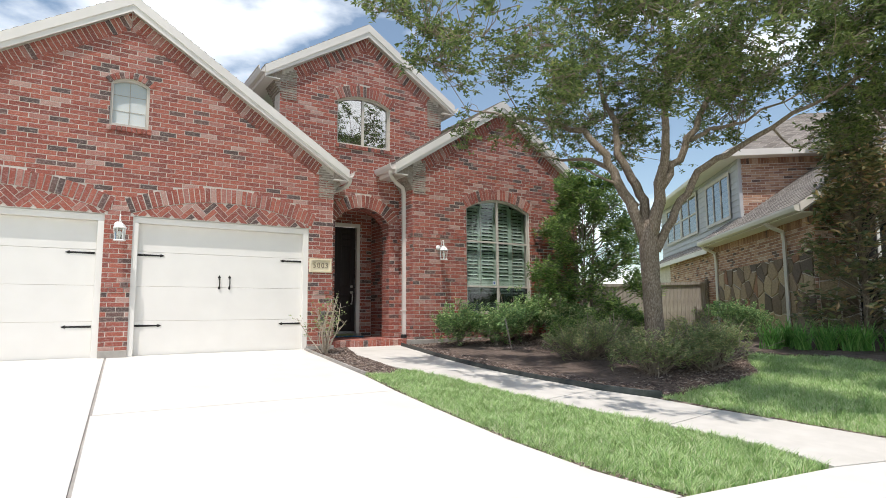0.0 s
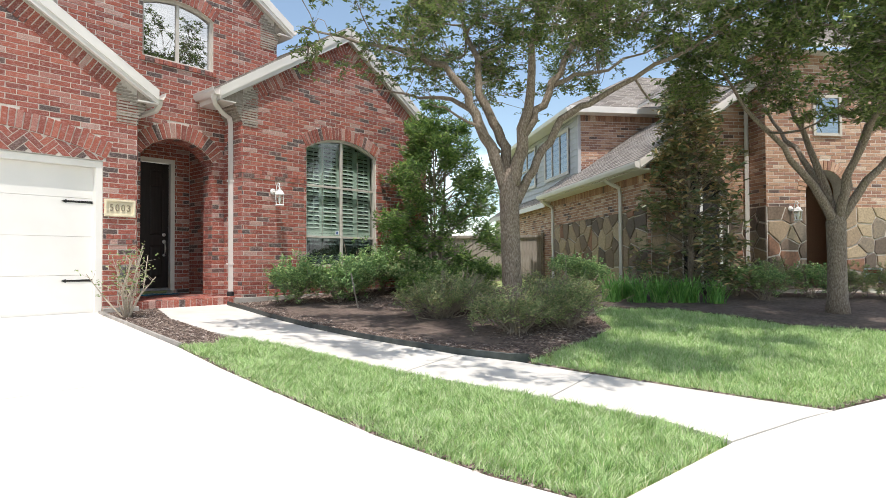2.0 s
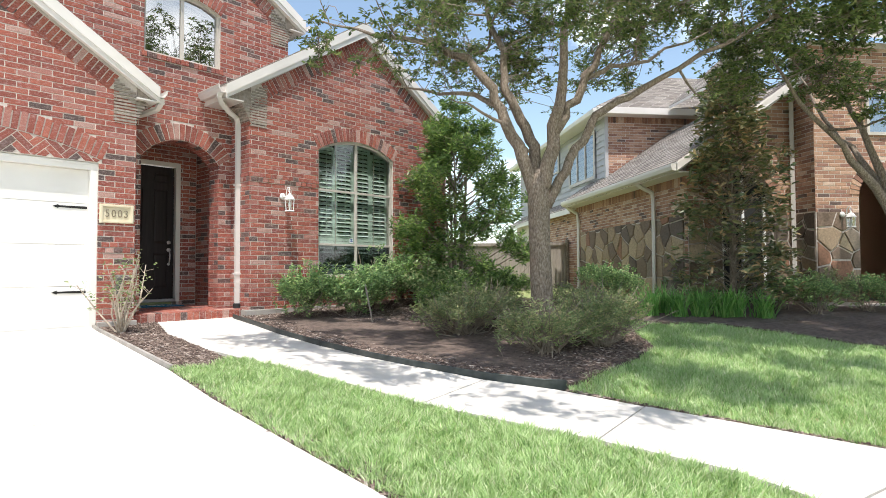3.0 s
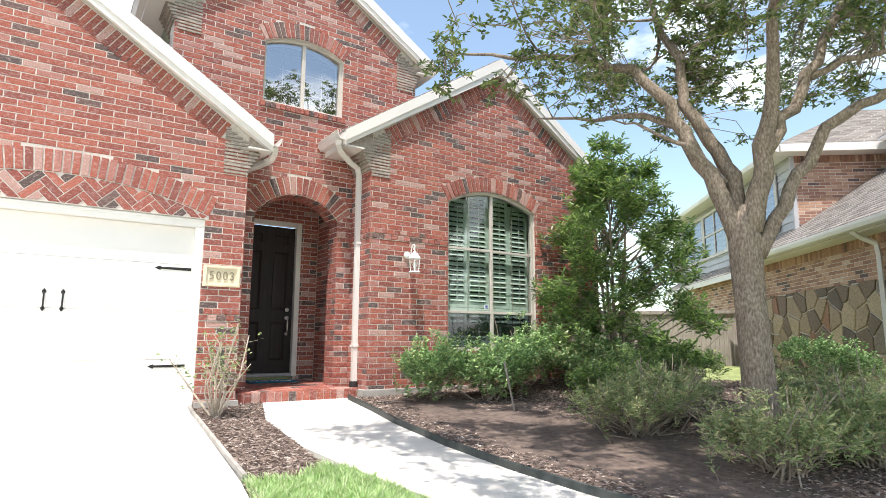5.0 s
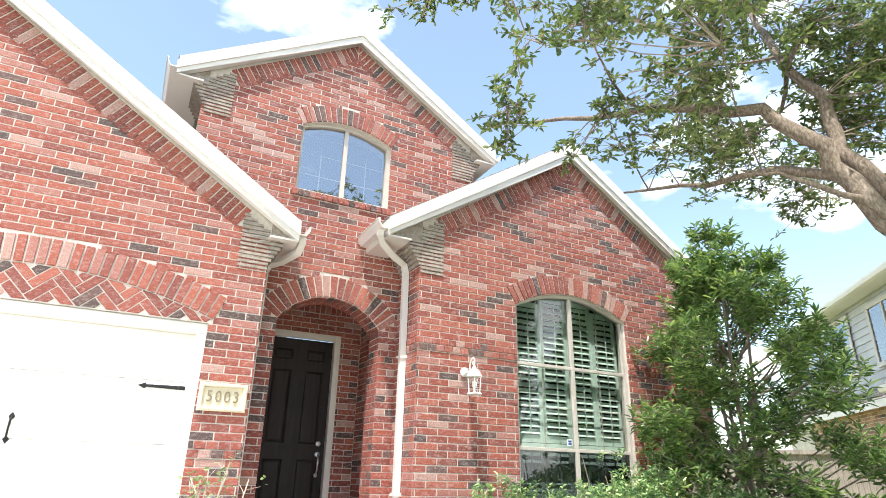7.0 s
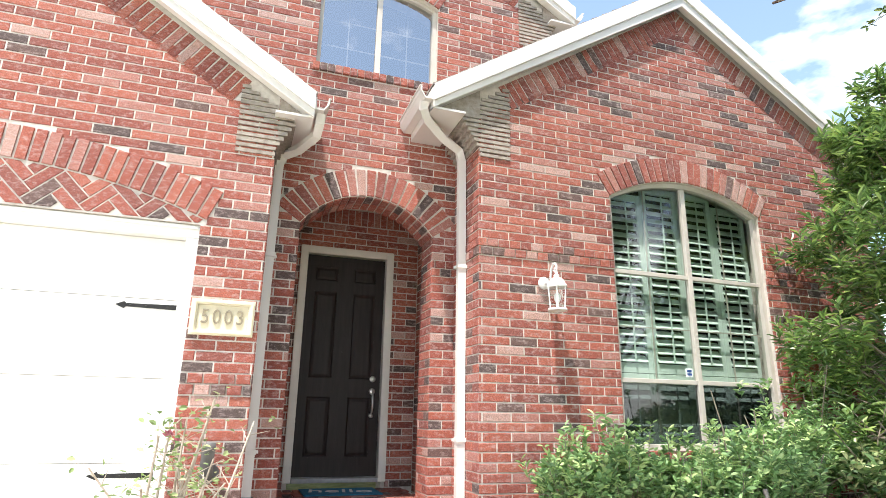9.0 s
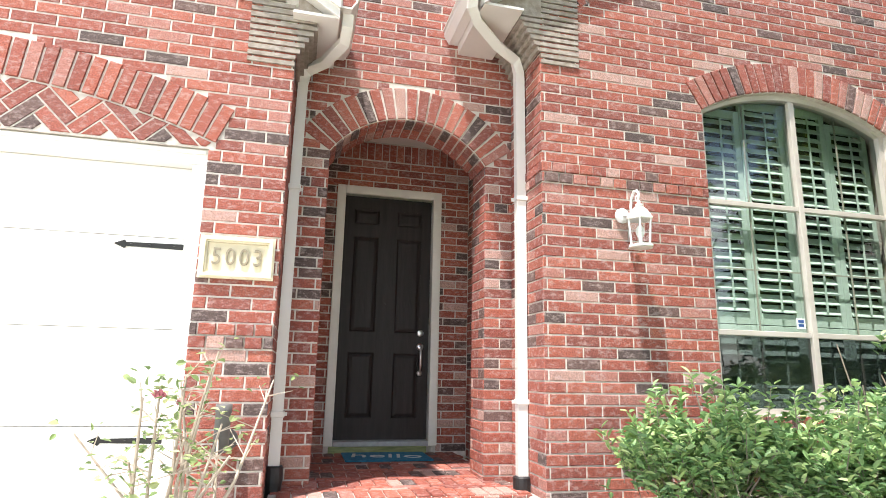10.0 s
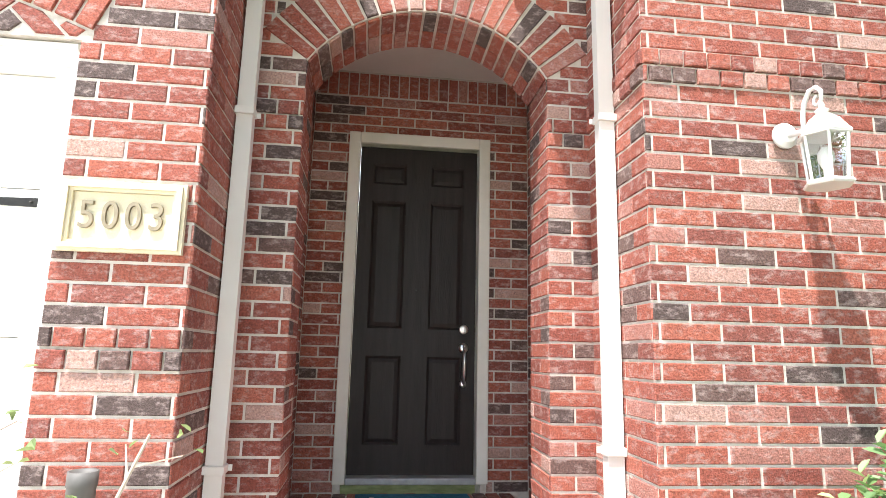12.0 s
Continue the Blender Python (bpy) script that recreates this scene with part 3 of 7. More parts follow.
bk.courses(BASE, RZ, right_spans, headers=[(3.08, 3.24)])
cx, cz, r = segment_arch(W3[0], W3[1], W3[3], W3[4])
a = math.degrees(math.asin((W3[1] - W3[0]) / 2 / r))
bk.arch(cx, cz, r + 0.004, r + 0.25, 90 - a, 90 + a, 25, 0.014)
for k in range(26):
    bk.quad([(W3[0] - 0.03 + 0.0725 * k + e, z) for e, z in ((0.004, W3[2] - 0.085), (0.068, W3[2] - 0.085), (0.068, W3[2] - 0.005), (0.004, W3[2] - 0.005))], 0.03, 0.0)
bk.rake(RA, RZ - 0.20, 5.88, RZ - 0.20 - RSL * (RA - 5.88))
bk.rake(RA, RZ - 0.20, 10.2, RZ - 0.20 - RSL * (10.2 - RA))
bk.done()


def side_wall(name, x, y0, y1, z1, face, label, near=None, thick=0.2, zlow=BASE, headers=(), inset=0.0):
    """A wall along y whose bricks face +x (face = 1) or -x (face = -1)."""
    to3 = lambda u, z, d: (x - face * d, u, z)
    b = bmesh.new()
    xs = sorted((x, x - face * thick))
    box(b, xs[0], xs[1], y0 + inset, y1, zlow, z1)
    w = structure(name, b, M_MORTAR, label, "wall")
    k = Bricks(w, to3, near)
    k.courses(zlow, z1, lambda z: [(y0, y1)], headers, shift=0.06)
    k.done()
    return w


side_wall("wall_garage_side", GX1 + 0.002, YG, YE - 0.01, 4.42, 1, "narrow red brick return beside the entry", lambda u, z: True, inset=0.221)
side_wall("wall_right_wing_side", RX0 - 0.002, YR, YE - 0.01, 4.72, -1, "narrow red brick return beside the entry", lambda u, z: True, inset=0.221, headers=[(3.08, 3.24)])
side_wall("wall_far_side", RX1 + 0.002, YR + 0.221, 20, 4.7, 1, "red brick side wall of the house")
side_wall("wall_left_side", GX0 - 0.002, YG + 0.221, 20, 4.3, -1, "red brick side wall of the house")
# the porch recess
side_wall("wall_porch_left", 4.11, YE + 0.342, YD - 0.01, 4.1, 1, "red brick side of the porch recess")
side_wall("wall_porch_right", 5.77, YE + 0.342, YD - 0.01, 4.1, -1, "red brick side of the porch recess")
side_wall("wall_arch_jamb_left", 4.231, YE + 0.01, YE + 0.335, 3.36, 1, "brick jamb of the entry arch", thick=0.03)
side_wall("wall_arch_jamb_right", 5.469, YE + 0.01, YE + 0.335, 3.36, -1, "brick jamb of the entry arch", thick=0.03)
bm = bmesh.new()
DX0, DX1, DZ0, DZ1 = 4.386, 5.466, 1.06, 3.60
plate(bm, [(3.9, BASE), (5.98, BASE), (5.98, 4.15), (3.9, 4.15)], [[(DX0 + 0.05, BASE + 0.01), (DX1 - 0.05, BASE + 0.01), (DX1 - 0.05, DZ1 - 0.05), (DX0 + 0.05, DZ1 - 0.05)]], to_front(YD), 0.2)
wall = structure("wall_door", bm, M_MORTAR, "shaded red brick wall round the front door", "wall")
bk = Bricks(wall, to_front(YD), lambda u, z: True)
bk.courses(BASE + 0.2, 3.90, lambda z: minus([(4.12, 5.76)], DX0, DX1) if z < DZ1 + 0.01 else [(4.12, 5.76)], shift=0.05)
for k in range(21):
    u = 4.125 + 0.0776 * k
    bk.quad([(u + 0.004, 3.905), (u + 0.072, 3.905), (u + 0.072, 4.085), (u + 0.004, 4.085)], 0.008, 0.0)
bk.done()
bm = bmesh.new()
box(bm, 3.98, 5.9, YE + 0.342, YD - 0.005, 4.10, 4.16)
structure("ceiling_porch", bm, M_TRIM, "painted porch ceiling", "ceiling")
# closing walls; near-black boxes behind the glass stand in for unlit rooms
bm = bmesh.new()
box(bm, GX0, RX1, 19.8, 20, BASE, 5)
structure("wall_back", bm, M_MORTAR, "plain back wall of the house", "wall")


# ---- roofs ----
def roof(name, ax, az, sl, xl, xr, y0, y1, label):
    """A gable roof: shingle courses on a deck, its ridge along y."""
    rt = bmesh.new()
    for sgn, xe in ((-1, xl), (1, xr)):
        ze = az - sl * abs(xe - ax)
        prism(rt, [(ax, y0, az), (xe, y0, ze), (xe, y0, ze - 0.06), (ax, y0, az - 0.06)], (0, y1 - y0, 0))
    deck = structure(name, rt, M_TRIM, label, "roof")
    verts, faces = [], []
    for sgn, xe in ((-1, xl), (1, xr)):
        run = abs(xe - ax)
        n = int(run / 0.125)
        for k in range(n):
            xa, xb = ax + sgn * run * k / n, ax + sgn * run * (k + 1) / n + sgn * 0.012
            za, zb = az - sl * abs(xa - ax) + 0.004, az - sl * abs(xb - ax) + 0.022
            y = y0 - 0.02 - random.uniform(0, 0.3)
            while y < y1:
                w = random.uniform(0.18, 0.36)
                a, b = max(y, y0 - 0.02), min(y + w - 0.006, y1)
                if b > a:
                    i = len(verts)
                    verts += [(xa, a, za), (xa, b, za), (xb, b, zb), (xb, a, zb), (xb, a, zb - 0.02), (xb, b, zb - 0.02), (xa, a, za - 0.012), (xa, b, za - 0.012)]
                    faces += [(i, i + 1, i + 2, i + 3), (i + 3, i + 2, i + 5, i + 4), (i, i + 3, i + 4, i + 6), (i + 1, i + 7, i + 5, i + 2)]
                y += w
    tagged(raw("shingles", verts, faces, M_SHINGLE, deck), "weathered brown-grey asphalt shingles", kind="stuff")
    return deck


OV = 0.10
roofs = [("roof_garage", GA, GZ + 0.06, GSL, GX0 - 0.36, 4.22, YG - OV, 17.0), ("roof_entry", EA, EZ + 0.06, ESL, 2.72, 7.08, YE - OV, 17.5), ("roof_right_wing", RA, RZ + 0.06, RSL, 5.22, 10.72, YR - OV, 17.0)]
for n, ax, az, sl, xl, xr, y0, y1 in roofs:
    deck = roof(n, ax, az, sl, xl, xr, y0, y1, "brown-grey shingled gable roof with cream rake boards")
    for sgn, xe in ((-1, xl), (1, xr)):
        ze = az - sl * abs(xe - ax)
        bm = bmesh.new()
        prism(bm, [(ax, y0 - 0.022, az - 0.005), (xe, y0 - 0.022, ze - 0.005), (xe, y0 - 0.022, ze - 0.22), (ax, y0 - 0.022, az - 0.28)], (0, 0.022, 0))
        prism(bm, [(ax, y0 - 0.042, az + 0.0), (xe, y0 - 0.042, ze + 0.0), (xe, y0 - 0.042, ze - 0.16), (ax, y0 - 0.042, az - 0.17)], (0, 0.02, 0))
        part("rake_board", bm, M_TRIM, deck, "cream painted rake board")
        bm = bmesh.new()
        prism(bm, [(ax, y0, az - 0.22), (xe, y0, ze - 0.20), (xe, y0, ze - 0.22), (ax, y0, az - 0.24)], (0, OV - 0.03, 0))
        part("soffit", bm, M_TRIM, deck)
        # flat soffit and fascia along the eave
        wx = xe - sgn * 0.30
        bm = bmesh.new()
        box(bm, min(xe, wx), max(xe, wx), y0, y1, ze - 0.22, ze - 0.20)
        box(bm, min(xe, xe - sgn * 0.02), max(xe, xe - sgn * 0.02), y0, y1, ze - 0.2, ze - 0.03)
        part("fascia", bm, M_TRIM, deck)
        # gutter: an open box with a rolled front
        bm = bmesh.new()
        g = xe + sgn * 0.002
        prof = [(0, -0.03), (0, -0.14), (0.075, -0.14), (0.115, -0.075), (0.115, -0.03), (0.128, -0.03), (0.128, -0.022), (0.105, -0.022), (0.105, -0.07), (0.07, -0.128), (0.012, -0.128), (0.012, -0.03)]
        prism(bm, [(g + sgn * a, y0 - 0.01, ze + b) for a, b in prof], (0, 4.0, 0))
        part("gutter", bm, M_TRIM, deck, "cream painted metal gutter")
        # corbelled return under the eave: thin courses stepping outwards
        if n == "roof_entry":
            wall_x, yw = xe - sgn * 0.36, YE
        elif n == "roof_garage":
            wall_x, yw = xe - sgn * 0.27, YG
        else:
            wall_x, yw = xe + 0.47 if sgn < 0 else RX1, YR
        zt = ze - 0.2
        bm = bmesh.new()
        prism(bm, [(xe, y0 + 0.075, ze - 0.199), (wall_x, y0 + 0.075, ze - 0.199), (wall_x, y0 + 0.075, az - 0.16 - sl * abs(wall_x - ax))], (0, 0.02, 0))
        part("eave_cap", bm, M_CORBEL, deck)
        verts, faces = [], []
        m = 16
        for k in range(m):
            z1 = zt + 0.36 - k * 0.046
            inn = wall_x - sgn * 0.30
            out = wall_x + sgn * min(0.24, max(0.0, 0.38 - 0.027 * k))
            out = ax + sgn * min(abs(out - ax), (az - 0.30 - z1) / sl)
            if abs(out - ax) < abs(inn - ax) + 0.05:
                continue
            bmk = [(inn, yw - 0.018), (out, yw - 0.018), (out, yw + 0.55), (inn, yw + 0.55)]
            i = len(verts)
            verts += [(x, y, z1) for x, y in bmk] + [(x, y, z1 - 0.028) for x, y in bmk]
            faces += [(i, i + 1, i + 2, i + 3), (i + 7, i + 6, i + 5, i + 4)] + [(i + a, i + (a + 1) % 4, i + 4 + (a + 1) % 4, i + 4 + a) for a in range(4)]
            j = len(verts)
            bmk = [(inn + sgn * 0.004, yw + 0.002), (out - sgn * 0.03, yw + 0.002), (out - sgn * 0.03, yw + 0.54), (inn + sgn * 0.004, yw + 0.54)]
            verts += [(x, y, z1 - 0.028) for x, y in bmk] + [(x, y, z1 - 0.046) for x, y in bmk]
            faces += [(j + a, j + (a + 1) % 4, j + 4 + (a + 1) % 4, j + 4 + a) for a in range(4)]
        tagged(raw("corbel", verts, faces, M_CORBEL, deck), "striped corbelled return under the eave")


# ---- windows and doors ----
def arch_frame(bm, x0, x1, z0, spring, top, y0, y1, w):
    """A frame of width w round an arched opening."""
    a = arch_loop(x0, x1, z0, spring, top)
    b = arch_loop(x0 + w, x1 - w, z0 + w, spring, top - w)
    n = len(a)
    va, vb, vc, vd = ([bm.verts.new((u, y, z)) for u, z in l] for l, y in ((a, y0), (b, y0), (a, y1), (b, y1)))
    for i in range(n):
        j = (i + 1) % n
        bm.faces.new((va[i], va[j], vb[j], vb[i]))
        bm.faces.new((vb[i], vb[j], vd[j], vd[i]))
        bm.faces.new((va[j], va[i], vc[i], vc[j]))


def arched_pane(name, w, y, mat, parent, inset=0.02):
    loop = arch_loop(w[0] + inset, w[1] - inset, w[2] + inset, w[3], w[4] - inset)
    ob = raw(name, [(u, y, z) for u, z in loop], [tuple(range(len(loop)))], mat, parent)
    ob.visible_shadow = False
    return ob


# open-fronted box whose near-black colour stands in for a room's shade
def room_shade_box(x0, x1, y0, y1, z0, z1, name):
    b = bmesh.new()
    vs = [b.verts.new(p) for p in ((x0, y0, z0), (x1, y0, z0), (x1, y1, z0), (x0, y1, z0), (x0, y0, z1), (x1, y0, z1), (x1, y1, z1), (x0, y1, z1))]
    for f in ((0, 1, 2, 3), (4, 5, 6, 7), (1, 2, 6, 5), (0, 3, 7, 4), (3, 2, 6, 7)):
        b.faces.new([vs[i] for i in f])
    structure(name, b, M_ROOM_SHADE, "near-black box standing in for the unlit room behind the window", "room")


def window(name, w, y, label, mat, bars_v, bars_h, muntins_v, muntins_h):
    ob = thing(name, label, "window", kind="structure")
    b = bmesh.new()
    arch_frame(b, *w, y - 0.03, y + 0.05, 0.045)
    part("window_frame", b, M_VINYL, ob)
    arched_pane("pane", w, y + 0.012, mat, ob)
    cx, cz, r = segment_arch(w[0], w[1], w[3], w[4])
    topz = lambda u: cz + math.sqrt(max(0, r * r - (u - cx) ** 2))
    for u in bars_v:
        b = bmesh.new()
        box(b, u - 0.026, u + 0.026, y - 0.022, y + 0.03, w[2] + 0.046, topz(u) - 0.046, 0.004)
        part("mullion", b, M_VINYL, ob)
    for z in bars_h:
        for ua, ub in zip([w[0] + 0.046] + [u + 0.027 for u in bars_v], [u - 0.027 for u in bars_v] + [w[1] - 0.046]):
            b = bmesh.new()
            box(b, ua, ub, y - 0.018, y + 0.028, z - 0.02, z + 0.02, 0.004)
            part("transom", b, M_VINYL, ob)
    for u in muntins_v:
        b = bmesh.new()
        box(b, u - 0.006, u + 0.006, y + 0.016, y + 0.024, w[2] + 0.05, topz(u) - 0.05)
        part("muntin", b, M_VINYL, ob)
    for z in muntins_h:
        b = bmesh.new()
        h = math.sqrt(max(0, r * r - (z - cz) ** 2)) if z > w[3] else (w[1] - w[0]) / 2
        box(b, cx - h + 0.05, cx + h - 0.05, y + 0.0245, y + 0.031, z - 0.006, z + 0.006)
        part("muntin", b, M_VINYL, ob)
    return ob


window("window_garage", W1, YG + 0.06, "small arched window with white blinds in the garage gable", M_LAMPGLASS, [], [], [0.435], [4.80, 5.06])
bm = bmesh.new()
box(bm, W1[0] + 0.046, W1[1] - 0.046, YG + 0.09, YG + 0.10, W1[2] + 0.046, W1[4] - 0.05)
tagged(part("window_blind", bm, M_BLIND), "closed white blind behind the small window", "blind")
window("window_upper", W2, YE + 0.09, "arched two-light window reflecting sky and trees", M_GLASS_UP, [4.865], [], [4.56, 5.17], [5.30, 5.60, 5.86])
room_shade_box(W2[0] - 0.3, W2[1] + 0.3, YE + 0.345, YE + 2.2, W2[2] - 0.3, W2[4] + 0.3, "room_upper")
w3 = window("window_front", W3, YR + 0.07, "tall arched window with plantation shutters inside", M_GLASS, [7.94], [2.09, 3.09], [7.48, 8.40], [2.58])
room_shade_box(W3[0] - 0.3, W3[1] + 0.3, YR + 0.225, YR + 2.5, W3[2] - 0.3, W3[4] + 0.3, "room_front")
for ua, ub in ((W3[0] + 0.047, 7.912), (7.968, W3[1] - 0.047)):
    sc = raw("insect_screen", [(ua, YR + 0.076, W3[2] + 0.047), (ub, YR + 0.076, W3[2] + 0.047), (ub, YR + 0.076, 2.068), (ua, YR + 0.076, 2.068)], [(0, 1, 2, 3)], M_SCREEN, w3)
    tagged(sc, "dark insect screen over the lower sash").visible_shadow = False
bm = bmesh.new()
box(bm, 7.80, 7.88, YR + 0.072, YR + 0.076, 2.14, 2.22, 0.001)
st = part("sticker", bm, M_STICKER, w3, "small white and blue security sticker")
bm = bmesh.new()
box(bm, 7.815, 7.865, YR + 0.069, YR + 0.0715, 2.155, 2.175)
box(bm, 7.815, 7.865, YR + 0.069, YR + 0.0715, 2.185, 2.207)
part("sticker_bars", bm, M_STICKERB, st)


# plantation shutters: four leaves of tilted louvres, the arch filled by a sunburst of flat slats
def shutter(x0, x1, z0, z1, tilt):
    ob = thing("plantation_shutter", "pale green-white plantation shutter with tilted louvres", "shutter", "shutters of the front window", at=(x0, YR + 0.17, z0))
    w, h = x1 - x0, z1 - z0
    for name, box_ in (("stile", (0, 0.055, 0, h)), ("stile", (w - 0.055, w, 0, h)), ("rail", (0.056, w - 0.056, 0, 0.09)), ("rail", (0.056, w - 0.056, h - 0.07, h))):
        b = bmesh.new()
        box(b, box_[0], box_[1], -0.015, 0.015, box_[2], box_[3], 0.003)
        part(name, b, M_SHUTTER, ob)
    n = int((h - 0.17) / 0.078)
    me = None
    for k in range(n):
        z = 0.09 + (k + 0.5) * (h - 0.16) / n
        if me is None:
            b = bmesh.new()
            box(b, 0.057, w - 0.057, -0.042, 0.042, -0.005, 0.005, 0.003)
            me = mesh_of("louvre", b, M_SHUTTER)
        lv = new("louvre", me)
        lv.parent = ob
        lv.matrix_local = pose(0, 0, z, tilt, 0, 0)
    b = bmesh.new()
    box(b, w / 2 - 0.006, w / 2 + 0.006, -0.055, -0.045, 0.12, h - 0.1)
    part("tilt_rod", b, M_SHUTTER, ob)


for k in range(4):
    xa = 7.08 + 0.4325 * k
    shutter(xa, xa + 0.4285, 1.52, 2.16, 68)
    shutter(xa, xa + 0.4285, 2.165, 4.03 if k in (1, 2) else 3.92, 48)


def garage_door(name, x0, x1):
    ob = thing(name, "closed cream sectional garage door with black iron strap hinges", "garage door", "garage doors", kind="structure", at=(x0, YG + 0.13, 0.86))
    w, h = x1 - x0, DTOP - 0.86
    for k in range(4):
        z0, z1 = h * k / 4, h * (k + 1) / 4
        b = bmesh.new()
        box(b, 0.09, w - 0.09, 0, 0.045, z0 + 0.002, z1 - 0.002 - (0.10 if k == 3 else 0), 0.003)
        part("door_section", b, M_GARAGE, ob)
    for x in (0.0, w - 0.09):
        b = bmesh.new()
        box(b, x, x + 0.089, -0.10, 0.05, 0.0, h - 0.101, 0.004)
        part("jamb_trim", b, M_GARAGE, ob)
    b = bmesh.new()
    box(b, 0.0, w, -0.10, 0.05, h - 0.10, h, 0.004)
    box(b, 0.02, w - 0.02, -0.115, -0.10, h - 0.035, h - 0.012)
    part("head_trim", b, M_GARAGE, ob)
    b = bmesh.new()
    box(b, 0.09, w - 0.09, 0.0, 0.04, -0.02, 0.0)
    part("rubber_seal", b, M_BLACKPIPE, ob)
    for z in (1.62, 0.48):
        for side in (0, 1):
            b = bmesh.new()
            s0, s1 = (0.1, 0.50) if not side else (w - 0.1, w - 0.50)
            d = 1 if s1 > s0 else -1
            prism(b, [(s0, -0.008, z - 0.018), (s1 - d * 0.07, -0.008, z - 0.012), (s1 - d * 0.06, -0.008, z - 0.026), (s1, -0.008, z), (s1 - d * 0.06, -0.008, z + 0.026), (s1 - d * 0.07, -0.008, z + 0.012), (s0, -0.008, z + 0.018)], (0, 0.007, 0))
            for q in (0.06, 0.2, 0.3):
                lathe(b, [(0.008, 0.0), (0.004, 0.004)], (s0 + d * q, -0.012, z), 6)
            part("strap_hinge", b, M_IRON, ob, "black iron strap hinge")
    for dx in (-0.085, 0.085):
        b = bmesh.new()
        c, z = w / 2 + dx, 1.20
        for e in (-1, 1):
            prism(b, [(c - 0.012, -0.008, z + e * 0.07), (c - 0.024, -0.008, z + e * 0.09), (c, -0.008, z + e * 0.125), (c + 0.024, -0.008, z + e * 0.09), (c + 0.012, -0.008, z + e * 0.07)], (0, 0.007, 0))
        tube(b, [(c, -0.008, z - 0.08), (c, -0.035, z - 0.06), (c, -0.04, z), (c, -0.035, z + 0.06), (c, -0.008, z + 0.08)], 0.009, 8)
        part("pull_handle", b, M_IRON, ob, "black iron pull handle")
    return ob


for k, (a, b_) in enumerate(DOORS):
    garage_door(f"garage_door_{k + 1}", a, b_)


# front door
door = thing("door_1", "dark brown six-panel front door in a cream casing", "front door", kind="structure", at=(DX0, YD, DZ0))
W, H = DX1 - DX0, DZ1 - DZ0
for nm, q in (("casing", (0, 0.085, 0.0, H)), ("casing", (W - 0.085, W, 0.0, H)), ("casing", (0.0855, W - 0.0855, H - 0.085, H))):
    bm = bmesh.new()
    box(bm, q[0], q[1], -0.035, 0.0, q[2], q[3], 0.006)
    inner = (q[0] + 0.045, q[1]) if q[0] == 0 else ((q[0], q[1] - 0.045) if q[0] > 0.5 else (q[0], q[1]))
    if q[0] in (0, W - 0.085):
        box(bm, inner[0], inner[1], -0.020, 0.16, q[2], q[3] - 0.07)
    part(nm, bm, M_CASING, door, "cream painted door casing")
bm = bmesh.new()
sx0, sx1, sz0, sz1, dy = 0.09, W - 0.09, 0.05, H - 0.09, 0.045
PANELS = [(0.10, 0.355, 2.11, 2.27), (0.545, 0.80, 2.11, 2.27), (0.10, 0.355, 1.02, 1.98), (0.545, 0.80, 1.02, 1.98), (0.10, 0.355, 0.20, 0.82), (0.545, 0.80, 0.20, 0.82)]
to_door = lambda u, z, d: (sx0 + u, dy + d, sz0 + z)
plate(bm, [(0, 0), (sx1 - sx0, 0), (sx1 - sx0, sz1 - sz0), (0, sz1 - sz0)], [[(a, c), (b_, c), (b_, d), (a, d)] for a, b_, c, d in PANELS], to_door, 0.03)
part("door_leaf", bm, M_DOOR, door, "dark brown painted door leaf")
for a, b_, c, d in PANELS:
    bm = bmesh.new()
    q = [(a, c), (b_, c), (b_, d), (a, d)]
    e = [(a + 0.018, c + 0.018), (b_ - 0.018, c + 0.018), (b_ - 0.018, d - 0.018), (a + 0.018, d - 0.018)]
    f = [(a + 0.045, c + 0.045), (b_ - 0.045, c + 0.045), (b_ - 0.045, d - 0.045), (a + 0.045, d - 0.045)]
    rings = [[bm.verts.new(to_door(u, z, dd)) for u, z in l] for l, dd in ((q, 0.0005), (e, 0.013), (f, 0.004))]
    for r1, r2 in zip(rings, rings[1:]):
        for i in range(4):
            bm.faces.new((r1[i], r1[(i + 1) % 4], r2[(i + 1) % 4], r2[i]))
    bm.faces.new(rings[-1])
    part("panel", bm, M_DOOR, door)
bm = bmesh.new()
box(bm, 0.087, W - 0.087, -0.05, 0.16, 0.0, 0.045, 0.008)
part("threshold", bm, M_SILL, door, "dull metal door threshold")


def turned(bm, profile, x, y, z, seg=18):
    """Turns a profile round an axis that points out of the door."""
    tmp = bmesh.new()
    lathe(tmp, profile, (0, 0, 0), seg)
    m = Matrix.Translation((x, y, z)) @ Matrix.Rotation(radians(90), 4, "X")
    vmap = {v: bm.verts.new(m @ v.co) for v in tmp.verts}
    for f in tmp.faces:
        bm.faces.new([vmap[v] for v in f.verts])
    tmp.free()


hx = 5.29 - DX0
bm = bmesh.new()
turned(bm, [(0.034, 0), (0.034, 0.008), (0.028, 0.014), (0.02, 0.016), (0.018, 0.022), (0.0, 0.023)], hx, dy, 2.135 - DZ0)
box(bm, hx - 0.002, hx + 0.002, dy - 0.026, dy - 0.02, 2.123 - DZ0, 2.147 - DZ0)
part("deadbolt", bm, M_NICKEL, door, "satin nickel deadbolt")
bm = bmesh.new()
turned(bm, [(0.036, 0), (0.034, 0.01), (0.022, 0.016), (0.0, 0.018)], hx, dy, 2.00 - DZ0)
turned(bm, [(0.026, 0), (0.024, 0.01), (0.012, 0.014), (0.0, 0.015)], hx, dy, 1.74 - DZ0)
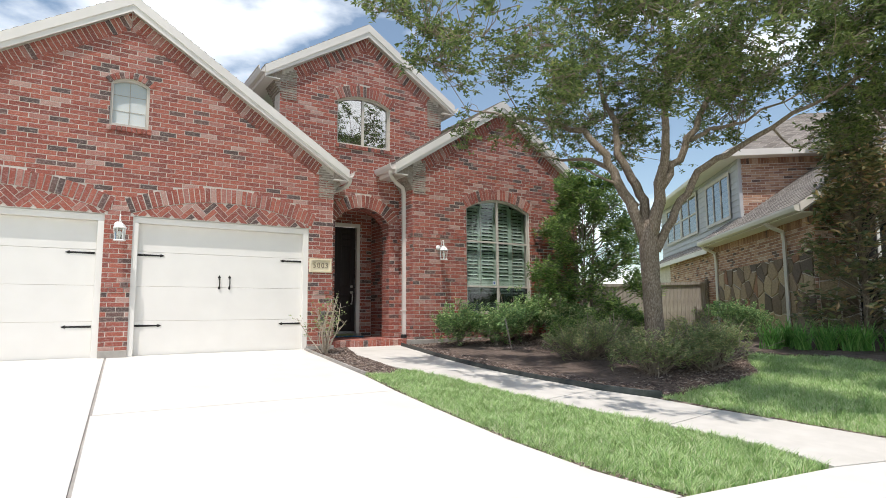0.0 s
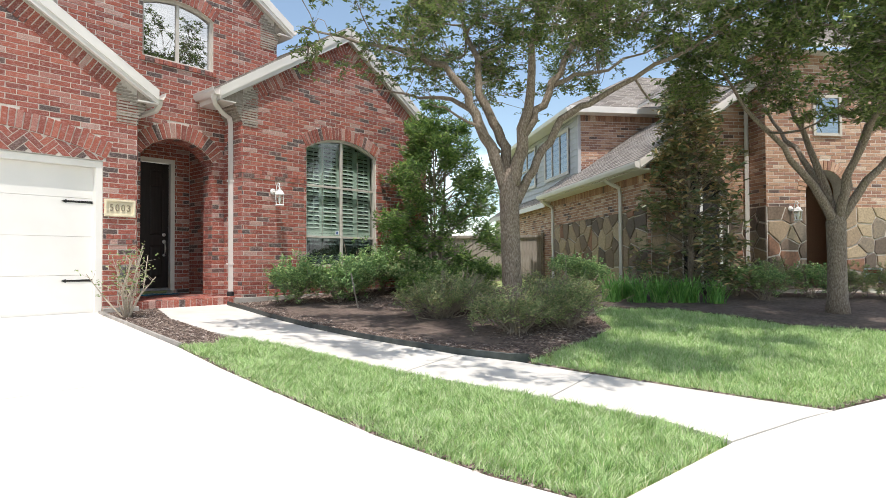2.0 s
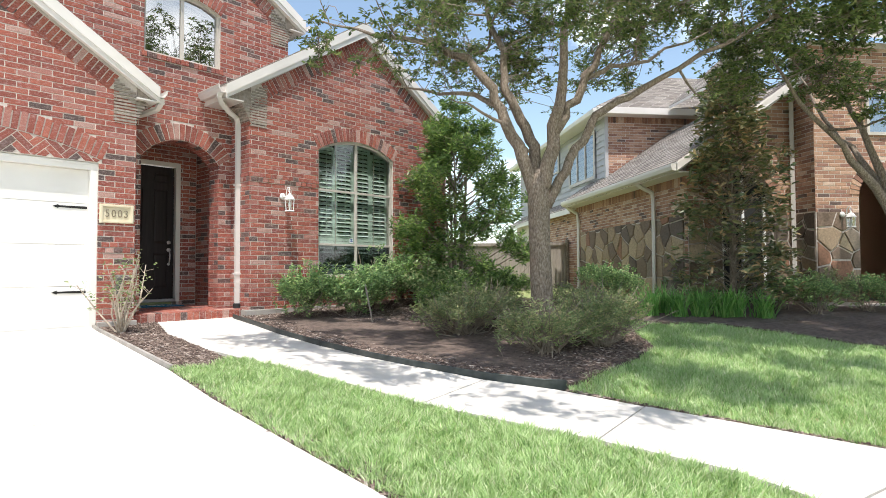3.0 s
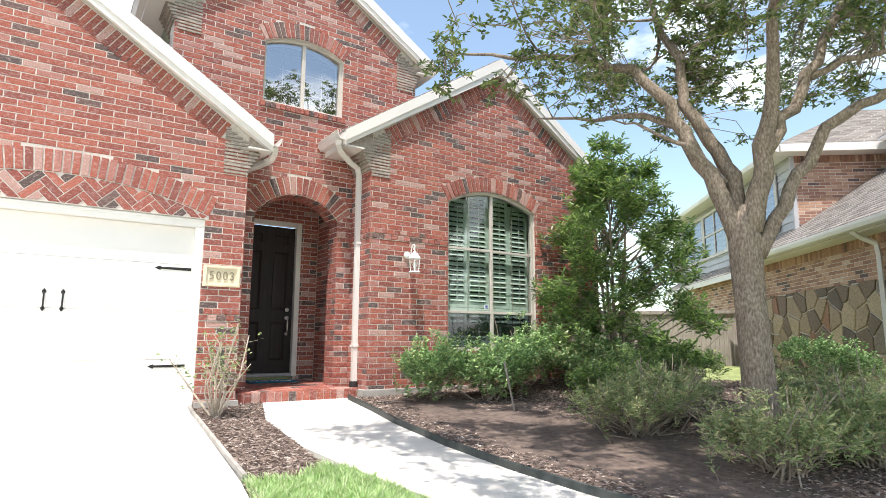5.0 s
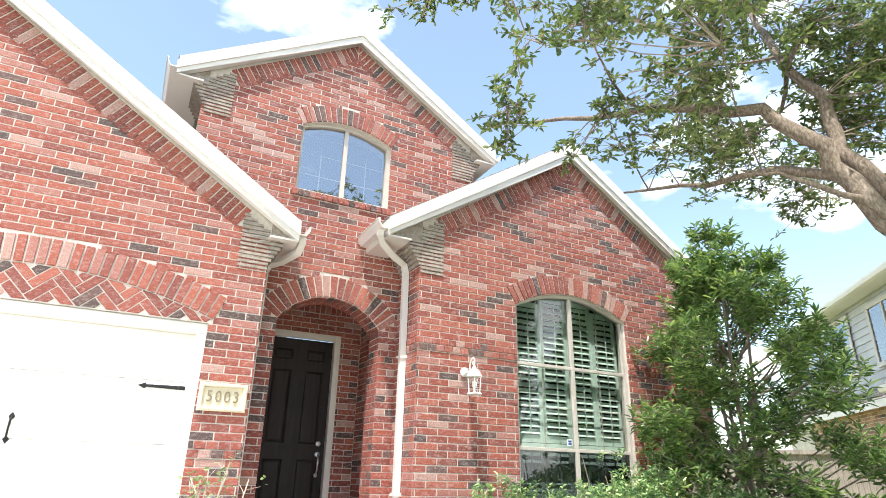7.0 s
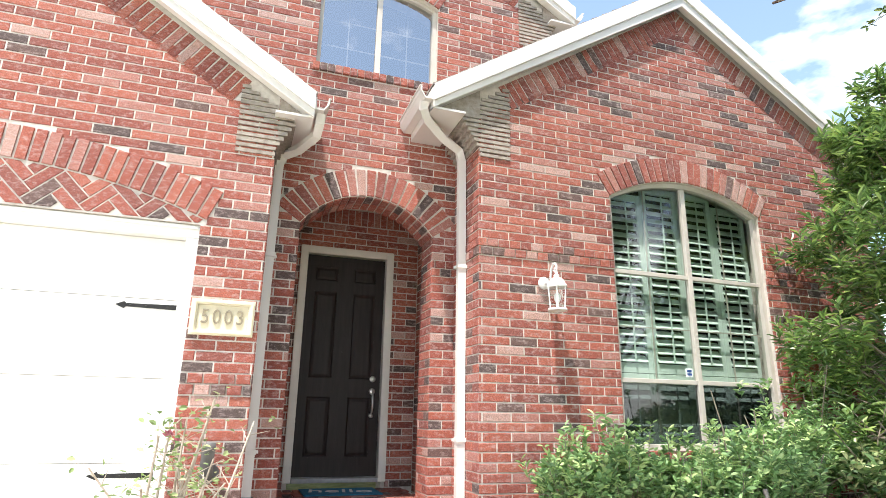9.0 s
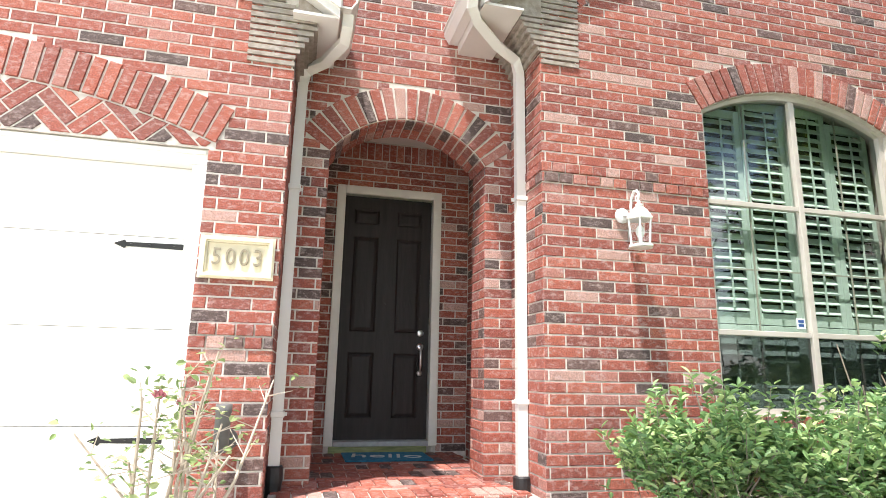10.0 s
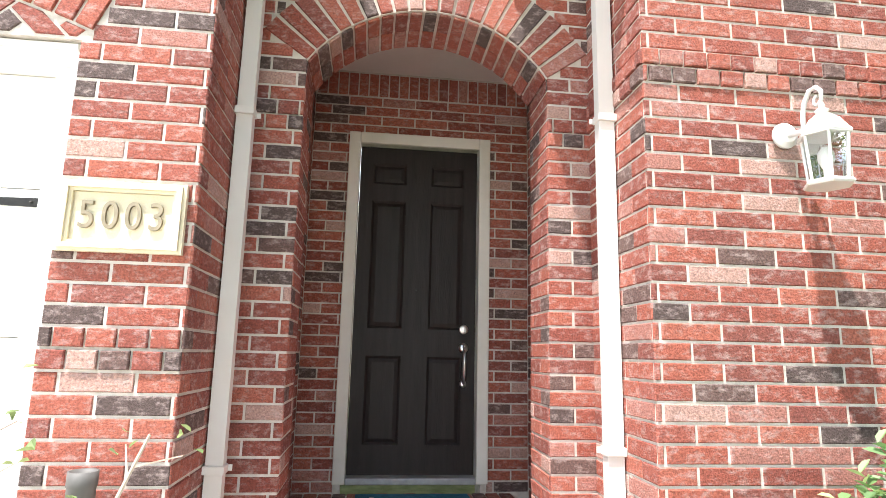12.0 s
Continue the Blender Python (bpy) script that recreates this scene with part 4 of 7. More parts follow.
tube(bm, [(hx, dy - 0.012, 1.985 - DZ0), (hx, dy - 0.05, 1.965 - DZ0), (hx, dy - 0.058, 1.90 - DZ0), (hx, dy - 0.052, 1.82 - DZ0), (hx, dy - 0.03, 1.765 - DZ0), (hx, dy - 0.01, 1.745 - DZ0)], [0.009, 0.011, 0.014, 0.013, 0.010, 0.009], 10)
tube(bm, [(hx, dy - 0.012, 2.01 - DZ0), (hx, dy - 0.045, 2.015 - DZ0), (hx, dy - 0.06, 2.005 - DZ0)], [0.008, 0.013, 0.006], 8)
part("handle", bm, M_NICKEL, door, "satin nickel thumb-latch handle", True)
bm = bmesh.new()
turned(bm, [(0.008, 0), (0.007, 0.004), (0.0, 0.005)], W / 2, dy, 2.42 - DZ0, 10)
part("peephole", bm, M_IRON, door)

# porch floor of bricks, one step up from the walk
bm = bmesh.new()
box(bm, 3.98, 5.66, 9.98, YD - 0.002, BASE, 0.985)
structure("floor_porch", bm, M_MORTAR, "red brick porch floor and step", "porch")
fl = bpy.data.objects["floor_porch"]
to_floor = lambda u, v, d: (u, v, 0.985 - d)
bk = Bricks(fl, to_floor, None)
y, row = 10.0, 0
while y < YD - 0.06:
    band = row % 3 == 0
    deep, wide = (0.205, 0.085) if band else (0.058, 0.244)
    x = 3.99 - random.uniform(0, wide)
    while x < 5.64:
        a, b_ = max(x, 3.99), min(x + wide, 5.65)
        if b_ - a > 0.03:
            bk.add(*brick_geo(a, b_, y, min(y + deep, YD - 0.01), -0.004, 0.014 + random.uniform(-0.002, 0.002)))
        x += wide + 0.011
    y += deep + 0.011
    row += 1
bk.done()
bk = Bricks(fl, lambda u, z, d: (u, 9.98 + d, z), None)
x = 4.0
while x < 5.64:
    bk.add(*brick_geo(x, min(x + 0.085, 5.65), 0.86, 0.99, -0.004, 0.012))
    x += 0.095
bk.done()


# ---- ground ----
def sheet(name, x0, x1, y0, y1, step, mat, lift, label, category):
    nx, ny = max(1, int((x1 - x0) / step)), max(1, int((y1 - y0) / step))
    vs = [(x0 + (x1 - x0) * i / nx, y0 + (y1 - y0) * j / ny) for j in range(ny + 1) for i in range(nx + 1)]
    fs = [(j * (nx + 1) + i, j * (nx + 1) + i + 1, (j + 1) * (nx + 1) + i + 1, (j + 1) * (nx + 1) + i) for j in range(ny) for i in range(nx)]
    ob = raw(name, [(x, y, ground_z(x, y) + lift) for x, y in vs], fs, mat)
    return tagged(ob, label, category, kind="structure")


def slab(name, loop, mat, lift, label, category, thick=0.12, seg=0.7):
    """A slab of the outline 'loop' that follows the slope of the ground, with a rounded edge."""
    b = bmesh.new()
    fine = []
    for (xa, ya), (xb, yb) in zip(loop, loop[1:] + loop[:1]):
        n = max(1, int(math.hypot(xb - xa, yb - ya) / seg))
        fine += [(xa + (xb - xa) * k / n, ya + (yb - ya) * k / n) for k in range(n)]
    vs = [b.verts.new((x, y, ground_z(x, y) + lift)) for x, y in fine]
    f = b.faces.new(vs)
    bmesh.ops.triangulate(b, faces=[f])
    ext = bmesh.ops.extrude_face_region(b, geom=list(b.faces))["geom"]
    bmesh.ops.translate(b, verts=[g for g in ext if isinstance(g, bmesh.types.BMVert)], vec=(0, 0, -thick))
    return structure(name, b, mat, label, category)


xs = [-400, -120, -40, -12, -6, -2, 2, 6, 8, 10, 12, 14, 16, 18, 20, 40, 120, 400]
ys = [-400, -120, -40, -12, -5, 0, 5, 10, 14, 20, 40, 120, 400]
gv = [(x, y, ground_z(x, y) - 0.05) for y in ys for x in xs]
gf = [(j * len(xs) + i, j * len(xs) + i + 1, (j + 1) * len(xs) + i + 1, (j + 1) * len(xs) + i) for j in range(len(ys) - 1) for i in range(len(xs) - 1)]
tagged(raw("ground", gv, gf, M_TURF), "grassy ground that falls towards the street", "ground", kind="structure")

slab("driveway_inner", [(0.30, 9.96), (-0.02, 5.70), (3.06, 5.66), (3.20, 6.80), (3.40, 9.60), (3.47, 9.96)], M_CONC, 0.0, "sunlit pale concrete driveway slab", "driveway")
slab("driveway_outer", [(-0.035, 5.685), (-0.30, 1.92), (3.02, 1.78), (2.90, 2.4), (2.88, 3.3), (2.95, 4.3), (3.055, 5.645)], M_CONC, 0.0, "sunlit pale concrete driveway slab", "driveway")
slab("driveway_left", [(0.27, 9.96), (-0.05, 5.70), (-0.335, 1.92), (-4.2, 1.92), (-3.6, 9.96)], M_CONC, 0.0, "sunlit pale concrete driveway slab", "driveway")
slab("driveway_apron", [(-4.4, 1.90), (-0.31, 1.905), (3.02, 1.765), (4.58, 1.60), (5.62, 1.36), (6.10, 1.22), (7.4, 0.7), (7.0, -0.8), (3.0, -0.6), (3.0, -4.5), (-5.5, -4.5)], M_CONC, 0.0, "sunlit pale concrete apron and pavement", "pavement")
slab("pavement_far", [(7.42, 0.69), (16, -2.6), (15.4, -4.0), (7.02, -0.81)], M_WALK, 0.0, "pale concrete pavement past the lawn", "pavement")
slab("road", [(-60, -4.6), (60, -4.6), (60, -13), (-60, -13)], M_WALK, -0.03, "concrete street in front of the house", "road", seg=4)
walk_in = [(4.33, 10.0), (4.03, 8.9), (3.95, 7.6), (4.03, 6.9), (4.20, 5.9), (4.28, 4.46)]
walk_out = [(5.52, 10.0), (5.42, 9.2), (5.30, 8.3), (5.18, 7.1), (5.18, 6.0), (5.36, 4.68)]
slab("path_1", [walk_in[0], walk_in[1], walk_in[2], walk_in[3], walk_out[3], walk_out[2], walk_out[1], walk_out[0]], M_WALK, 0.0, "pale concrete garden walk", "walk", seg=0.4)
slab("path_2", [(4.035, 6.89), walk_in[4], walk_in[5], walk_out[5], walk_out[4], (5.18, 7.09)], M_WALK, 0.0, "pale concrete garden walk", "walk", seg=0.4)
slab("path_3", [(4.285, 4.445), (4.58, 3.04), (5.70, 3.20), (5.60, 4.0), (5.365, 4.665)], M_WALK, 0.0, "pale concrete garden walk", "walk", seg=0.4)
slab("path_4", [(4.583, 3.025), (4.72, 2.2), (4.60, 1.615), (5.64, 1.375), (6.08, 1.235), (5.9, 2.2), (5.72, 3.19)], M_WALK, 0.0, "pale concrete garden walk", "walk", seg=0.4)

slab("driveway_bed", [(-3.5, 9.9), (3.38, 9.9), (3.12, 6.8), (2.98, 5.6), (2.84, 3.3), (2.86, 2.4), (2.98, 1.72), (4.5, 1.55), (5.55, 1.32), (6.9, 0.78), (6.9, -0.7), (2.95, -0.55), (2.95, -4.4), (-5.3, -4.4)], M_CURB, -0.014, "grey joint filler between the driveway slabs", "driveway", 0.1)
slab("path_bed", [(4.36, 9.95), (4.07, 8.9), (3.99, 7.6), (4.07, 6.9), (4.24, 5.9), (4.32, 4.46), (4.62, 3.04), (4.74, 2.2), (4.66, 1.65), (5.6, 1.42), (6.0, 1.3), (5.86, 2.2), (5.66, 3.18), (5.56, 4.0), (5.32, 4.68), (5.14, 6.0), (5.14, 7.1), (5.26, 8.3), (5.38, 9.2), (5.48, 9.95)], M_CURB, -0.014, "grey joint filler between the walk slabs", "walk", 0.1, 0.4)


def inside(x, y, loop):
    c = False
    for (xa, ya), (xb, yb) in zip(loop, loop[1:] + loop[:1]):
        if (ya > y) != (yb > y) and x < (xb - xa) * (y - ya) / (yb - ya) + xa:
            c = not c
    return c


def scatter(loop, n, rng):
    x0, x1 = min(p[0] for p in loop), max(p[0] for p in loop)
    y0, y1 = min(p[1] for p in loop), max(p[1] for p in loop)
    res = []
    while len(res) < n:
        x, y = rng.uniform(x0, x1), rng.uniform(y0, y1)
        if inside(x, y, loop):
            res.append((x, y))
    return res


def blades(name, loop, n, height, width, label, parent, seed, lean=1.15):
    rng = random.Random(seed)
    vs, fs = [], []
    for x, y in scatter(loop, n, rng):
        tuft = noise.noise(Vector((x * 9.0, y * 9.0, seed))) + 0.6 * noise.noise(Vector((x * 2.2, y * 2.2, seed + 5.0)))
        if tuft < -0.25 and rng.random() < 0.55:
            continue
        a, h, t = rng.uniform(0, 6.283), height * rng.uniform(0.6, 1.15) * (1.0 + 0.45 * tuft), rng.uniform(0.15, lean)
        b = 9.0 * noise.noise(Vector((x * 3.5, y * 3.5, seed + 9.0))) + rng.uniform(-1.8, 1.8)
        dx, dy, ox, oy = math.cos(a) * width / 2, math.sin(a) * width / 2, math.cos(b) * h * t, math.sin(b) * h * t
        z = ground_z(x, y) - 0.035
        i = len(vs)
        vs += [(x - dx, y - dy, z), (x + dx, y + dy, z), (x + dx * 0.7 + ox * 0.35, y + dy * 0.7 + oy * 0.35, z + h * 0.6), (x - dx * 0.7 + ox * 0.35, y - dy * 0.7 + oy * 0.35, z + h * 0.6), (x + ox, y + oy, z + h)]
        fs += [(i, i + 1, i + 2, i + 3), (i + 3, i + 2, i + 4)]
    return tagged(raw(name, vs, fs, M_GRASS, parent), label, "grass", kind="stuff")


STRIP = [(3.235, 6.82), (3.08, 5.66), (2.97, 4.3), (2.90, 3.3), (2.91, 2.5), (3.04, 1.80), (4.57, 1.64), (4.69, 2.2), (4.55, 3.05), (4.26, 4.46), (4.18, 5.9), (4.02, 6.85), (3.9, 7.0), (3.6, 6.8)]
LAWN = [(6.10, 1.26), (5.94, 2.2), (5.76, 3.18), (5.68, 3.95), (6.3, 4.05), (7.2, 4.05), (8.2, 4.2), (9.0, 4.8), (9.9, 5.3), (10.7, 4.2), (10.6, 3.2), (10.4, 2.3), (10.9, 1.0), (12.5, 0.0), (14.5, -1.9), (7.45, 0.74)]
slab("lawn_strip", STRIP, M_TURF, -0.03, "sunny green grass strip between drive and walk", "lawn")
slab("lawn_side", LAWN, M_TURF, -0.03, "dappled green lawn beside the garden walk", "lawn")
blades("grass", STRIP, 62000, 0.075, 0.0080, "sunny green lawn grass", None, 3)
blades("grass", LAWN, 88000, 0.075, 0.0095, "dappled green lawn grass", None, 4)
BED = [(5.46, 9.86), (5.36, 9.0), (5.24, 8.2), (5.16, 7.1), (5.18, 6.2), (5.26, 5.5), (5.42, 4.7), (5.66, 4.15), (5.80, 4.0), (6.4, 4.02), (7.2, 4.03), (8.2, 4.18), (9.0, 4.8), (9.9, 5.35), (11.5, 7.5), (11.5, 9.6), (10.3, 9.84)]
BEDL = [(3.44, 9.84), (3.40, 9.40), (3.28, 7.5), (3.24, 6.83), (3.6, 6.8), (3.9, 7.0), (3.94, 7.6), (4.02, 8.9), (4.30, 9.96), (3.95, 9.97), (3.95, 9.84)]
slab("mulch_bed", BED, M_SOIL, 0.02, "dark mulch bed along the house", "flower bed")
slab("mulch_bed_small", BEDL, M_SOIL, -0.01, "small mulch bed beside the garage", "flower bed")
NBED = [(9.92, 5.4), (10.75, 4.22), (10.65, 3.2), (10.42, 2.34), (10.9, 1.0), (14.8, -0.4), (17, 3), (13.4, 6.2), (12.4, 7.6), (11.5, 7.5)]
slab("mulch_bed_neighbour", NBED, M_SOIL, 0.02, "dark mulch bed before the neighbouring house", "flower bed")


def chips(loop, n, lift, label, seed):
    rng = random.Random(seed)
    vs, fs = [], []
    for x, y in scatter(loop, n, rng):
        l, w = rng.uniform(0.010, 0.04), rng.uniform(0.004, 0.011)
        a, t = rng.uniform(0, 6.283), rng.uniform(-0.35, 0.35)
        z = ground_z(x, y) + lift + rng.uniform(0.0, 0.014)
        c, s = math.cos(a), math.sin(a)
        i = len(vs)
        vs += [(x + c * l - s * w, y + s * l + c * w, z + l * t), (x - c * l - s * w, y - s * l + c * w, z - l * t), (x - c * l + s * w, y - s * l - c * w, z - l * t), (x + c * l + s * w, y + s * l - c * w, z + l * t),
               (x, y, z + 0.008)]
        fs += [(i, i + 1, i + 4), (i + 1, i + 2, i + 4), (i + 2, i + 3, i + 4), (i + 3, i, i + 4)]
    tagged(raw("mulch_chips", vs, fs, M_CHIP), label, "mulch", kind="stuff")


chips(BED, 42000, 0.02, "dark shredded bark mulch", 5)
chips(BEDL, 7000, -0.01, "dark shredded bark mulch with dry grass", 6)
# bare soil where the grass is cut back from the concrete
EDGES = [[(3.22, 6.80), (3.075, 5.66), (2.965, 4.3), (2.895, 3.3), (2.91, 2.4), (3.035, 1.79)], [(6.12, 1.25), (5.935, 2.2), (5.75, 3.18), (5.67, 3.95)], [(6.12, 1.25), (7.42, 0.74), (10.0, -0.22)]]
for k, line in enumerate(EDGES):
    other = [(x + (0.05 if k < 2 else 0.02), y + (0.0 if k < 2 else 0.05)) for x, y in line]
    slab("soil_edge", line + other[::-1], M_SOIL, -0.018, "bare cut soil edge of the lawn", "soil", 0.05)
    chips(line + other[::-1], 500, -0.016, "crumbs of soil and dry thatch", 70 + k)
# black edging along the bed
edge = thing("garden_edging", "black plastic edging between walk and mulch bed", "edging", at=(5.2, 7.0, 0.6))
for (xa, ya), (xb, yb) in zip(BED[0:8], BED[1:9]):
    bm = bmesh.new()
    p = [Vector((xa + (xb - xa) * k / 3 - 5.2 - 0.03, ya + (yb - ya) * k / 3 - 7.0, ground_z(xa, ya + (yb - ya) * k / 3) - 0.6)) for k in range(4)]
    for q, r in zip(p, p[1:]):
        prism(bm, [q + Vector((0, 0, -0.03)), r + Vector((0, 0, -0.03)), r + Vector((0, 0, 0.055)), q + Vector((0, 0, 0.055))], (0.022, 0, 0))
    tube(bm, [q + Vector((0.011, 0, 0.055)) for q in p], 0.012, 6)
    part("edging_strip", bm, M_EDGING, edge)
edge = thing("border_board", "weathered grey border board beside the driveway", "edging", at=(3.3, 8.0, 0.7))
bm = bmesh.new()
for (xa, ya), (xb, yb) in zip(BEDL[0:3], BEDL[1:4]):
    prism(bm, [(xa - 3.3 - 0.02, ya - 8, ground_z(xa, ya) - 0.74), (xb - 3.3 - 0.02, yb - 8, ground_z(xb, yb) - 0.74), (xb - 3.3 - 0.02, yb - 8, ground_z(xb, yb) - 0.66), (xa - 3.3 - 0.02, ya - 8, ground_z(xa, ya) - 0.66)], (0.03, 0, 0))
part("board", bm, M_CURB, edge)
# foundation edge under the brick
bm = bmesh.new()
box(bm, 3.48, 3.985, YG - 0.03, YE, 0.70, 0.93, 0.008)
structure("foundation_garage", bm, M_CURB, "grey concrete foundation edge", "foundation")
bm = bmesh.new()
box(bm, 0.165, 0.565, YG - 0.03, YE, 0.70, 0.97, 0.008)
structure("foundation_pier", bm, M_CURB, "grey concrete foundation edge", "foundation")
bm = bmesh.new()
box(bm, 5.625, 10.45, YR - 0.03, YE, 0.70, 0.98, 0.008)
structure("foundation_right", bm, M_CURB, "grey concrete foundation edge", "foundation")
bm = bmesh.new()
box(bm, GX0, 3.9, YG + 0.14, YG + 4, 0.7, 0.85)
structure("floor_garage", bm, M_CONC, "concrete garage floor", "floor")


# ---- plants ----
def leaf_arrays(points, dirs, length, width, rng, fold=0.25, droop=0.18):
    """Pointed oval leaves, one at each point, roughly along dirs, their faces turned mostly to the sky."""
    n = len(points)
    d = dirs + rng.normal(0, 0.35, (n, 3))
    d /= np.linalg.norm(d, axis=1)[:, None] + 1e-9
    s = np.cross(d, np.array([0.0, 0.0, 1.0]) + rng.normal(0, 0.42, (n, 3)))
    s /= np.linalg.norm(s, axis=1)[:, None] + 1e-9
    u = np.cross(s, d)
    l = length * rng.uniform(0.65, 1.2, (n, 1))
    w = width * rng.uniform(0.75, 1.2, (n, 1))
    up = u * w * fold
    v = np.stack([points, points + d * l * 0.34 - s * w * 0.86 + up, points + d * l * 0.72 - s * w * 0.8 + up - u * l * droop * 0.4, points + d * l - u * l * droop,
                  points + d * l * 0.72 + s * w * 0.8 + up - u * l * droop * 0.4, points + d * l * 0.34 + s * w * 0.86 + up], 1).reshape(-1, 3)
    i = np.arange(n)[:, None] * 6
    f = np.concatenate([i + np.array([0, 1, 2, 3]), i + np.array([0, 3, 4, 5])])
    return v, f


def leaf_mesh(name, points, dirs, length, width, mat, parent, seed, fold=0.25):
    rng = np.random.default_rng(seed)
    v, f = leaf_arrays(np.asarray(points, float), np.asarray(dirs, float), length, width, rng, fold)
    return raw(name, v.tolist(), f.tolist(), mat, parent)


def bent(a, b, sag, n, rng):
    a, b = Vector(a), Vector(b)
    off = Vector((rng.gauss(0, 1), rng.gauss(0, 1), rng.gauss(0, 1))) * (b - a).length * sag
    return [a.lerp(b, k / n) + off * math.sin(math.pi * k / n) for k in range(n + 1)]


def grown_tree(name, label, base, trunk, limbs, centre, radii, low, n_branch, n_twig, per_twig, leaf, mat, seed, spread=0.2, gap=0.05, keep=None):
    """A trunk with given limbs; branches and twigs that reach out to points spread through an uneven crown; leaves at the twigs."""
    rng = random.Random(seed)
    ob = thing(name, label, "tree", at=base)
    B = Vector(base)
    b = bmesh.new()
    tube(b, [Vector(p) - B for p, r in trunk], [r for p, r in trunk], 14)
    part("trunk", b, M_BARK, ob, "ridged grey-brown bark", True)
    nodes = []
    for limb in limbs:
        b = bmesh.new()
        pts, rad = [], []
        for (p, r), (q, s) in zip(limb, limb[1:]):
            p, q = Vector(p), Vector(q)
            m = [p.lerp(q, k / 3) for k in range(3)]
            if pts:
                pts += [v + Vector((rng.gauss(0, 0.02), rng.gauss(0, 0.02), rng.gauss(0, 0.02))) for v in m]
            else:
                pts += m
            rad += [r + (s - r) * k / 3 for k in range(3)]
        pts.append(Vector(limb[-1][0]))
        rad.append(limb[-1][1])
        tube(b, [p - B for p in pts], rad, 9)
        part("limb", b, M_BARK, ob, "", True)
        nodes += [(p, r) for p, r in zip(pts[3:], rad[3:])]
    C, R = Vector(centre), Vector(radii)

    def sample(lo):
        while True:
            v = Vector((rng.uniform(-1, 1), rng.uniform(-1, 1), rng.uniform(-1, 1)))
            d = v.length
            if lo < d < 1.0:
                p = Vector((C.x + v.x * R.x, C.y + v.y * R.y, C.z + v.z * R.z))
                wob = noise.noise(p * 0.5)
                clump = noise.noise(p * 1.25 + Vector((7.3, 1.1, 4.2)))
                if p.z > low + 0.6 * noise.noise(p * 0.8) and clump > gap and d < 0.88 + 0.4 * wob and (keep is None or keep(p)):
                    return p

    b = bmesh.new()
    ends = []
    for k in range(n_branch):
        t = sample(0.3)
        near = min(nodes, key=lambda q: (q[0] - t).length + (0.6 if q[0].z > t.z else 0))
        path = bent(near[0], t, 0.08, 5, rng)
        r0 = min(near[1] * 0.6, 0.035)
        rad = [r0 * (1 - 0.75 * i / 5) for i in range(6)]
        tube(b, [p - B for p in path], rad, 5)
        nodes += list(zip(path[1:], rad[1:]))
        ends.append(path)
    tagged(part("branch_work", b, M_BARK, ob), kind="stuff")
    b = bmesh.new()
    P, D = [], []
    na = np.array([tuple(q[0]) for q in nodes])

    def rosettes(tip, d, count):
        for m in range(count):
            c = tip + Vector((rng.gauss(0, spread), rng.gauss(0, spread), rng.gauss(0, spread * 0.55)))
            tube(b, [tip - d * 0.05 - B, c - B], [0.004, 0.002], 3, False)
            a0 = rng.uniform(0, 6.283)
            for j in range(7):
                a = a0 + 2.4 * j
                q = c - (c - tip) * (0.06 * j)
                P.append(tuple(q - B))
                D.append((math.cos(a) + d.x * 0.4, math.sin(a) + d.y * 0.4, rng.gauss(0.15, 0.35)))

    for path in ends:
        for i in (3, 4, 5, 5):
            rosettes(path[i], (path[i] - path[i - 1]).normalized(), per_twig // 7)
    for k in range(n_twig):
        t = sample(0.25)
        i = int(np.argmin(((na - np.array(tuple(t))) ** 2).sum(1)))
        path = bent(nodes[i][0], t, 0.12, 3, rng)
        if (path[-1] - path[0]).length > 1.5:
            path = [path[-1] + (p - path[-1]) * (1.5 / (path[-1] - path[0]).length) for p in path]
        tube(b, [p - B for p in path], [0.008, 0.006, 0.005, 0.003], 3, False)
        rosettes(path[-1], (path[-1] - path[-2]).normalized(), per_twig // 7)
    tagged(part("twig_work", b, M_TWIG, ob), kind="stuff")
    cr = leaf_mesh("crown", P, D, leaf[0], leaf[1], mat, ob, seed)
    tagged(cr, "small green leaves in loose clumps with gaps")
    return ob


Rv, Fv = Vector((0.54, -0.84, 0)), Vector((0.84, 0.54, 0))
T1 = Vector((7.58, 5.48, 0.0))


def at1(r, f, z):
    return tuple(T1 + Rv * r + Fv * f + Vector((0, 0, z)))


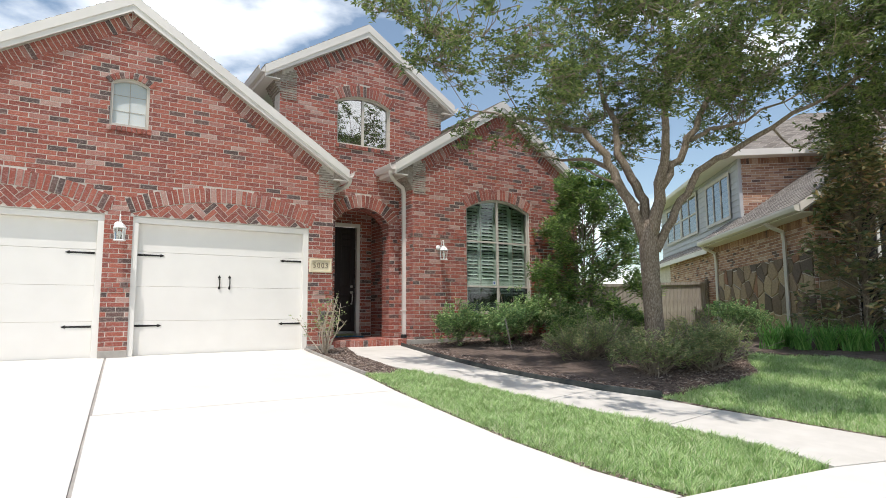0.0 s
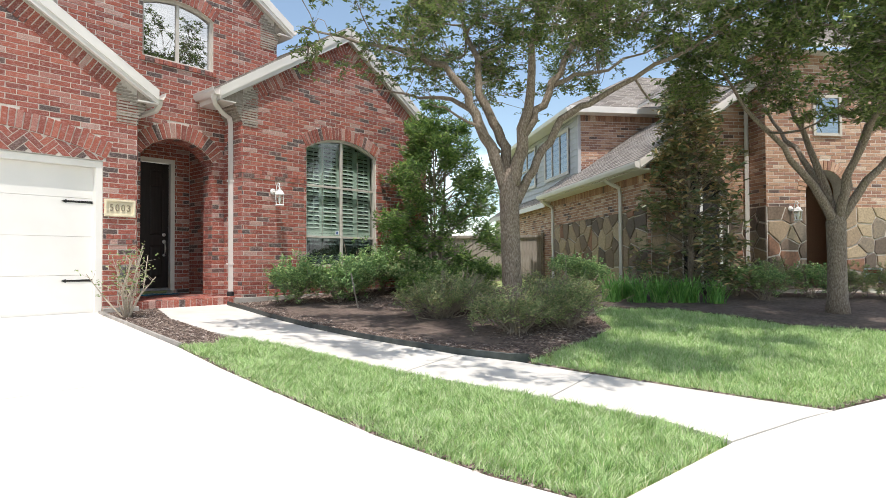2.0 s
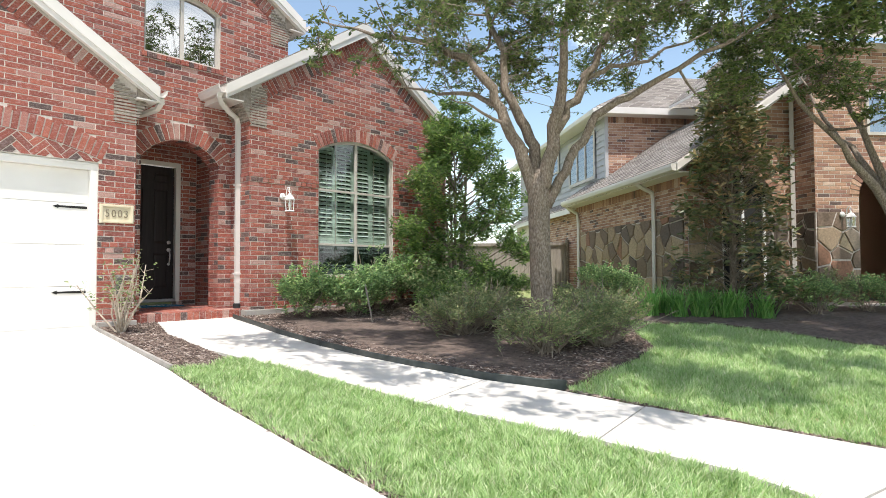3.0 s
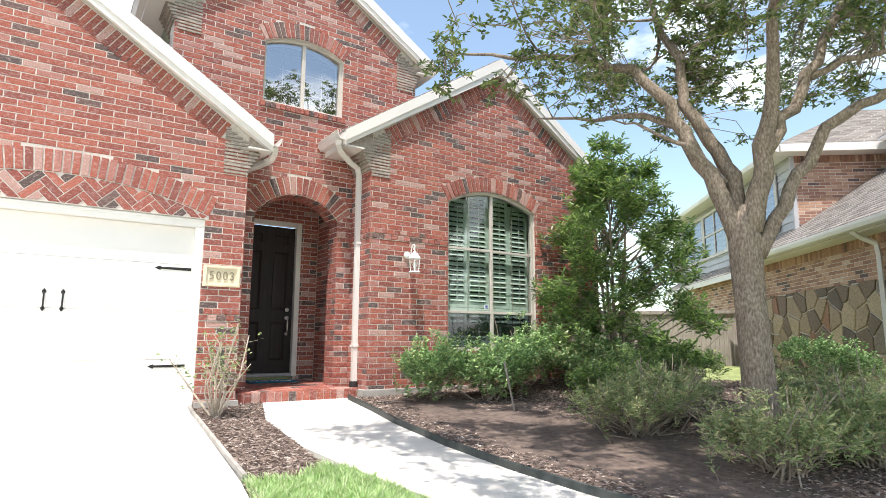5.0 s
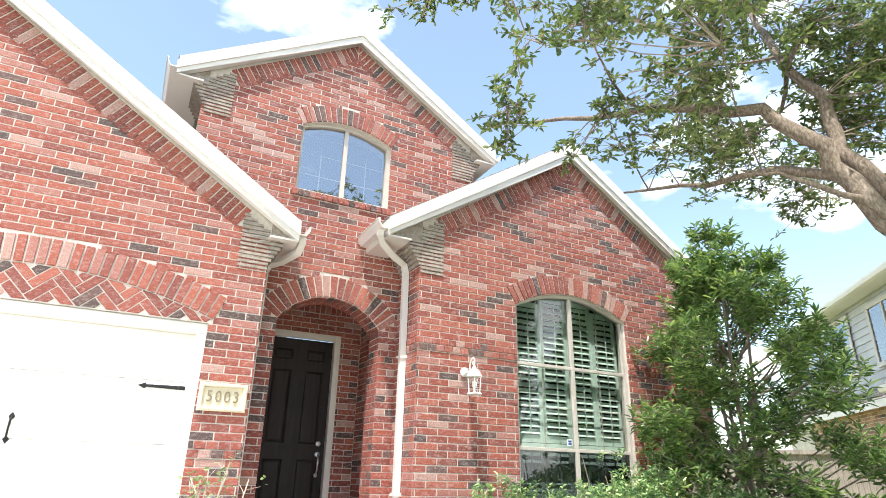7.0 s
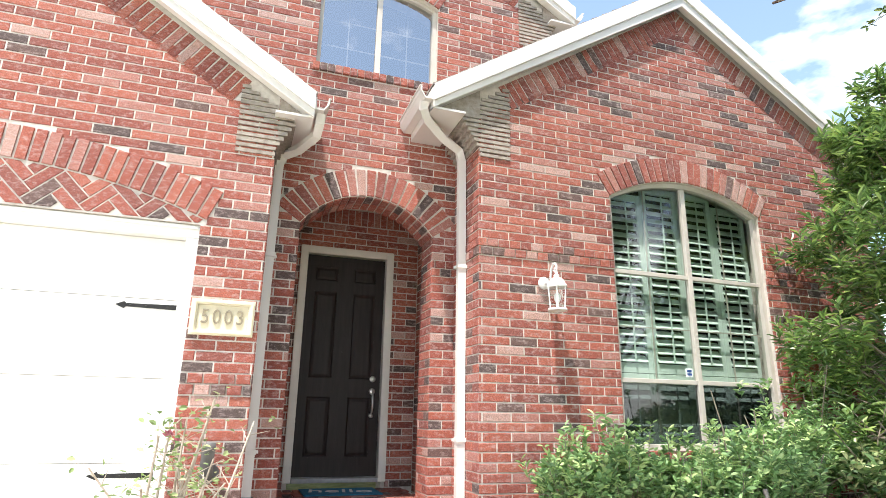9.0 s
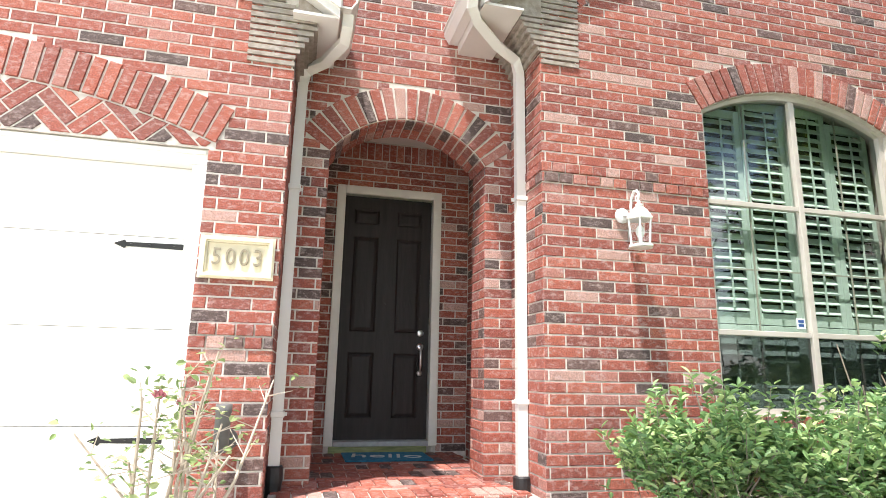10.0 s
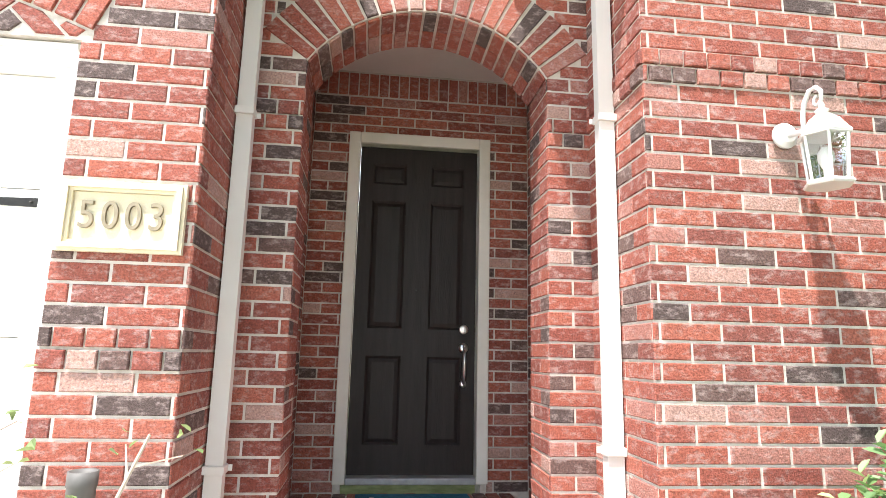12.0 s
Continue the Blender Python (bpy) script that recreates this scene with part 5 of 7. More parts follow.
trunk1 = [(at1(0.05, 0, 0.60), 0.215), (at1(0.03, 0, 0.8), 0.170), (at1(0.02, 0, 1.3), 0.148), (at1(0.0, 0, 2.0), 0.140), (at1(-0.01, 0, 2.5), 0.150), (at1(0.0, 0, 2.75), 0.145), (at1(0.02, 0, 2.98), 0.085)]
limbs1 = [
    [(at1(-0.05, 0, 2.66), 0.105), (at1(-0.20, -0.02, 3.12), 0.088), (at1(-0.44, -0.03, 3.68), 0.078), (at1(-0.62, -0.03, 4.12), 0.066), (at1(-1.0, 0.0, 4.58), 0.052), (at1(-1.6, 0.1, 4.88), 0.040), (at1(-2.4, 0.3, 5.15), 0.026), (at1(-3.5, 0.6, 5.6), 0.012)],
    [(at1(-0.03, 0.05, 2.80), 0.092), (at1(-0.07, 0.1, 3.30), 0.080), (at1(-0.24, 0.2, 3.72), 0.072), (at1(-0.47, 0.28, 4.20), 0.062), (at1(-0.50, 0.36, 4.75), 0.050), (at1(-0.72, 0.5, 5.4), 0.036), (at1(-0.9, 0.9, 6.4), 0.022), (at1(-1.2, 1.3, 7.2), 0.012)],
    [(at1(0.05, -0.02, 2.72), 0.108), (at1(0.16, -0.06, 3.25), 0.094), (at1(0.25, -0.1, 3.70), 0.078), (at1(0.33, -0.15, 4.22), 0.062), (at1(0.36, -0.25, 4.80), 0.050), (at1(0.50, -0.5, 5.5), 0.036), (at1(0.4, -1.2, 6.5), 0.022), (at1(0.2, -1.8, 7.3), 0.012)],
    [(at1(0.20, -0.06, 3.45), 0.070), (at1(0.45, 0.02, 3.83), 0.062), (at1(0.64, 0.1, 4.25), 0.054), (at1(0.93, 0.2, 4.85), 0.044), (at1(1.4, 0.5, 5.5), 0.030), (at1(1.9, 1.0, 6.6), 0.012)],
    [(at1(0.10, 0.0, 2.48), 0.074), (at1(0.28, 0.02, 2.84), 0.068), (at1(0.48, 0.04, 3.26), 0.062), (at1(0.78, 0.06, 3.70), 0.056), (at1(1.20, 0.05, 3.96), 0.046), (at1(1.85, 0.0, 4.28), 0.034), (at1(2.6, -0.2, 4.6), 0.022), (at1(3.3, -0.5, 5.0), 0.012)],
    [(at1(-0.50, -0.03, 3.84), 0.046), (at1(-0.90, 0.2, 4.12), 0.034), (at1(-1.45, 0.5, 4.30), 0.024), (at1(-2.3, 0.9, 4.55), 0.010)],
    [(at1(-0.14, -0.02, 3.22), 0.034), (at1(-0.50, -0.15, 3.62), 0.024), (at1(-0.88, -0.25, 3.84), 0.016), (at1(-1.2, -0.3, 3.95), 0.007)],
    [(at1(0.66, 0.1, 4.24), 0.040), (at1(1.0, 0.15, 4.38), 0.032), (at1(1.5, 0.3, 4.5), 0.022), (at1(2.3, 0.5, 4.9), 0.010)],
]
grown_tree("oak_tree", "spreading oak tree with a forked trunk in the mulch bed", (7.6, 5.45, 0.6), trunk1, limbs1, (7.0, 4.7, 6.0), (4.6, 4.7, 2.35), 4.2, 160, 2150, 35, (0.068, 0.0150), M_OAK, 11, 0.125, 0.20,
           lambda p: p.x + 0.27 * (p.z - 0.4) > (4.6 if p.y < 6.0 else 4.0) and p.y < 7.8 and (p.x - 3.7 > 0.95 * (p.y - 5.0) or p.z > 1.8 + 0.84 * math.hypot(p.x - 3.7, p.y - 5.0)) and (p.y < 5.8 or p.z < 6.5))

T2 = Vector((12.25, 1.98, 0.72))
trunk2 = [(tuple(T2 + Vector((0, 0, -0.1))), 0.20), (tuple(T2 + Vector((0, 0, 0.2))), 0.155), (tuple(T2 + Vector((0.0, 0, 0.9))), 0.14), (tuple(T2 + Vector((-0.02, 0, 1.5))), 0.15), (tuple(T2 + Vector((0, 0, 1.7))), 0.09)]
limbs2 = []
for dx, dy_, dz in ((-1.6, 1.0, 1.9), (-0.7, -0.9, 2.3), (0.2, 0.8, 2.5), (1.3, -0.4, 2.0), (0.5, -1.7, 2.1), (1.2, 1.2, 2.2)):
    s = T2 + Vector((0, 0, 1.45))
    limbs2.append([(tuple(s), 0.085), (tuple(s + Vector((dx * 0.25, dy_ * 0.25, dz * 0.35))), 0.065), (tuple(s + Vector((dx * 0.6, dy_ * 0.6, dz * 0.68))), 0.045), (tuple(s + Vector((dx, dy_, dz))), 0.03), (tuple(s + Vector((dx * 1.4, dy_ * 1.4, dz * 1.5))), 0.012)])
grown_tree("oak_tree", "dense shade tree on the neighbouring lawn", tuple(T2), trunk2, limbs2, (11.6, 2.0, 5.8), (3.8, 3.6, 2.5), 3.9, 150, 1900, 35, (0.085, 0.0185), M_OAK, 12, 0.13, 0.06, lambda p: (p.x - 12.2) * 0.68 + (p.y - 2.0) * 0.73 < 0.55)


def bush(name, label, at, radii, n, leaf, mat, seed, lumps=5, stems=14, category="shrub", fill=0.55, twig=M_TWIG, spiky=0.0):
    """A shrub: stems from the ground and leaves through a lumpy body."""
    rng = np.random.default_rng(seed)
    z0 = ground_z(at[0], at[1]) + 0.02
    ob = thing(name, label, category, at=(at[0], at[1], z0))
    r = np.array(radii)
    cs = [np.array([0, 0, r[2]])] + [np.array([math.cos(a) * r[0] * 0.5, math.sin(a) * r[1] * 0.5, r[2] * rng.uniform(0.75, 1.2)]) for a in np.linspace(0, 6.28, lumps, endpoint=False) + rng.uniform(0, 1)]
    rs = [1.0] + [rng.uniform(0.5, 0.72) for _ in range(lumps)]
    b = bmesh.new()
    tips = []
    for k in range(stems):
        c = cs[k % len(cs)]
        t = c + rng.normal(0, 0.4, 3) * r
        t[2] = abs(t[2]) + r[2] * 0.4
        tips.append(t)
        s = np.array([rng.normal(0, 0.12) * r[0], rng.normal(0, 0.12) * r[1], -0.03])
        m = (s + t) / 2 + rng.normal(0, 0.06, 3)
        tube(b, [tuple(s), tuple(m), tuple(t)], [0.009, 0.006, 0.004], 5)
    tagged(part("stem_work", b, twig, ob), kind="stuff")
    P, D = [], []
    b = bmesh.new()
    for k in range(n // 12):
        i = rng.integers(len(cs))
        v = rng.normal(0, 1, 3)
        v[2] = abs(v[2]) if rng.random() < 0.65 else v[2]
        v /= np.linalg.norm(v)
        rad = rs[i] * (1 - fill * rng.random() ** 1.8) * (1 + 1.4 * spiky * rng.random() ** 3.5 * max(0.0, v[2]))
        tip = cs[i] + v * r * rad
        tip[2] = max(tip[2], rng.uniform(0.06, 0.2))
        out = v * 0.6 + np.array([0, 0, 0.75]) + rng.normal(0, 0.25, 3)
        out /= np.linalg.norm(out)
        ln = rng.uniform(1.6, 3.0) * leaf[0]
        if k % 2 == 0:
            tube(b, [tuple(tip - out * ln * 1.3), tuple(tip)], [0.003, 0.0015], 3, False)
        for m in range(12):
            a = 2.4 * m
            P.append(tip - out * ln * (m / 12.0) + rng.normal(0, leaf[0] * 0.12, 3))
            D.append(out * 0.55 + np.array([math.cos(a), math.sin(a), 0.15]))
    tagged(part("sprig_work", b, twig, ob), kind="stuff")
    leaf_mesh("foliage", P, D, leaf[0], leaf[1], mat, ob, seed)
    return ob


bush("shrub", "light green leafy shrub against the brick wall", (6.35, 9.15), (0.50, 0.42, 0.42), 5200, (0.062, 0.016), M_BOX, 21, spiky=0.7)
bush("shrub", "light green leafy shrub against the brick wall", (7.0, 8.75), (0.62, 0.5, 0.42), 6800, (0.06, 0.015), M_BOX, 22, spiky=0.45)
bush("shrub", "light green leafy shrub under the window", (7.85, 9.15), (0.60, 0.45, 0.46), 6000, (0.06, 0.015), M_BOX, 23, spiky=0.6)
bush("shrub", "tall light green sprig shrub under the window", (8.55, 9.35), (0.32, 0.3, 0.55), 2600, (0.06, 0.015), M_BOX, 27, spiky=0.8)
bush("shrub", "variegated pale green rounded shrub", (8.75, 8.55), (0.62, 0.55, 0.46), 6000, (0.07, 0.019), M_VARI, 24)
bush("shrub", "dark green low shrub in the bed", (8.2, 7.6), (0.75, 0.6, 0.36), 7000, (0.055, 0.012), M_EVER, 25)
bush("shrub", "dark green low shrub in the bed", (9.5, 7.7), (0.8, 0.6, 0.42), 6500, (0.055, 0.012), M_EVER, 26)
for at, radii, n, seed in (((6.85, 4.95), (0.72, 0.60, 0.34), 4200, 31), ((7.75, 4.65), (0.74, 0.56, 0.37), 4600, 32), ((8.45, 5.25), (0.7, 0.6, 0.40), 5200, 33), ((7.05, 6.40), (0.78, 0.62, 0.33), 4600, 34), ((7.9, 6.75), (0.7, 0.6, 0.36), 4400, 36)):
    bush("twiggy_shrub", "half-bare grey-green shrub at the foot of the oak", at, radii, n, (0.058, 0.009), M_SAGE, seed, stems=55, fill=0.9, twig=M_TWIG, spiky=0.2)
bush("hedge_shrub", "clipped bright green shrub beside the neighbouring house", (12.05, 6.75), (0.7, 0.65, 0.42), 6500, (0.05, 0.015), M_BOX, 35)


# tall evergreen shrub at the corner of the right wing: uneven boughs, each with many whorls of long leaves
def evergreen(at, seed):
    rng = np.random.default_rng(seed)
    z0 = ground_z(*at) + 0.02
    ob = thing("evergreen_shrub", "tall dark green evergreen shrub at the house corner", "shrub", at=(at[0], at[1], z0))
    across, back = np.array([0.66, -0.75, 0.0]), np.array([0.75, 0.66, 0.0])
    P, D, b = [], [], bmesh.new()
    boughs = []
    for k in range(84):
        z = 0.35 + 3.3 * ((k + 0.5) / 84) ** 0.9
        a = 2.4 * k + rng.normal(0, 0.3)
        reach = 1.28 * min(1.0, 0.62 + 0.35 * z) * (1 - max(0.0, (z - 1.5) / 2.6) ** 1.7) * rng.uniform(0.35, 1.0)
        if math.cos(a) > 0.4 and z < 2.6:
            reach *= 1.16
        boughs.append((across * (reach * math.cos(a)) + back * (0.85 * reach * math.sin(a)) + np.array([0.0, 0.0, z]), 0.40 - 0.03 * z, a))
    for dx, z in ((-0.1, 4.0), (0.12, 3.95), (-0.5, 3.5), (0.62, 3.5)):
        boughs.append((across * dx + np.array([0.0, 0.0, z]), 0.24, 0.0))
    for k in range(5):
        a = 1.25 * k
        tube(b, [(0.06 * math.cos(a), 0.06 * math.sin(a), -0.03), (0.16 * math.cos(a), 0.16 * math.sin(a), 1.2), (0.28 * math.cos(a), 0.28 * math.sin(a), 2.2 + 0.3 * k)], [0.035, 0.026, 0.012], 6)
    for c, size, a in boughs:
        root = np.array([c[0] * 0.15, c[1] * 0.15, max(0.1, c[2] - 0.55)])
        tube(b, [tuple(root), tuple((root + c) / 2 + np.array([0, 0, -0.04])), tuple(c)], [0.016, 0.012, 0.006], 5, False)
        for j in range(17):
            w = rng.normal(0, 1, 3)
            w *= rng.random() ** 0.4 / np.linalg.norm(w)
            tip = c + w * np.array([size, size, size * 0.62])
            tube(b, [tuple(c - np.array([0, 0, 0.05])), tuple(tip)], [0.005, 0.003], 3, False)
            ax = w * 0.5 + np.array([0, 0, 0.8])
            for m in range(15):
                t = 2.4 * m + rng.normal(0, 0.2)
                up = 1.1 - 0.085 * m
                P.append(tip - ax * 0.012 * m)
                D.append(ax * up + np.array([math.cos(t), math.sin(t), -0.05]))
    tagged(part("stem_work", b, M_TWIG, ob), kind="stuff")
    leaf_mesh("foliage", P, D, 0.115, 0.0155, M_EVER, ob, seed)


evergreen((9.55, 8.75), 41)


# young magnolia by the neighbouring house
def magnolia(at, seed):
    rng = np.random.default_rng(seed)
    z0 = ground_z(*at) + 0.02
    ob = thing("magnolia_tree", "narrow magnolia with bronze-backed leaves", "tree", at=(at[0], at[1], z0))
    b = bmesh.new()
    tube(b, [(0, 0, -0.05), (0.03, 0, 1.5), (-0.03, 0.02, 3.2), (0, 0, 4.6)], [0.07, 0.055, 0.035, 0.012], 8)
    part("trunk", b, M_BARK, ob)
    P, D, b = [], [], bmesh.new()
    for k in range(350):
        z = rng.uniform(0.3, 4.45)
        prof = 1.12 * (1 - (z / 5.0) ** 1.6) + 0.12
        a = rng.uniform(0, 6.283)
        rad = prof * (1 + 0.45 * noise.noise(Vector((math.cos(a) * 1.5, math.sin(a) * 1.5, z * 1.1)))) * math.sqrt(rng.uniform(0.15, 1.0))
        c = np.array([rad * math.cos(a), rad * math.sin(a), z])
        tube(b, [(0, 0, max(0.1, z - 0.5)), tuple(c)], [0.010, 0.005], 4, False)
        for m in range(14):
            t = rng.uniform(0, 6.283)
            P.append(c + rng.normal(0, 0.07, 3))
            D.append(np.array([math.cos(t), math.sin(t), 0.25]))
    tagged(part("branch_work", b, M_BARK, ob), kind="stuff")
    leaf_mesh("foliage", P, D, 0.165, 0.033, M_MAGN, ob, seed)


magnolia((12.90, 4.62), 43)


def strap_clump(at, seed):
    rng = random.Random(seed)
    z0 = ground_z(*at) + 0.015
    ob = thing("daylily_clump", "bright green strap-leaved daylily clump", "plant", "daylilies before the neighbouring house", at=(at[0], at[1], z0))
    vs, fs = [], []
    for k in range(120):
        a, l, w = rng.uniform(0, 6.283), rng.uniform(0.35, 0.62), rng.uniform(0.007, 0.012)
        bx, by = rng.gauss(0, 0.07), rng.gauss(0, 0.07)
        c, s, out = math.cos(a), math.sin(a), rng.uniform(0.35, 0.85)
        i = len(vs)
        for m in range(6):
            t = m / 5
            rr, zz, ww = l * out * t ** 1.2, l * (1.35 * t - 0.95 * out * t * t), w * (1 - t ** 3)
            vs += [(bx + c * rr - s * ww, by + s * rr + c * ww, zz), (bx + c * rr + s * ww, by + s * rr - c * ww, zz)]
        fs += [(i + 2 * m, i + 2 * m + 1, i + 2 * m + 3, i + 2 * m + 2) for m in range(5)]
    raw("leaves", vs, fs, M_LILY, ob)


for k, p in enumerate([(10.75, 5.35), (11.0, 4.95), (11.3, 4.65), (11.25, 5.3), (11.6, 4.75), (11.75, 4.25), (11.95, 3.85), (11.55, 4.35)]):
    strap_clump(p, 60 + k)
for k, p in enumerate([(13.4, 3.9), (13.9, 3.3), (14.3, 2.7), (14.75, 2.1), (13.1, 3.3), (15.1, 1.5), (15.4, 0.9)]):
    bush("hedge_shrub", "loose green and bronze hedge shrub by the stone wall", p, (0.48, 0.45, 0.40), 2600, (0.05, 0.013), M_SAGE if k % 2 else M_BOX, 80 + k)


# rose bush in the small bed
def rose(at, seed):
    rng = random.Random(seed)
    z0 = ground_z(*at)
    ob = thing("rose_bush", "sparse rose bush with pale leaves and few blooms", "shrub", at=(at[0], at[1], z0))
    P, D, F = [], [], []
    for k in range(14):
        a = rng.uniform(0, 6.283)
        h, o = rng.uniform(0.45, 1.02), rng.uniform(0.12, 0.55)
        pts = [Vector((0.03 * math.cos(a), 0.03 * math.sin(a), -0.03)), Vector((o * 0.55 * math.cos(a), o * 0.55 * math.sin(a), h * 0.45)), Vector((o * math.cos(a + 0.4), o * math.sin(a + 0.4), h))]
        b = bmesh.new()
        tube(b, pts, [0.013, 0.009, 0.005], 6)
        for m in range(7):
            t = rng.uniform(0.35, 1.0)
            s = pts[1].lerp(pts[2], (t - 0.35) / 0.65)
            e = s + Vector((rng.gauss(0, 0.10), rng.gauss(0, 0.10), rng.uniform(0.0, 0.13)))
            tube(b, [s, e], [0.004, 0.002], 4, False)
            for q in range(3):
                w = e + Vector((rng.gauss(0, 0.03), rng.gauss(0, 0.03), rng.gauss(0, 0.03)))
                P.append(tuple(w))
                D.append((rng.gauss(0, 1), rng.gauss(0, 1), 0.2))
        if k < 2:
            F += [tuple(pts[2] + Vector((rng.gauss(0, 0.012), rng.gauss(0, 0.012), rng.uniform(0, 0.02)))) for _ in range(14)]
        part("cane", b, M_CANE, ob)
    leaf_mesh("leaves", P, D, 0.046, 0.016, M_ROSE, ob, seed)
    tagged(leaf_mesh("bloom_petals", F, [(0, 0, 1)] * len(F), 0.03, 0.012, M_PETAL, ob, seed + 1), kind="stuff")


rose((3.60, 9.30), 51)
stake = thing("garden_stake", "leaning weathered wooden stake in the mulch", "stake", at=(6.75, 8.0, ground_z(6.75, 8.0)))
bm = bmesh.new()
tube(bm, [(0.03, 0, -0.05), (-0.10, 0.05, 0.62)], [0.013, 0.013], 5)
part("post", bm, M_WOOD, stake)


# ---- fittings on the house ----
def lantern(x, y, z):
    """White coach lantern on a scrolled arm, its glass body below. z: underside of the lantern."""
    ob = thing("wall_lantern", "white metal wall lantern with clear glass and a scroll", "wall lamp", "wall lanterns", at=(x, y, z))
    b = bmesh.new()
    turned(b, [(0.055, 0.0), (0.055, 0.012), (0.035, 0.028), (0.0, 0.03)], -0.02, -0.01, 0.27)
    part("back_plate", b, M_WHITE, ob)
    b = bmesh.new()
    tube(b, [(-0.02, -0.03, 0.27), (-0.02, -0.11, 0.25), (0, -0.20, 0.245)], 0.012, 8)
    hook = [(0, -0.10, 0.25), (0, -0.10, 0.32), (0, -0.112, 0.37), (0, -0.145, 0.412), (0, -0.18, 0.412), (0, -0.205, 0.385), (0, -0.203, 0.35), (0, -0.18, 0.335), (0, -0.163, 0.35), (0, -0.168, 0.37), (0, -0.18, 0.372)]
    tube(b, hook, [0.010, 0.010, 0.010, 0.0095, 0.009, 0.0085, 0.008, 0.007, 0.006, 0.005, 0.006], 8)
    lathe(b, [(0.004, 0.345), (0.012, 0.33), (0.009, 0.318), (0.026, 0.305), (0.018, 0.29)], (0, -0.20, 0), 12)
    part("arm", b, M_WHITE, ob, "white scrolled arm", True)
    b = bmesh.new()
    lathe(b, [(0.095, 0.195), (0.098, 0.205), (0.085, 0.22), (0.06, 0.26), (0.03, 0.285), (0.018, 0.292)], (0, -0.20, 0), 6)
    part("roof_cap", b, M_WHITE, ob)
    b = bmesh.new()
    lathe(b, [(0.086, 0.0), (0.092, 0.008), (0.080, 0.02)], (0, -0.20, 0), 6)
    part("base_ring", b, M_WHITE, ob)
    for k in range(6):
        a = k * math.pi / 3
        b = bmesh.new()
        tube(b, [(0.068 * math.cos(a), -0.20 + 0.068 * math.sin(a), 0.018), (0.082 * math.cos(a), -0.20 + 0.082 * math.sin(a), 0.2)], 0.006, 5)
        part("glazing_bar", b, M_WHITE, ob)
    b = bmesh.new()
    lo = [(0.064 * math.cos(k * math.pi / 3), -0.20 + 0.064 * math.sin(k * math.pi / 3), 0.02) for k in range(6)]
    hi = [(0.078 * math.cos(k * math.pi / 3), -0.20 + 0.078 * math.sin(k * math.pi / 3), 0.197) for k in range(6)]
    for k in range(6):
        b.faces.new([b.verts.new(p) for p in (lo[k], lo[(k + 1) % 6], hi[(k + 1) % 6], hi[k])])
    g = part("glass", b, M_LAMPGLASS, ob)
    g.visible_shadow = False
    b = bmesh.new()
    lathe(b, [(0.012, 0.02), (0.014, 0.07), (0.018, 0.075), (0.03, 0.105), (0.028, 0.135), (0.012, 0.155)], (0, -0.20, 0), 12)
    part("bulb", b, M_BULB, ob, "", True)


lantern(6.31, YR - 0.008, 2.61)
lantern(0.37, YG - 0.008, 2.655)

# house number plaque
pq = thing("house_number_plaque", "cream cast-stone plaque with the number 5003", "house number", at=(3.49, YG - 0.008, 2.28))
bm = bmesh.new()
plate(bm, [(0, 0), (0.433, 0), (0.433, 0.258), (0, 0.258)], [[(0.045, 0.04), (0.388, 0.04), (0.388, 0.218), (0.045, 0.218)]], lambda u, z, d: (u, -0.035 + d, z), 0.035)
bmesh.ops.bevel(bm, geom=[e for e in bm.edges if abs(e.verts[0].co.y + 0.035) < 1e-4 and abs(e.verts[1].co.y + 0.035) < 1e-4 and len(e.link_faces) == 2 and abs(e.link_faces[0].normal.dot(e.link_faces[1].normal)) < 0.5], offset=0.012, segments=2, affect="EDGES")
part("surround", bm, M_PLAQUE, pq)
bm = bmesh.new()
box(bm, 0.046, 0.387, -0.010, -0.002, 0.041, 0.217)
part("panel", bm, M_PLAQUE, pq)


def text_mesh(name, body, size, depth, mat, parent, m, label=""):
    cu = bpy.data.curves.new(name, "FONT")
    cu.body, cu.size, cu.extrude, cu.align_x, cu.align_y = body, size, depth, "CENTER", "CENTER"
    tmp = bpy.data.objects.new("text_source", cu)
    scene.collection.objects.link(tmp)
    bpy.context.view_layer.update()
    me = bpy.data.meshes.new_from_object(tmp.evaluated_get(bpy.context.evaluated_depsgraph_get()))
    bpy.data.objects.remove(tmp)
    bpy.data.curves.remove(cu)
    me.name = name
    me.materials.clear()
    me.materials.append(mat)
    ob = new(name, me)
    ob.parent = parent
    ob.matrix_local = m
    if label:
        tagged(ob, label)
    return ob


for k, ch in enumerate("5003"):
    text_mesh("digit", ch, 0.145, 0.006, M_DIGIT, pq, Matrix.Translation((0.098 + 0.079 * k, -0.016, 0.128)) @ Matrix.Rotation(radians(90), 4, "X") @ Matrix.Diagonal((0.85, 1.0, 1, 1)))

# door mat
mt = thing("door_mat", "worn blue door mat reading hello", "door mat", at=(4.93, 11.62, 1.004))
bm = bmesh.new()
box(bm, -0.38, 0.38, -0.26, 0.24, 0.0, 0.014, 0.005)
part("mat", bm, M_MAT, mt)
text_mesh("lettering", "hello", 0.30, 0.0015, M_MATTEXT, mt, Matrix.Translation((0, -0.02, 0.0158)) @ Matrix(((1, 0.3, 0, 0), (0, 1, 0, 0), (0, 0, 1, 0), (0, 0, 0, 1))) @ Matrix.Diagonal((1.1, 0.95, 1, 1)))


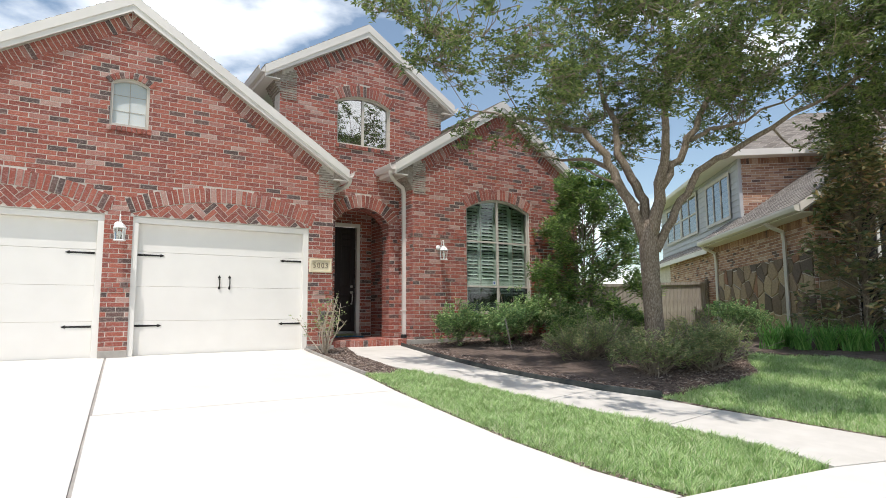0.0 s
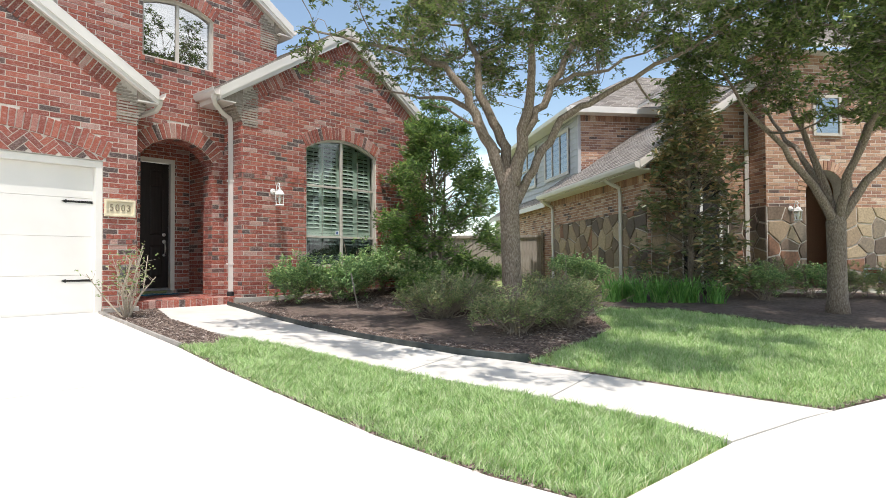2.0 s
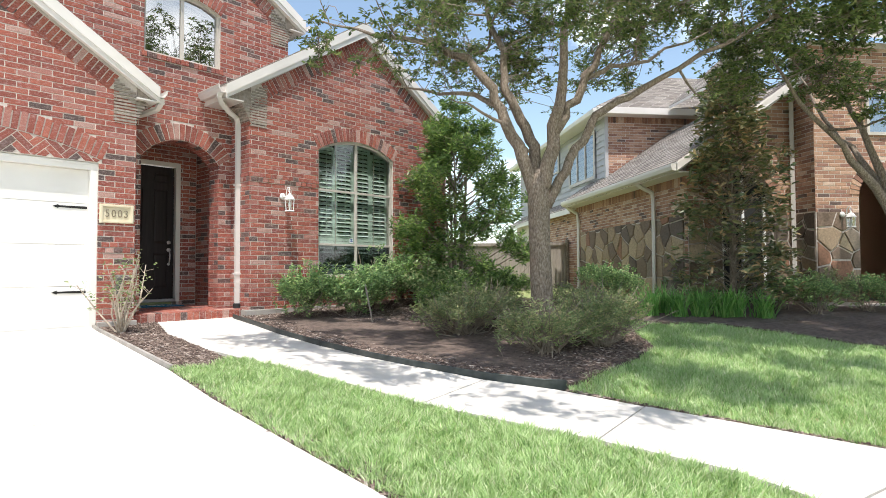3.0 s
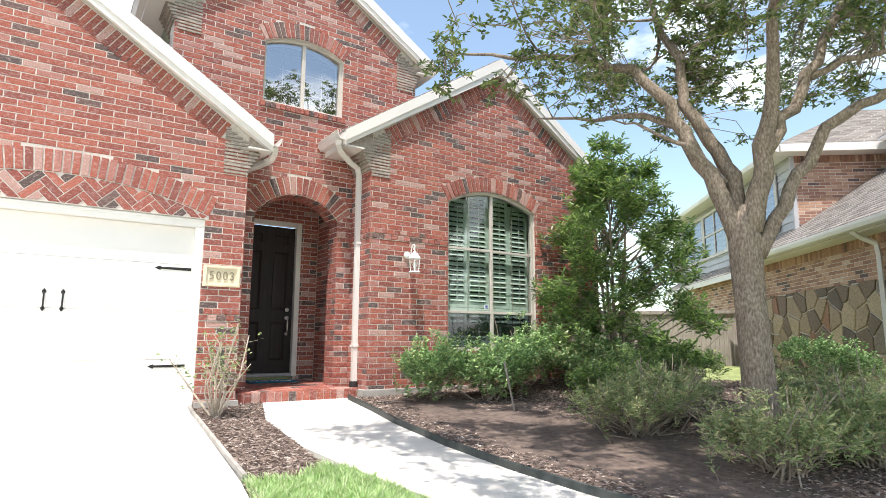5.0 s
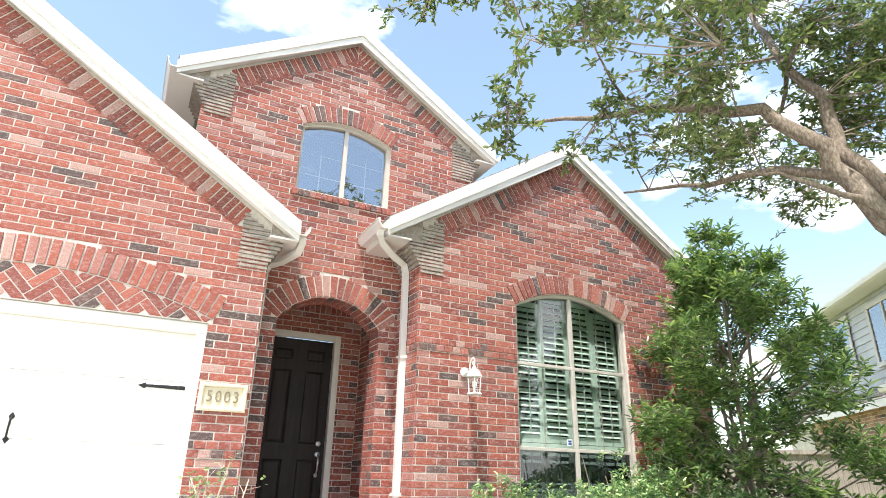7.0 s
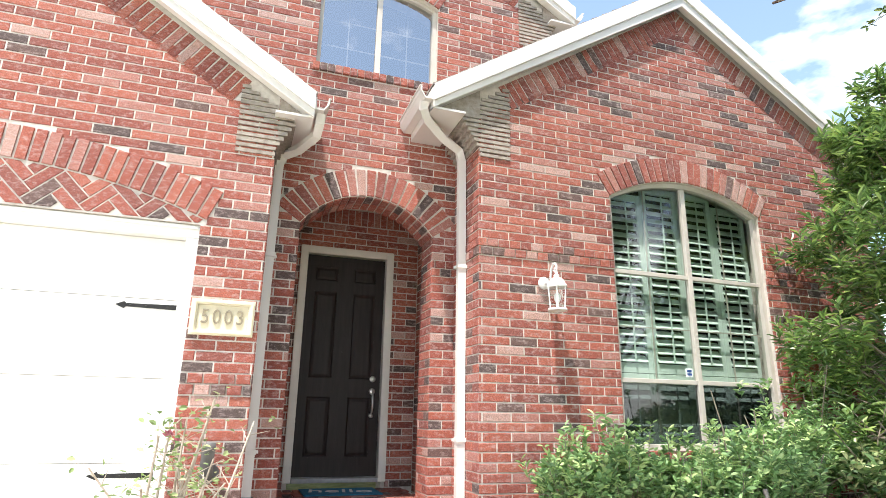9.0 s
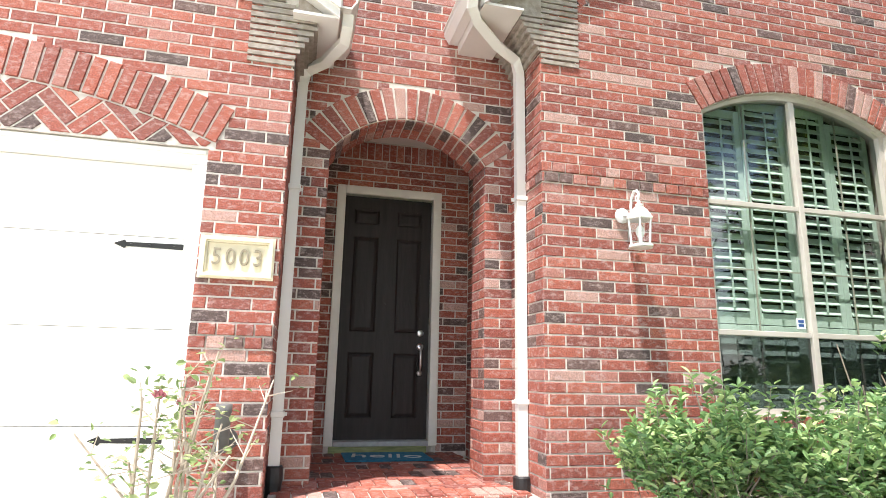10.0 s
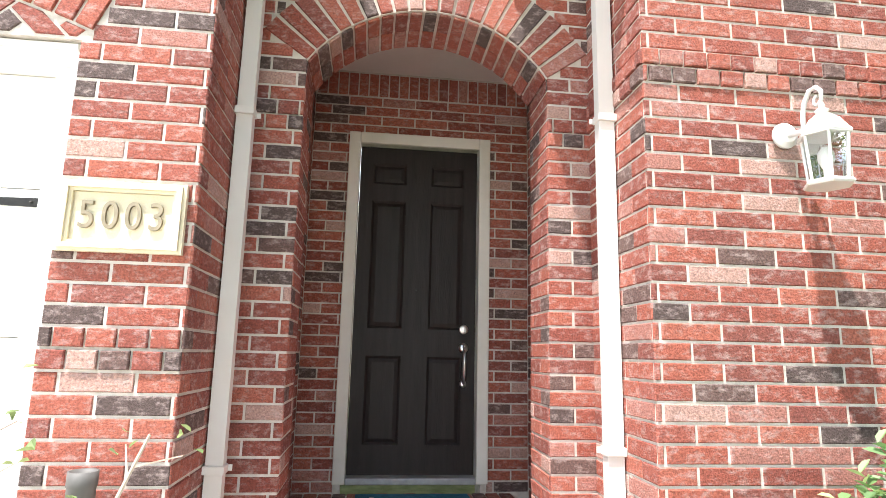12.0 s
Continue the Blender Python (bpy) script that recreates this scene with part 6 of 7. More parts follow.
def downpipe(path, clips, label, foot=True):
    ob = thing("downpipe", label, "downpipe", "downpipes of the house", at=path[-1])
    o = Vector(path[-1])
    b = bmesh.new()
    pts = [Vector(p) - o for p in path]
    # rectangular pipe with fluted front
    prof = [(-0.036, -0.028), (-0.024, -0.034), (-0.012, -0.028), (0.0, -0.034), (0.012, -0.028), (0.024, -0.034), (0.036, -0.028), (0.036, 0.028), (-0.036, 0.028)]
    rings = []
    for i, p in enumerate(pts):
        d = (pts[min(i + 1, len(pts) - 1)] - pts[max(i - 1, 0)]).normalized()
        sx = Vector((1, 0, 0)) - d * d.x
        sx = sx.normalized() if sx.length > 0.3 else Vector((0, 0, 1))
        sy = d.cross(sx)
        rings.append([b.verts.new(p + sx * a + sy * c) for a, c in prof])
    for r, q in zip(rings, rings[1:]):
        for k in range(len(prof)):
            b.faces.new((r[k], r[(k + 1) % len(prof)], q[(k + 1) % len(prof)], q[k]))
    part("pipe", b, M_TRIM, ob, "cream painted metal pipe")
    for z in clips:
        b = bmesh.new()
        x, y = path[-1][0] - o.x, path[-1][1] - o.y
        box(b, x - 0.044, x + 0.044, y - 0.042, y + 0.034, z - o.z, z - o.z + 0.035, 0.004)
        box(b, x - 0.06, x + 0.06, y + 0.030, y + 0.034, z - o.z + 0.005, z - o.z + 0.03)
        part("clip", b, M_TRIM, ob)
    if foot:
        b = bmesh.new()
        x, y = path[-1][0] - o.x, path[-1][1] - o.y
        lathe(b, [(0.055, -0.10), (0.058, -0.02), (0.062, 0.0), (0.062, 0.09), (0.05, 0.10)], (x, y, 0.0), 14)
        tube(b, [(x, y, -0.06), (x + 0.02, y - 0.05, -0.12), (x + 0.05, y - 0.16, -0.15)], 0.055, 10)
        part("drain_adapter", b, M_BLACKPIPE, ob, "black corrugated drain adapter")


zg = GZ + 0.06 - GSL * (4.22 - GA)
downpipe([(4.28, YG - 0.02, zg - 0.13), (4.28, YG + 0.0, zg - 0.2), (4.27, YG + 0.1, zg - 0.27), (4.15, YG + 0.30, zg - 0.33), (4.03, YE - 0.20, zg - 0.37), (4.005, YE - 0.17, zg - 0.46), (4.00, YE - 0.165, 3.0), (4.00, YE - 0.165, 1.05)], [3.0, 1.45], "cream metal downpipe in the corner beside the garage")
zr = RZ + 0.06 - RSL * (RA - 5.22)
downpipe([(5.16, YR - 0.02, zr - 0.13), (5.16, YR + 0.0, zr - 0.19), (5.22, YR + 0.07, zr - 0.25), (5.42, YR + 0.2, zr - 0.34), (5.60, YR + 0.28, zr - 0.40), (5.635, YR + 0.30, zr - 0.50), (5.64, YR + 0.30, 3.0), (5.64, YR + 0.30, 0.98)], [3.02, 1.55], "cream metal downpipe beside the entry")

# cylinder spotlight on the pier, pointing up
spot = thing("wall_spotlight", "grey metal cylinder spotlight on the brick pier", "spotlight", at=(3.74, YG - 0.008, 1.36))
bm = bmesh.new()
turned(bm, [(0.062, 0.0), (0.062, 0.012), (0.05, 0.03), (0.03, 0.036), (0.0, 0.037)], 0.0, 0.0, 0.0)
part("mount", bm, M_GREY, spot, "round grey mounting cover", True)
bm = bmesh.new()
tube(bm, [(0, -0.03, 0.0), (-0.01, -0.07, 0.0)], 0.018, 8)
part("knuckle", bm, M_GREY, spot)
bm = bmesh.new()
lathe(bm, [(0.030, -0.06), (0.042, -0.05), (0.042, 0.15), (0.045, 0.155), (0.045, 0.20), (0.040, 0.20), (0.038, 0.15)], (-0.02, -0.10, 0), 18)
part("barrel", bm, M_GREY, spot, "grey metal barrel", True)


# ---- fence between the houses ----
N0 = Vector((12.96, 5.48, 0.0))
NA = radians(40)
NU, NV = Vector((math.cos(NA), -math.sin(NA), 0)), Vector((math.sin(NA), math.cos(NA), 0))


def nb(u, v, z):
    return N0 + NU * u + NV * v + Vector((0, 0, z))


fence = thing("wooden_fence", "weathered grey picket fence between the houses", "fence", at=(11.0, 11.2, ground_z(11, 11)))
fa, fb = Vector((10.45, 13.6, 0)), nb(-0.05, 7.25, 0)
o = Vector((11.0, 11.2, ground_z(11, 11)))
nP = 54
dirf = (fb - fa).normalized()
turn_f = Matrix.Rotation(math.atan2(dirf.y, dirf.x), 4, "Z")
pick = None
for k in range(nP):
    p = fa + (fb - fa) * (k / nP)
    if pick is None:
        b = bmesh.new()
        w = (fb - fa).length / nP - 0.008
        prism(b, [(0, 0, 0), (w, 0, 0), (w, 0, 1.72), (w - 0.02, 0, 1.76), (0.02, 0, 1.76), (0, 0, 1.72)], (0, 0.018, 0))
        pick = mesh_of("picket", b, M_WOOD)
    ob = new("picket", pick)
    ob.parent = fence
    ob.matrix_local = Matrix.Translation(p - o + Vector((0, 0, 0.50 + 0.20 * k / nP + random.uniform(-0.012, 0.012)))) @ turn_f
bm = bmesh.new()
e1, e2 = fa - o + Vector((0, 0, 2.20)), fb - o + Vector((0, 0, 2.40))
prism(bm, [e1 + Vector((0, -0.05, 0)), e2 + Vector((0, -0.05, 0)), e2 + Vector((0, -0.05, 0.09)), e1 + Vector((0, -0.05, 0.09))], (0, 0.045, 0))
part("top_rail", bm, M_WOOD, fence)
bm = bmesh.new()
box(bm, -0.06, 0.06, -0.10, 0.02, 0.6, 2.56, 0.006)
post = part("end_post", bm, M_BARK, fence, "dark end post")
post.matrix_local = Matrix.Translation(fb - o) @ turn_f

# ---- neighbouring house ----
house = thing("neighbour_house", "tan brick and flagstone two-storey neighbouring house", "house", at=tuple(nb(0, 0, 0.9)))
HO = nb(0, 0, 0.9)


def hpart(name, polys, mat, depth, label=""):
    """Flat outlines of the house, each thickened by a vector."""
    b = bmesh.new()
    for pts, d in polys:
        prism(b, [p - HO for p in pts], d)
    return part(name, b, mat, house, label)


def hbricks(wall, to3, z0, z1, spans, mats=(M_NBRICK, M_NBRICK)):
    k = Bricks(wall, lambda u, z, d: tuple(Vector(to3(u, z, d)) - HO), None, mats)
    k.courses(z0, z1, spans)
    tagged(raw("bricks", k.verts, k.faces, mats[0], wall), kind="stuff")
    return k


def stones(parent, to3, u0, u1, z0, z1, seed, size=0.33):
    """Irregular flagstones: cells round scattered centres, shrunk for the joints."""
    rng = random.Random(seed)
    cs = []
    for i in range(int((u1 - u0) / size) + 1):
        for j in range(int((z1 - z0) / size) + 1):
            cs.append(Vector((u0 + (i + 0.5 + rng.uniform(-0.42, 0.42)) * size, z0 + (j + 0.5 + rng.uniform(-0.42, 0.42)) * size)))
    for n, c in enumerate(cs):
        poly = [Vector((u0, z0)), Vector((u1, z0)), Vector((u1, z1)), Vector((u0, z1))]
        for d in cs:
            if d is c or (d - c).length > size * 3:
                continue
            mid, nrm = (c + d) / 2, (d - c).normalized()
            res = []
            for a, b in zip(poly, poly[1:] + poly[:1]):
                sa, sb = (a - mid).dot(nrm) + 0.017, (b - mid).dot(nrm) + 0.017
                if sa <= 0:
                    res.append(a)
                if sa * sb < 0:
                    res.append(a + (b - a) * (sa / (sa - sb)))
            poly = res
            if len(poly) < 3:
                break
        if len(poly) < 3:
            continue
        m = sum(poly, Vector((0, 0))) / len(poly)
        b = bmesh.new()
        pr = rng.uniform(0.02, 0.035)
        r0 = [b.verts.new(Vector(to3(p.x, p.y, 0.005)) - HO) for p in poly]
        r1 = [b.verts.new(Vector(to3(p.x, p.y, -pr + 0.008)) - HO) for p in poly]
        r2 = [b.verts.new(Vector(to3(*(p + (m - p) * 0.07), -pr)) - HO) for p in poly]
        q = len(poly)
        for a_, b_ in ((r0, r1), (r1, r2)):
            for i in range(q):
                b.faces.new((a_[i], a_[(i + 1) % q], b_[(i + 1) % q], b_[i]))
        b.faces.new(r2)
        part("stone", b, M_STONE_ONE, parent)


M_STONE_ONE = varied("flagstone_single", [(0, (0.17, 0.12, 0.085)), (0.25, (0.30, 0.22, 0.145)), (0.45, (0.12, 0.09, 0.07)), (0.62, (0.38, 0.29, 0.19)), (0.8, (0.22, 0.175, 0.13)), (0.9, (0.25, 0.13, 0.08))], "object", grain_scale=25, grain=0.35)

# side wall of the low wing (faces our garden), the stone field below, brick above
ws = hpart("side_wall", [([nb(0, 0, 0.8), nb(0, 14, 0.8), nb(0, 14, 3.60), nb(0, 0, 3.60)], NU * 0.2)], M_MORTAR, 0)
to_side = lambda u, z, d: tuple(nb(d, u, z))
hbricks(ws, to_side, 0.9, 3.50, lambda z: [(0, 12)] if z > 2.76 else [(0, 0.12), (6.10, 12)])
hb = Bricks(ws, lambda u, z, d: tuple(Vector(to_side(u, z, d)) - HO), None, (M_NBRICK, M_NBRICK))
for k in range(80):
    hb.quad([(k * 0.08 + 0.006, 3.34), (k * 0.08 + 0.074, 3.34), (k * 0.08 + 0.074, 3.54), (k * 0.08 + 0.006, 3.54)], 0.022)
tagged(raw("soldier_course", hb.verts, hb.faces, M_NBRICK, ws), kind="stuff")
stones(ws, to_side, 0.14, 6.06, 0.95, 2.74, 91, 0.43)
# front wall with an arched window recess
ARCH = (0.76, 1.86, 0.9, 3.08, 3.60)
b = bmesh.new()
to_fr = lambda u, z, d: tuple(nb(u, d, z))
plate(b, [(0.02, 0.8), (2.6, 0.8), (2.6, 6.2), (2.4, 5.7), (0.02, 3.95)], [arch_loop(*ARCH)], lambda u, z, d: tuple(Vector(to_fr(u, z, d)) - HO), 0.2)
wf = part("front_wall", b, M_MORTAR, house)
hb = Bricks(wf, lambda u, z, d: tuple(Vector(to_fr(u, z, d)) - HO), None, (M_NBRICK, M_NBRICK))
hb.courses(0.9, 5.6, lambda z: cut_arch([(max(0.0, (z - 3.95) / 0.735 + 0.05), 2.4)], z, *ARCH, 0.22) if z > 2.76 else [])
cx, cz, r = segment_arch(ARCH[0], ARCH[1], ARCH[3], ARCH[4])
a = math.degrees(math.asin(0.55 / r))
hb.arch(cx, cz, r, r + 0.21, 90 - a, 90 + a, 17, 0.02)
tagged(raw("bricks", hb.verts, hb.faces, M_NBRICK, wf), kind="stuff")
stones(wf, to_fr, 0.02, 0.73, 0.95, 2.74, 92, 0.36)
stones(wf, to_fr, 1.89, 2.36, 0.95, 2.74, 93, 0.34)
# near-black sheet: the shade behind the glazing bars is painted, no room follows
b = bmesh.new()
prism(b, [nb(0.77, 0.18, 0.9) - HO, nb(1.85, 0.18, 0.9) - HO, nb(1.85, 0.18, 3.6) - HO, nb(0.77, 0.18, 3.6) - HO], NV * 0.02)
wn = part("window", b, M_ROOM_SHADE, house, "arched window backed by a near-black sheet painted as inside shade")
for ua, ub, za, zb in ((0.80, 0.86, 1.0, 3.12), (1.76, 1.82, 1.0, 3.12), (0.865, 1.275, 1.98, 2.05), (1.28, 1.34, 1.0, 3.5), (1.345, 1.755, 1.98, 2.05), (0.865, 1.275, 2.55, 2.575), (1.345, 1.755, 2.55, 2.575)):
    b = bmesh.new()
    prism(b, [nb(ua, 0.14, za) - HO, nb(ub, 0.14, za) - HO, nb(ub, 0.14, zb) - HO, nb(ua, 0.14, zb) - HO], NV * 0.035)
    part("glazing_bar", b, M_WHITE, wn)
# porch bay that stands forward, with its open arch
BV, BU = -0.60, 2.36
PA = (3.31, 4.27, 0.9, 3.05, 3.55)
to_bay = lambda u, z, d: tuple(nb(u, BV + d, z))
b = bmesh.new()
plate(b, [(BU, 0.8), (7.6, 0.8), (7.6, 6.2), (BU, 6.2)], [arch_loop(*PA)], lambda u, z, d: tuple(Vector(to_bay(u, z, d)) - HO), 0.3)
wb = part("porch_wall", b, M_MORTAR, house)
hb = Bricks(wb, lambda u, z, d: tuple(Vector(to_bay(u, z, d)) - HO), None, (M_NBRICK, M_NBRICK))
hb.courses(0.9, 6.1, lambda z: cut_arch([(BU, 7.6)], z, *PA, 0.22) if z > 2.76 else [], headers=[(2.77, 2.84)])
cx, cz, r = segment_arch(PA[0], PA[1], PA[3], PA[4])
a = math.degrees(math.asin(min(1, 0.48 / r)))
hb.arch(cx, cz, r, r + 0.21, 90 - a, 90 + a, 19, 0.02)
tagged(raw("bricks", hb.verts, hb.faces, M_NBRICK, wb), kind="stuff")
stones(wb, to_bay, BU + 0.02, 3.29, 0.95, 2.74, 94, 0.36)
stones(wb, to_bay, 4.29, 6.6, 0.95, 2.74, 95, 0.36)
# return of the bay
b = bmesh.new()
prism(b, [nb(BU + 0.003, BV + 0.302, 0.8) - HO, nb(BU + 0.003, -0.002, 0.8) - HO, nb(BU + 0.003, -0.002, 6.2) - HO, nb(BU + 0.003, BV + 0.302, 6.2) - HO], NU * 0.2)
wa = part("bay_side_wall", b, M_MORTAR, house)
to_ret = lambda u, z, d: tuple(nb(BU + d, u, z))
hbricks(wa, to_ret, 2.76, 6.1, lambda z: [(BV, -0.01)])
stones(wa, to_ret, BV + 0.01, -0.02, 0.95, 2.74, 96, 0.30)
hpart("porch_inner_wall", [([nb(BU + 0.3, 0.9, 0.8), nb(7.6, 0.9, 0.8), nb(7.6, 0.9, 4.2), nb(BU + 0.3, 0.9, 4.2)], NV * 0.1), ([nb(BU + 0.3, BV + 0.31, 3.9), nb(7.6, BV + 0.31, 3.9), nb(7.6, 0.88, 3.9), nb(BU + 0.3, 0.88, 3.9)], Vector((0, 0, 0.05)))], M_NBRICK, 0)
# rear two-storey block: siding to the side, brick to the front
BK = 4.80
hpart("upper_front_wall", [([nb(0.32, BK, 3.6), nb(8, BK, 3.6), nb(8, BK, 6.05), nb(0.32, BK, 6.05)], NV * 0.15)], M_MORTAR, 0)
uw = bpy.data.objects["upper_front_wall"]
hbricks(uw, lambda u, z, d: tuple(nb(u, BK + d, z)), 3.9, 5.82, lambda z: [(0.36, 6)])
hb = Bricks(uw, lambda u, z, d: tuple(nb(u, BK + d, z) - HO), None, (M_NBRICK, M_NBRICK))
for k in range(62):
    hb.quad([(0.36 + k * 0.08 + 0.006, 5.82), (0.36 + k * 0.08 + 0.074, 5.82), (0.36 + k * 0.08 + 0.074, 6.02), (0.36 + k * 0.08 + 0.006, 6.02)], 0.022)
tagged(raw("soldier_course", hb.verts, hb.faces, M_NBRICK, uw), kind="stuff")
for k in range(14):
    z = 3.55 + 0.18 * k
    b = bmesh.new()
    prism(b, [nb(0.3, BK - 0.02, z) - HO, nb(0.28, BK - 0.02, z) - HO, nb(0.305, BK - 0.02, z + 0.185) - HO, nb(0.32, BK - 0.02, z + 0.185) - HO], NV * 9.6)
    part("siding_board", b, M_SIDING, house)
b = bmesh.new()
prism(b, [nb(0.265, BK - 0.03, 3.55) - HO, nb(0.355, BK - 0.03, 3.55) - HO, nb(0.355, BK - 0.03, 6.05) - HO, nb(0.265, BK - 0.03, 6.05) - HO], NV * 0.09)
part("corner_board", b, M_SIDING, house)
for v0, v1, z0, z1, lights in ((5.60, 7.75, 4.42, 5.68, 3), (8.95, 10.9, 4.42, 5.75, 2), (11.1, 13.2, 4.42, 5.75, 2)):
    b = bmesh.new()
    prism(b, [nb(0.26, v0, z0) - HO, nb(0.26, v1, z0) - HO, nb(0.26, v1, z1) - HO, nb(0.26, v0, z1) - HO], NU * 0.03)
    wn = part("window", b, M_GLASS_UP, house, "grey glass sash window")
    bars = [(v0 - 0.09, v0 + 0.03, z0, z1), (v1 - 0.03, v1 + 0.09, z0, z1), (v0 - 0.09, v1 + 0.09, z0 - 0.10, z0), (v0 - 0.09, v1 + 0.09, z1, z1 + 0.10)]
    bars += [(v0 + (v1 - v0) * k / lights - 0.03, v0 + (v1 - v0) * k / lights + 0.03, z0, z1) for k in range(1, lights)]
    if lights == 2:
        bars += [(v0 + 0.04, (v0 + v1) / 2 - 0.04, (z0 + z1) / 2 - 0.03, (z0 + z1) / 2 + 0.03), ((v0 + v1) / 2 + 0.04, v1 - 0.04, (z0 + z1) / 2 - 0.03, (z0 + z1) / 2 + 0.03)]
    for a0, a1, c0, c1 in bars:
        b = bmesh.new()
        prism(b, [nb(0.235, a0, c0) - HO, nb(0.235, a1, c0) - HO, nb(0.235, a1, c1) - HO, nb(0.235, a0, c1) - HO], NU * 0.024)
        part("window_frame", b, M_VINYL, wn)


def nb_roof(name, quads, label):
    b = bmesh.new()
    for q in quads:
        prism(b, [p - HO for p in q], Vector((0, 0, -0.07)))
    rf = part(name, b, M_TRIM, house, label)
    vs, fs = [], []
    for q in quads:
        a, bb, c, d = q          # eave from a to b, top from d to c
        n = max(4, int((d - a).length / 0.14))
        for k in range(n):
            l0, l1 = a.lerp(d, k / n), bb.lerp(c, k / n)
            h0, h1 = a.lerp(d, (k + 1) / n), bb.lerp(c, (k + 1) / n)
            w = max(1, int((l1 - l0).length / 0.3))
            off = random.uniform(0, 0.5)
            for m in range(w):
                t0, t1 = m / w, (m + 0.97) / w
                i = len(vs)
                up = Vector((0, 0, 0.02))
                vs += [tuple(l0.lerp(l1, t0) + up - HO), tuple(l0.lerp(l1, t1) + up - HO), tuple(h0.lerp(h1, t1) + up * 0.3 - HO), tuple(h0.lerp(h1, t0) + up * 0.3 - HO), tuple(l0.lerp(l1, t0) - HO), tuple(l0.lerp(l1, t1) - HO)]
                fs += [(i, i + 1, i + 2, i + 3), (i, i + 4, i + 5, i + 1)]
    tagged(raw("shingles", vs, fs, M_SHINGLE, rf), kind="stuff")


nb_roof("low_roof", [[nb(-0.45, 6.25, 3.72), nb(-0.45, -0.42, 3.72), nb(2.4, -0.42, 5.66), nb(2.4, 6.25, 5.66)], [nb(-0.30, 14, 3.50), nb(-0.30, 6.25, 3.50), nb(0.35, 6.25, 3.92), nb(0.35, 14, 3.92)]], "brown-grey shingled lower roof")
nb_roof("main_roof", [[nb(-0.12, 14.4, 6.17), nb(-0.12, 4.38, 6.17), nb(3.6, 8.0, 8.3), nb(3.6, 14.4, 8.3)], [nb(-0.12, 4.38, 6.17), nb(8.5, 4.38, 6.17), nb(6.5, 8.0, 8.3), nb(3.6, 8.0, 8.3)],
                       [nb(1.96, -1.0, 6.2), nb(8.0, -1.0, 6.2), nb(7.0, 2, 8.0), nb(4.0, 2, 8.0)], [nb(1.96, 4.3, 6.2), nb(1.96, -1.0, 6.2), nb(4.0, 2, 8.0), nb(4.0, 4.3, 8.0)]], "brown-grey shingled hip roof")
for piece in [([nb(-0.45, -0.42, 3.55), nb(-0.45, 6.25, 3.55), nb(-0.45, 6.25, 3.69), nb(-0.45, -0.42, 3.69)], NU * 0.03), ([nb(-0.42, -0.39, 3.52), nb(-0.42, 6.25, 3.52), nb(0.02, 6.25, 3.52), nb(0.02, -0.39, 3.52)], Vector((0, 0, 0.025))),
                 ([nb(-0.45, -0.45, 3.55), nb(2.4, -0.45, 5.49), nb(2.4, -0.45, 5.64), nb(-0.45, -0.45, 3.70)], NV * 0.03), ([nb(-0.42, -0.42, 3.53), nb(2.4, -0.42, 5.45), nb(2.4, -0.02, 5.45), nb(-0.42, -0.02, 3.53)], Vector((0, 0, 0.02))),
                 ([nb(-0.30, 6.27, 3.34), nb(-0.30, 14, 3.34), nb(-0.30, 14, 3.48), nb(-0.30, 6.27, 3.48)], NU * 0.03),
                 ([nb(-0.12, 4.36, 5.98), nb(-0.12, 14.4, 5.98), nb(-0.12, 14.4, 6.14), nb(-0.12, 4.36, 6.14)], NU * 0.03), ([nb(-0.12, 4.36, 5.98), nb(8.5, 4.36, 5.98), nb(8.5, 4.36, 6.14), nb(-0.12, 4.36, 6.14)], NV * 0.03),
                 ([nb(-0.09, 4.39, 5.99), nb(8.5, 4.39, 5.99), nb(8.5, BK - 0.02, 5.99), nb(-0.09, BK - 0.02, 5.99)], Vector((0, 0, 0.02))), ([nb(-0.09, BK, 5.99), nb(0.27, BK, 5.99), nb(0.27, 14.3, 5.99), nb(-0.09, 14.3, 5.99)], Vector((0, 0, 0.02)))]:
    hpart("fascia", [piece], M_TRIM, 0, "cream fascia and soffit")
for pts in ([(-0.50, 1.3, 3.58), (-0.36, 1.3, 3.46), (-0.10, 1.3, 3.34), (-0.07, 1.3, 3.15), (-0.07, 1.3, 1.0)], [(-0.50, 6.12, 3.58), (-0.36, 6.12, 3.46), (-0.10, 6.12, 3.32), (-0.07, 6.12, 3.1), (-0.07, 6.12, 1.0)], [(BU - 0.07, -0.08, 6.1), (BU - 0.07, -0.08, 3.0), (BU - 0.07, -0.08, 1.0)]):
    b = bmesh.new()
    tube(b, [nb(*p) - HO for p in pts], 0.05, 4)
    part("downpipe", b, M_TRIM, house)
for u, v0, v1, z in ((-0.46, -0.44, 6.27, 3.56), (-0.13, 4.36, 14.4, 5.99)):
    b = bmesh.new()
    prism(b, [nb(u - 0.09, v0, z) - HO, nb(u - 0.005, v0, z - 0.02) - HO, nb(u - 0.005, v0, z + 0.12) - HO, nb(u - 0.115, v0, z + 0.12) - HO, nb(u - 0.115, v0, z + 0.07) - HO], NV * (v1 - v0))
    part("gutter", b, M_TRIM, house)
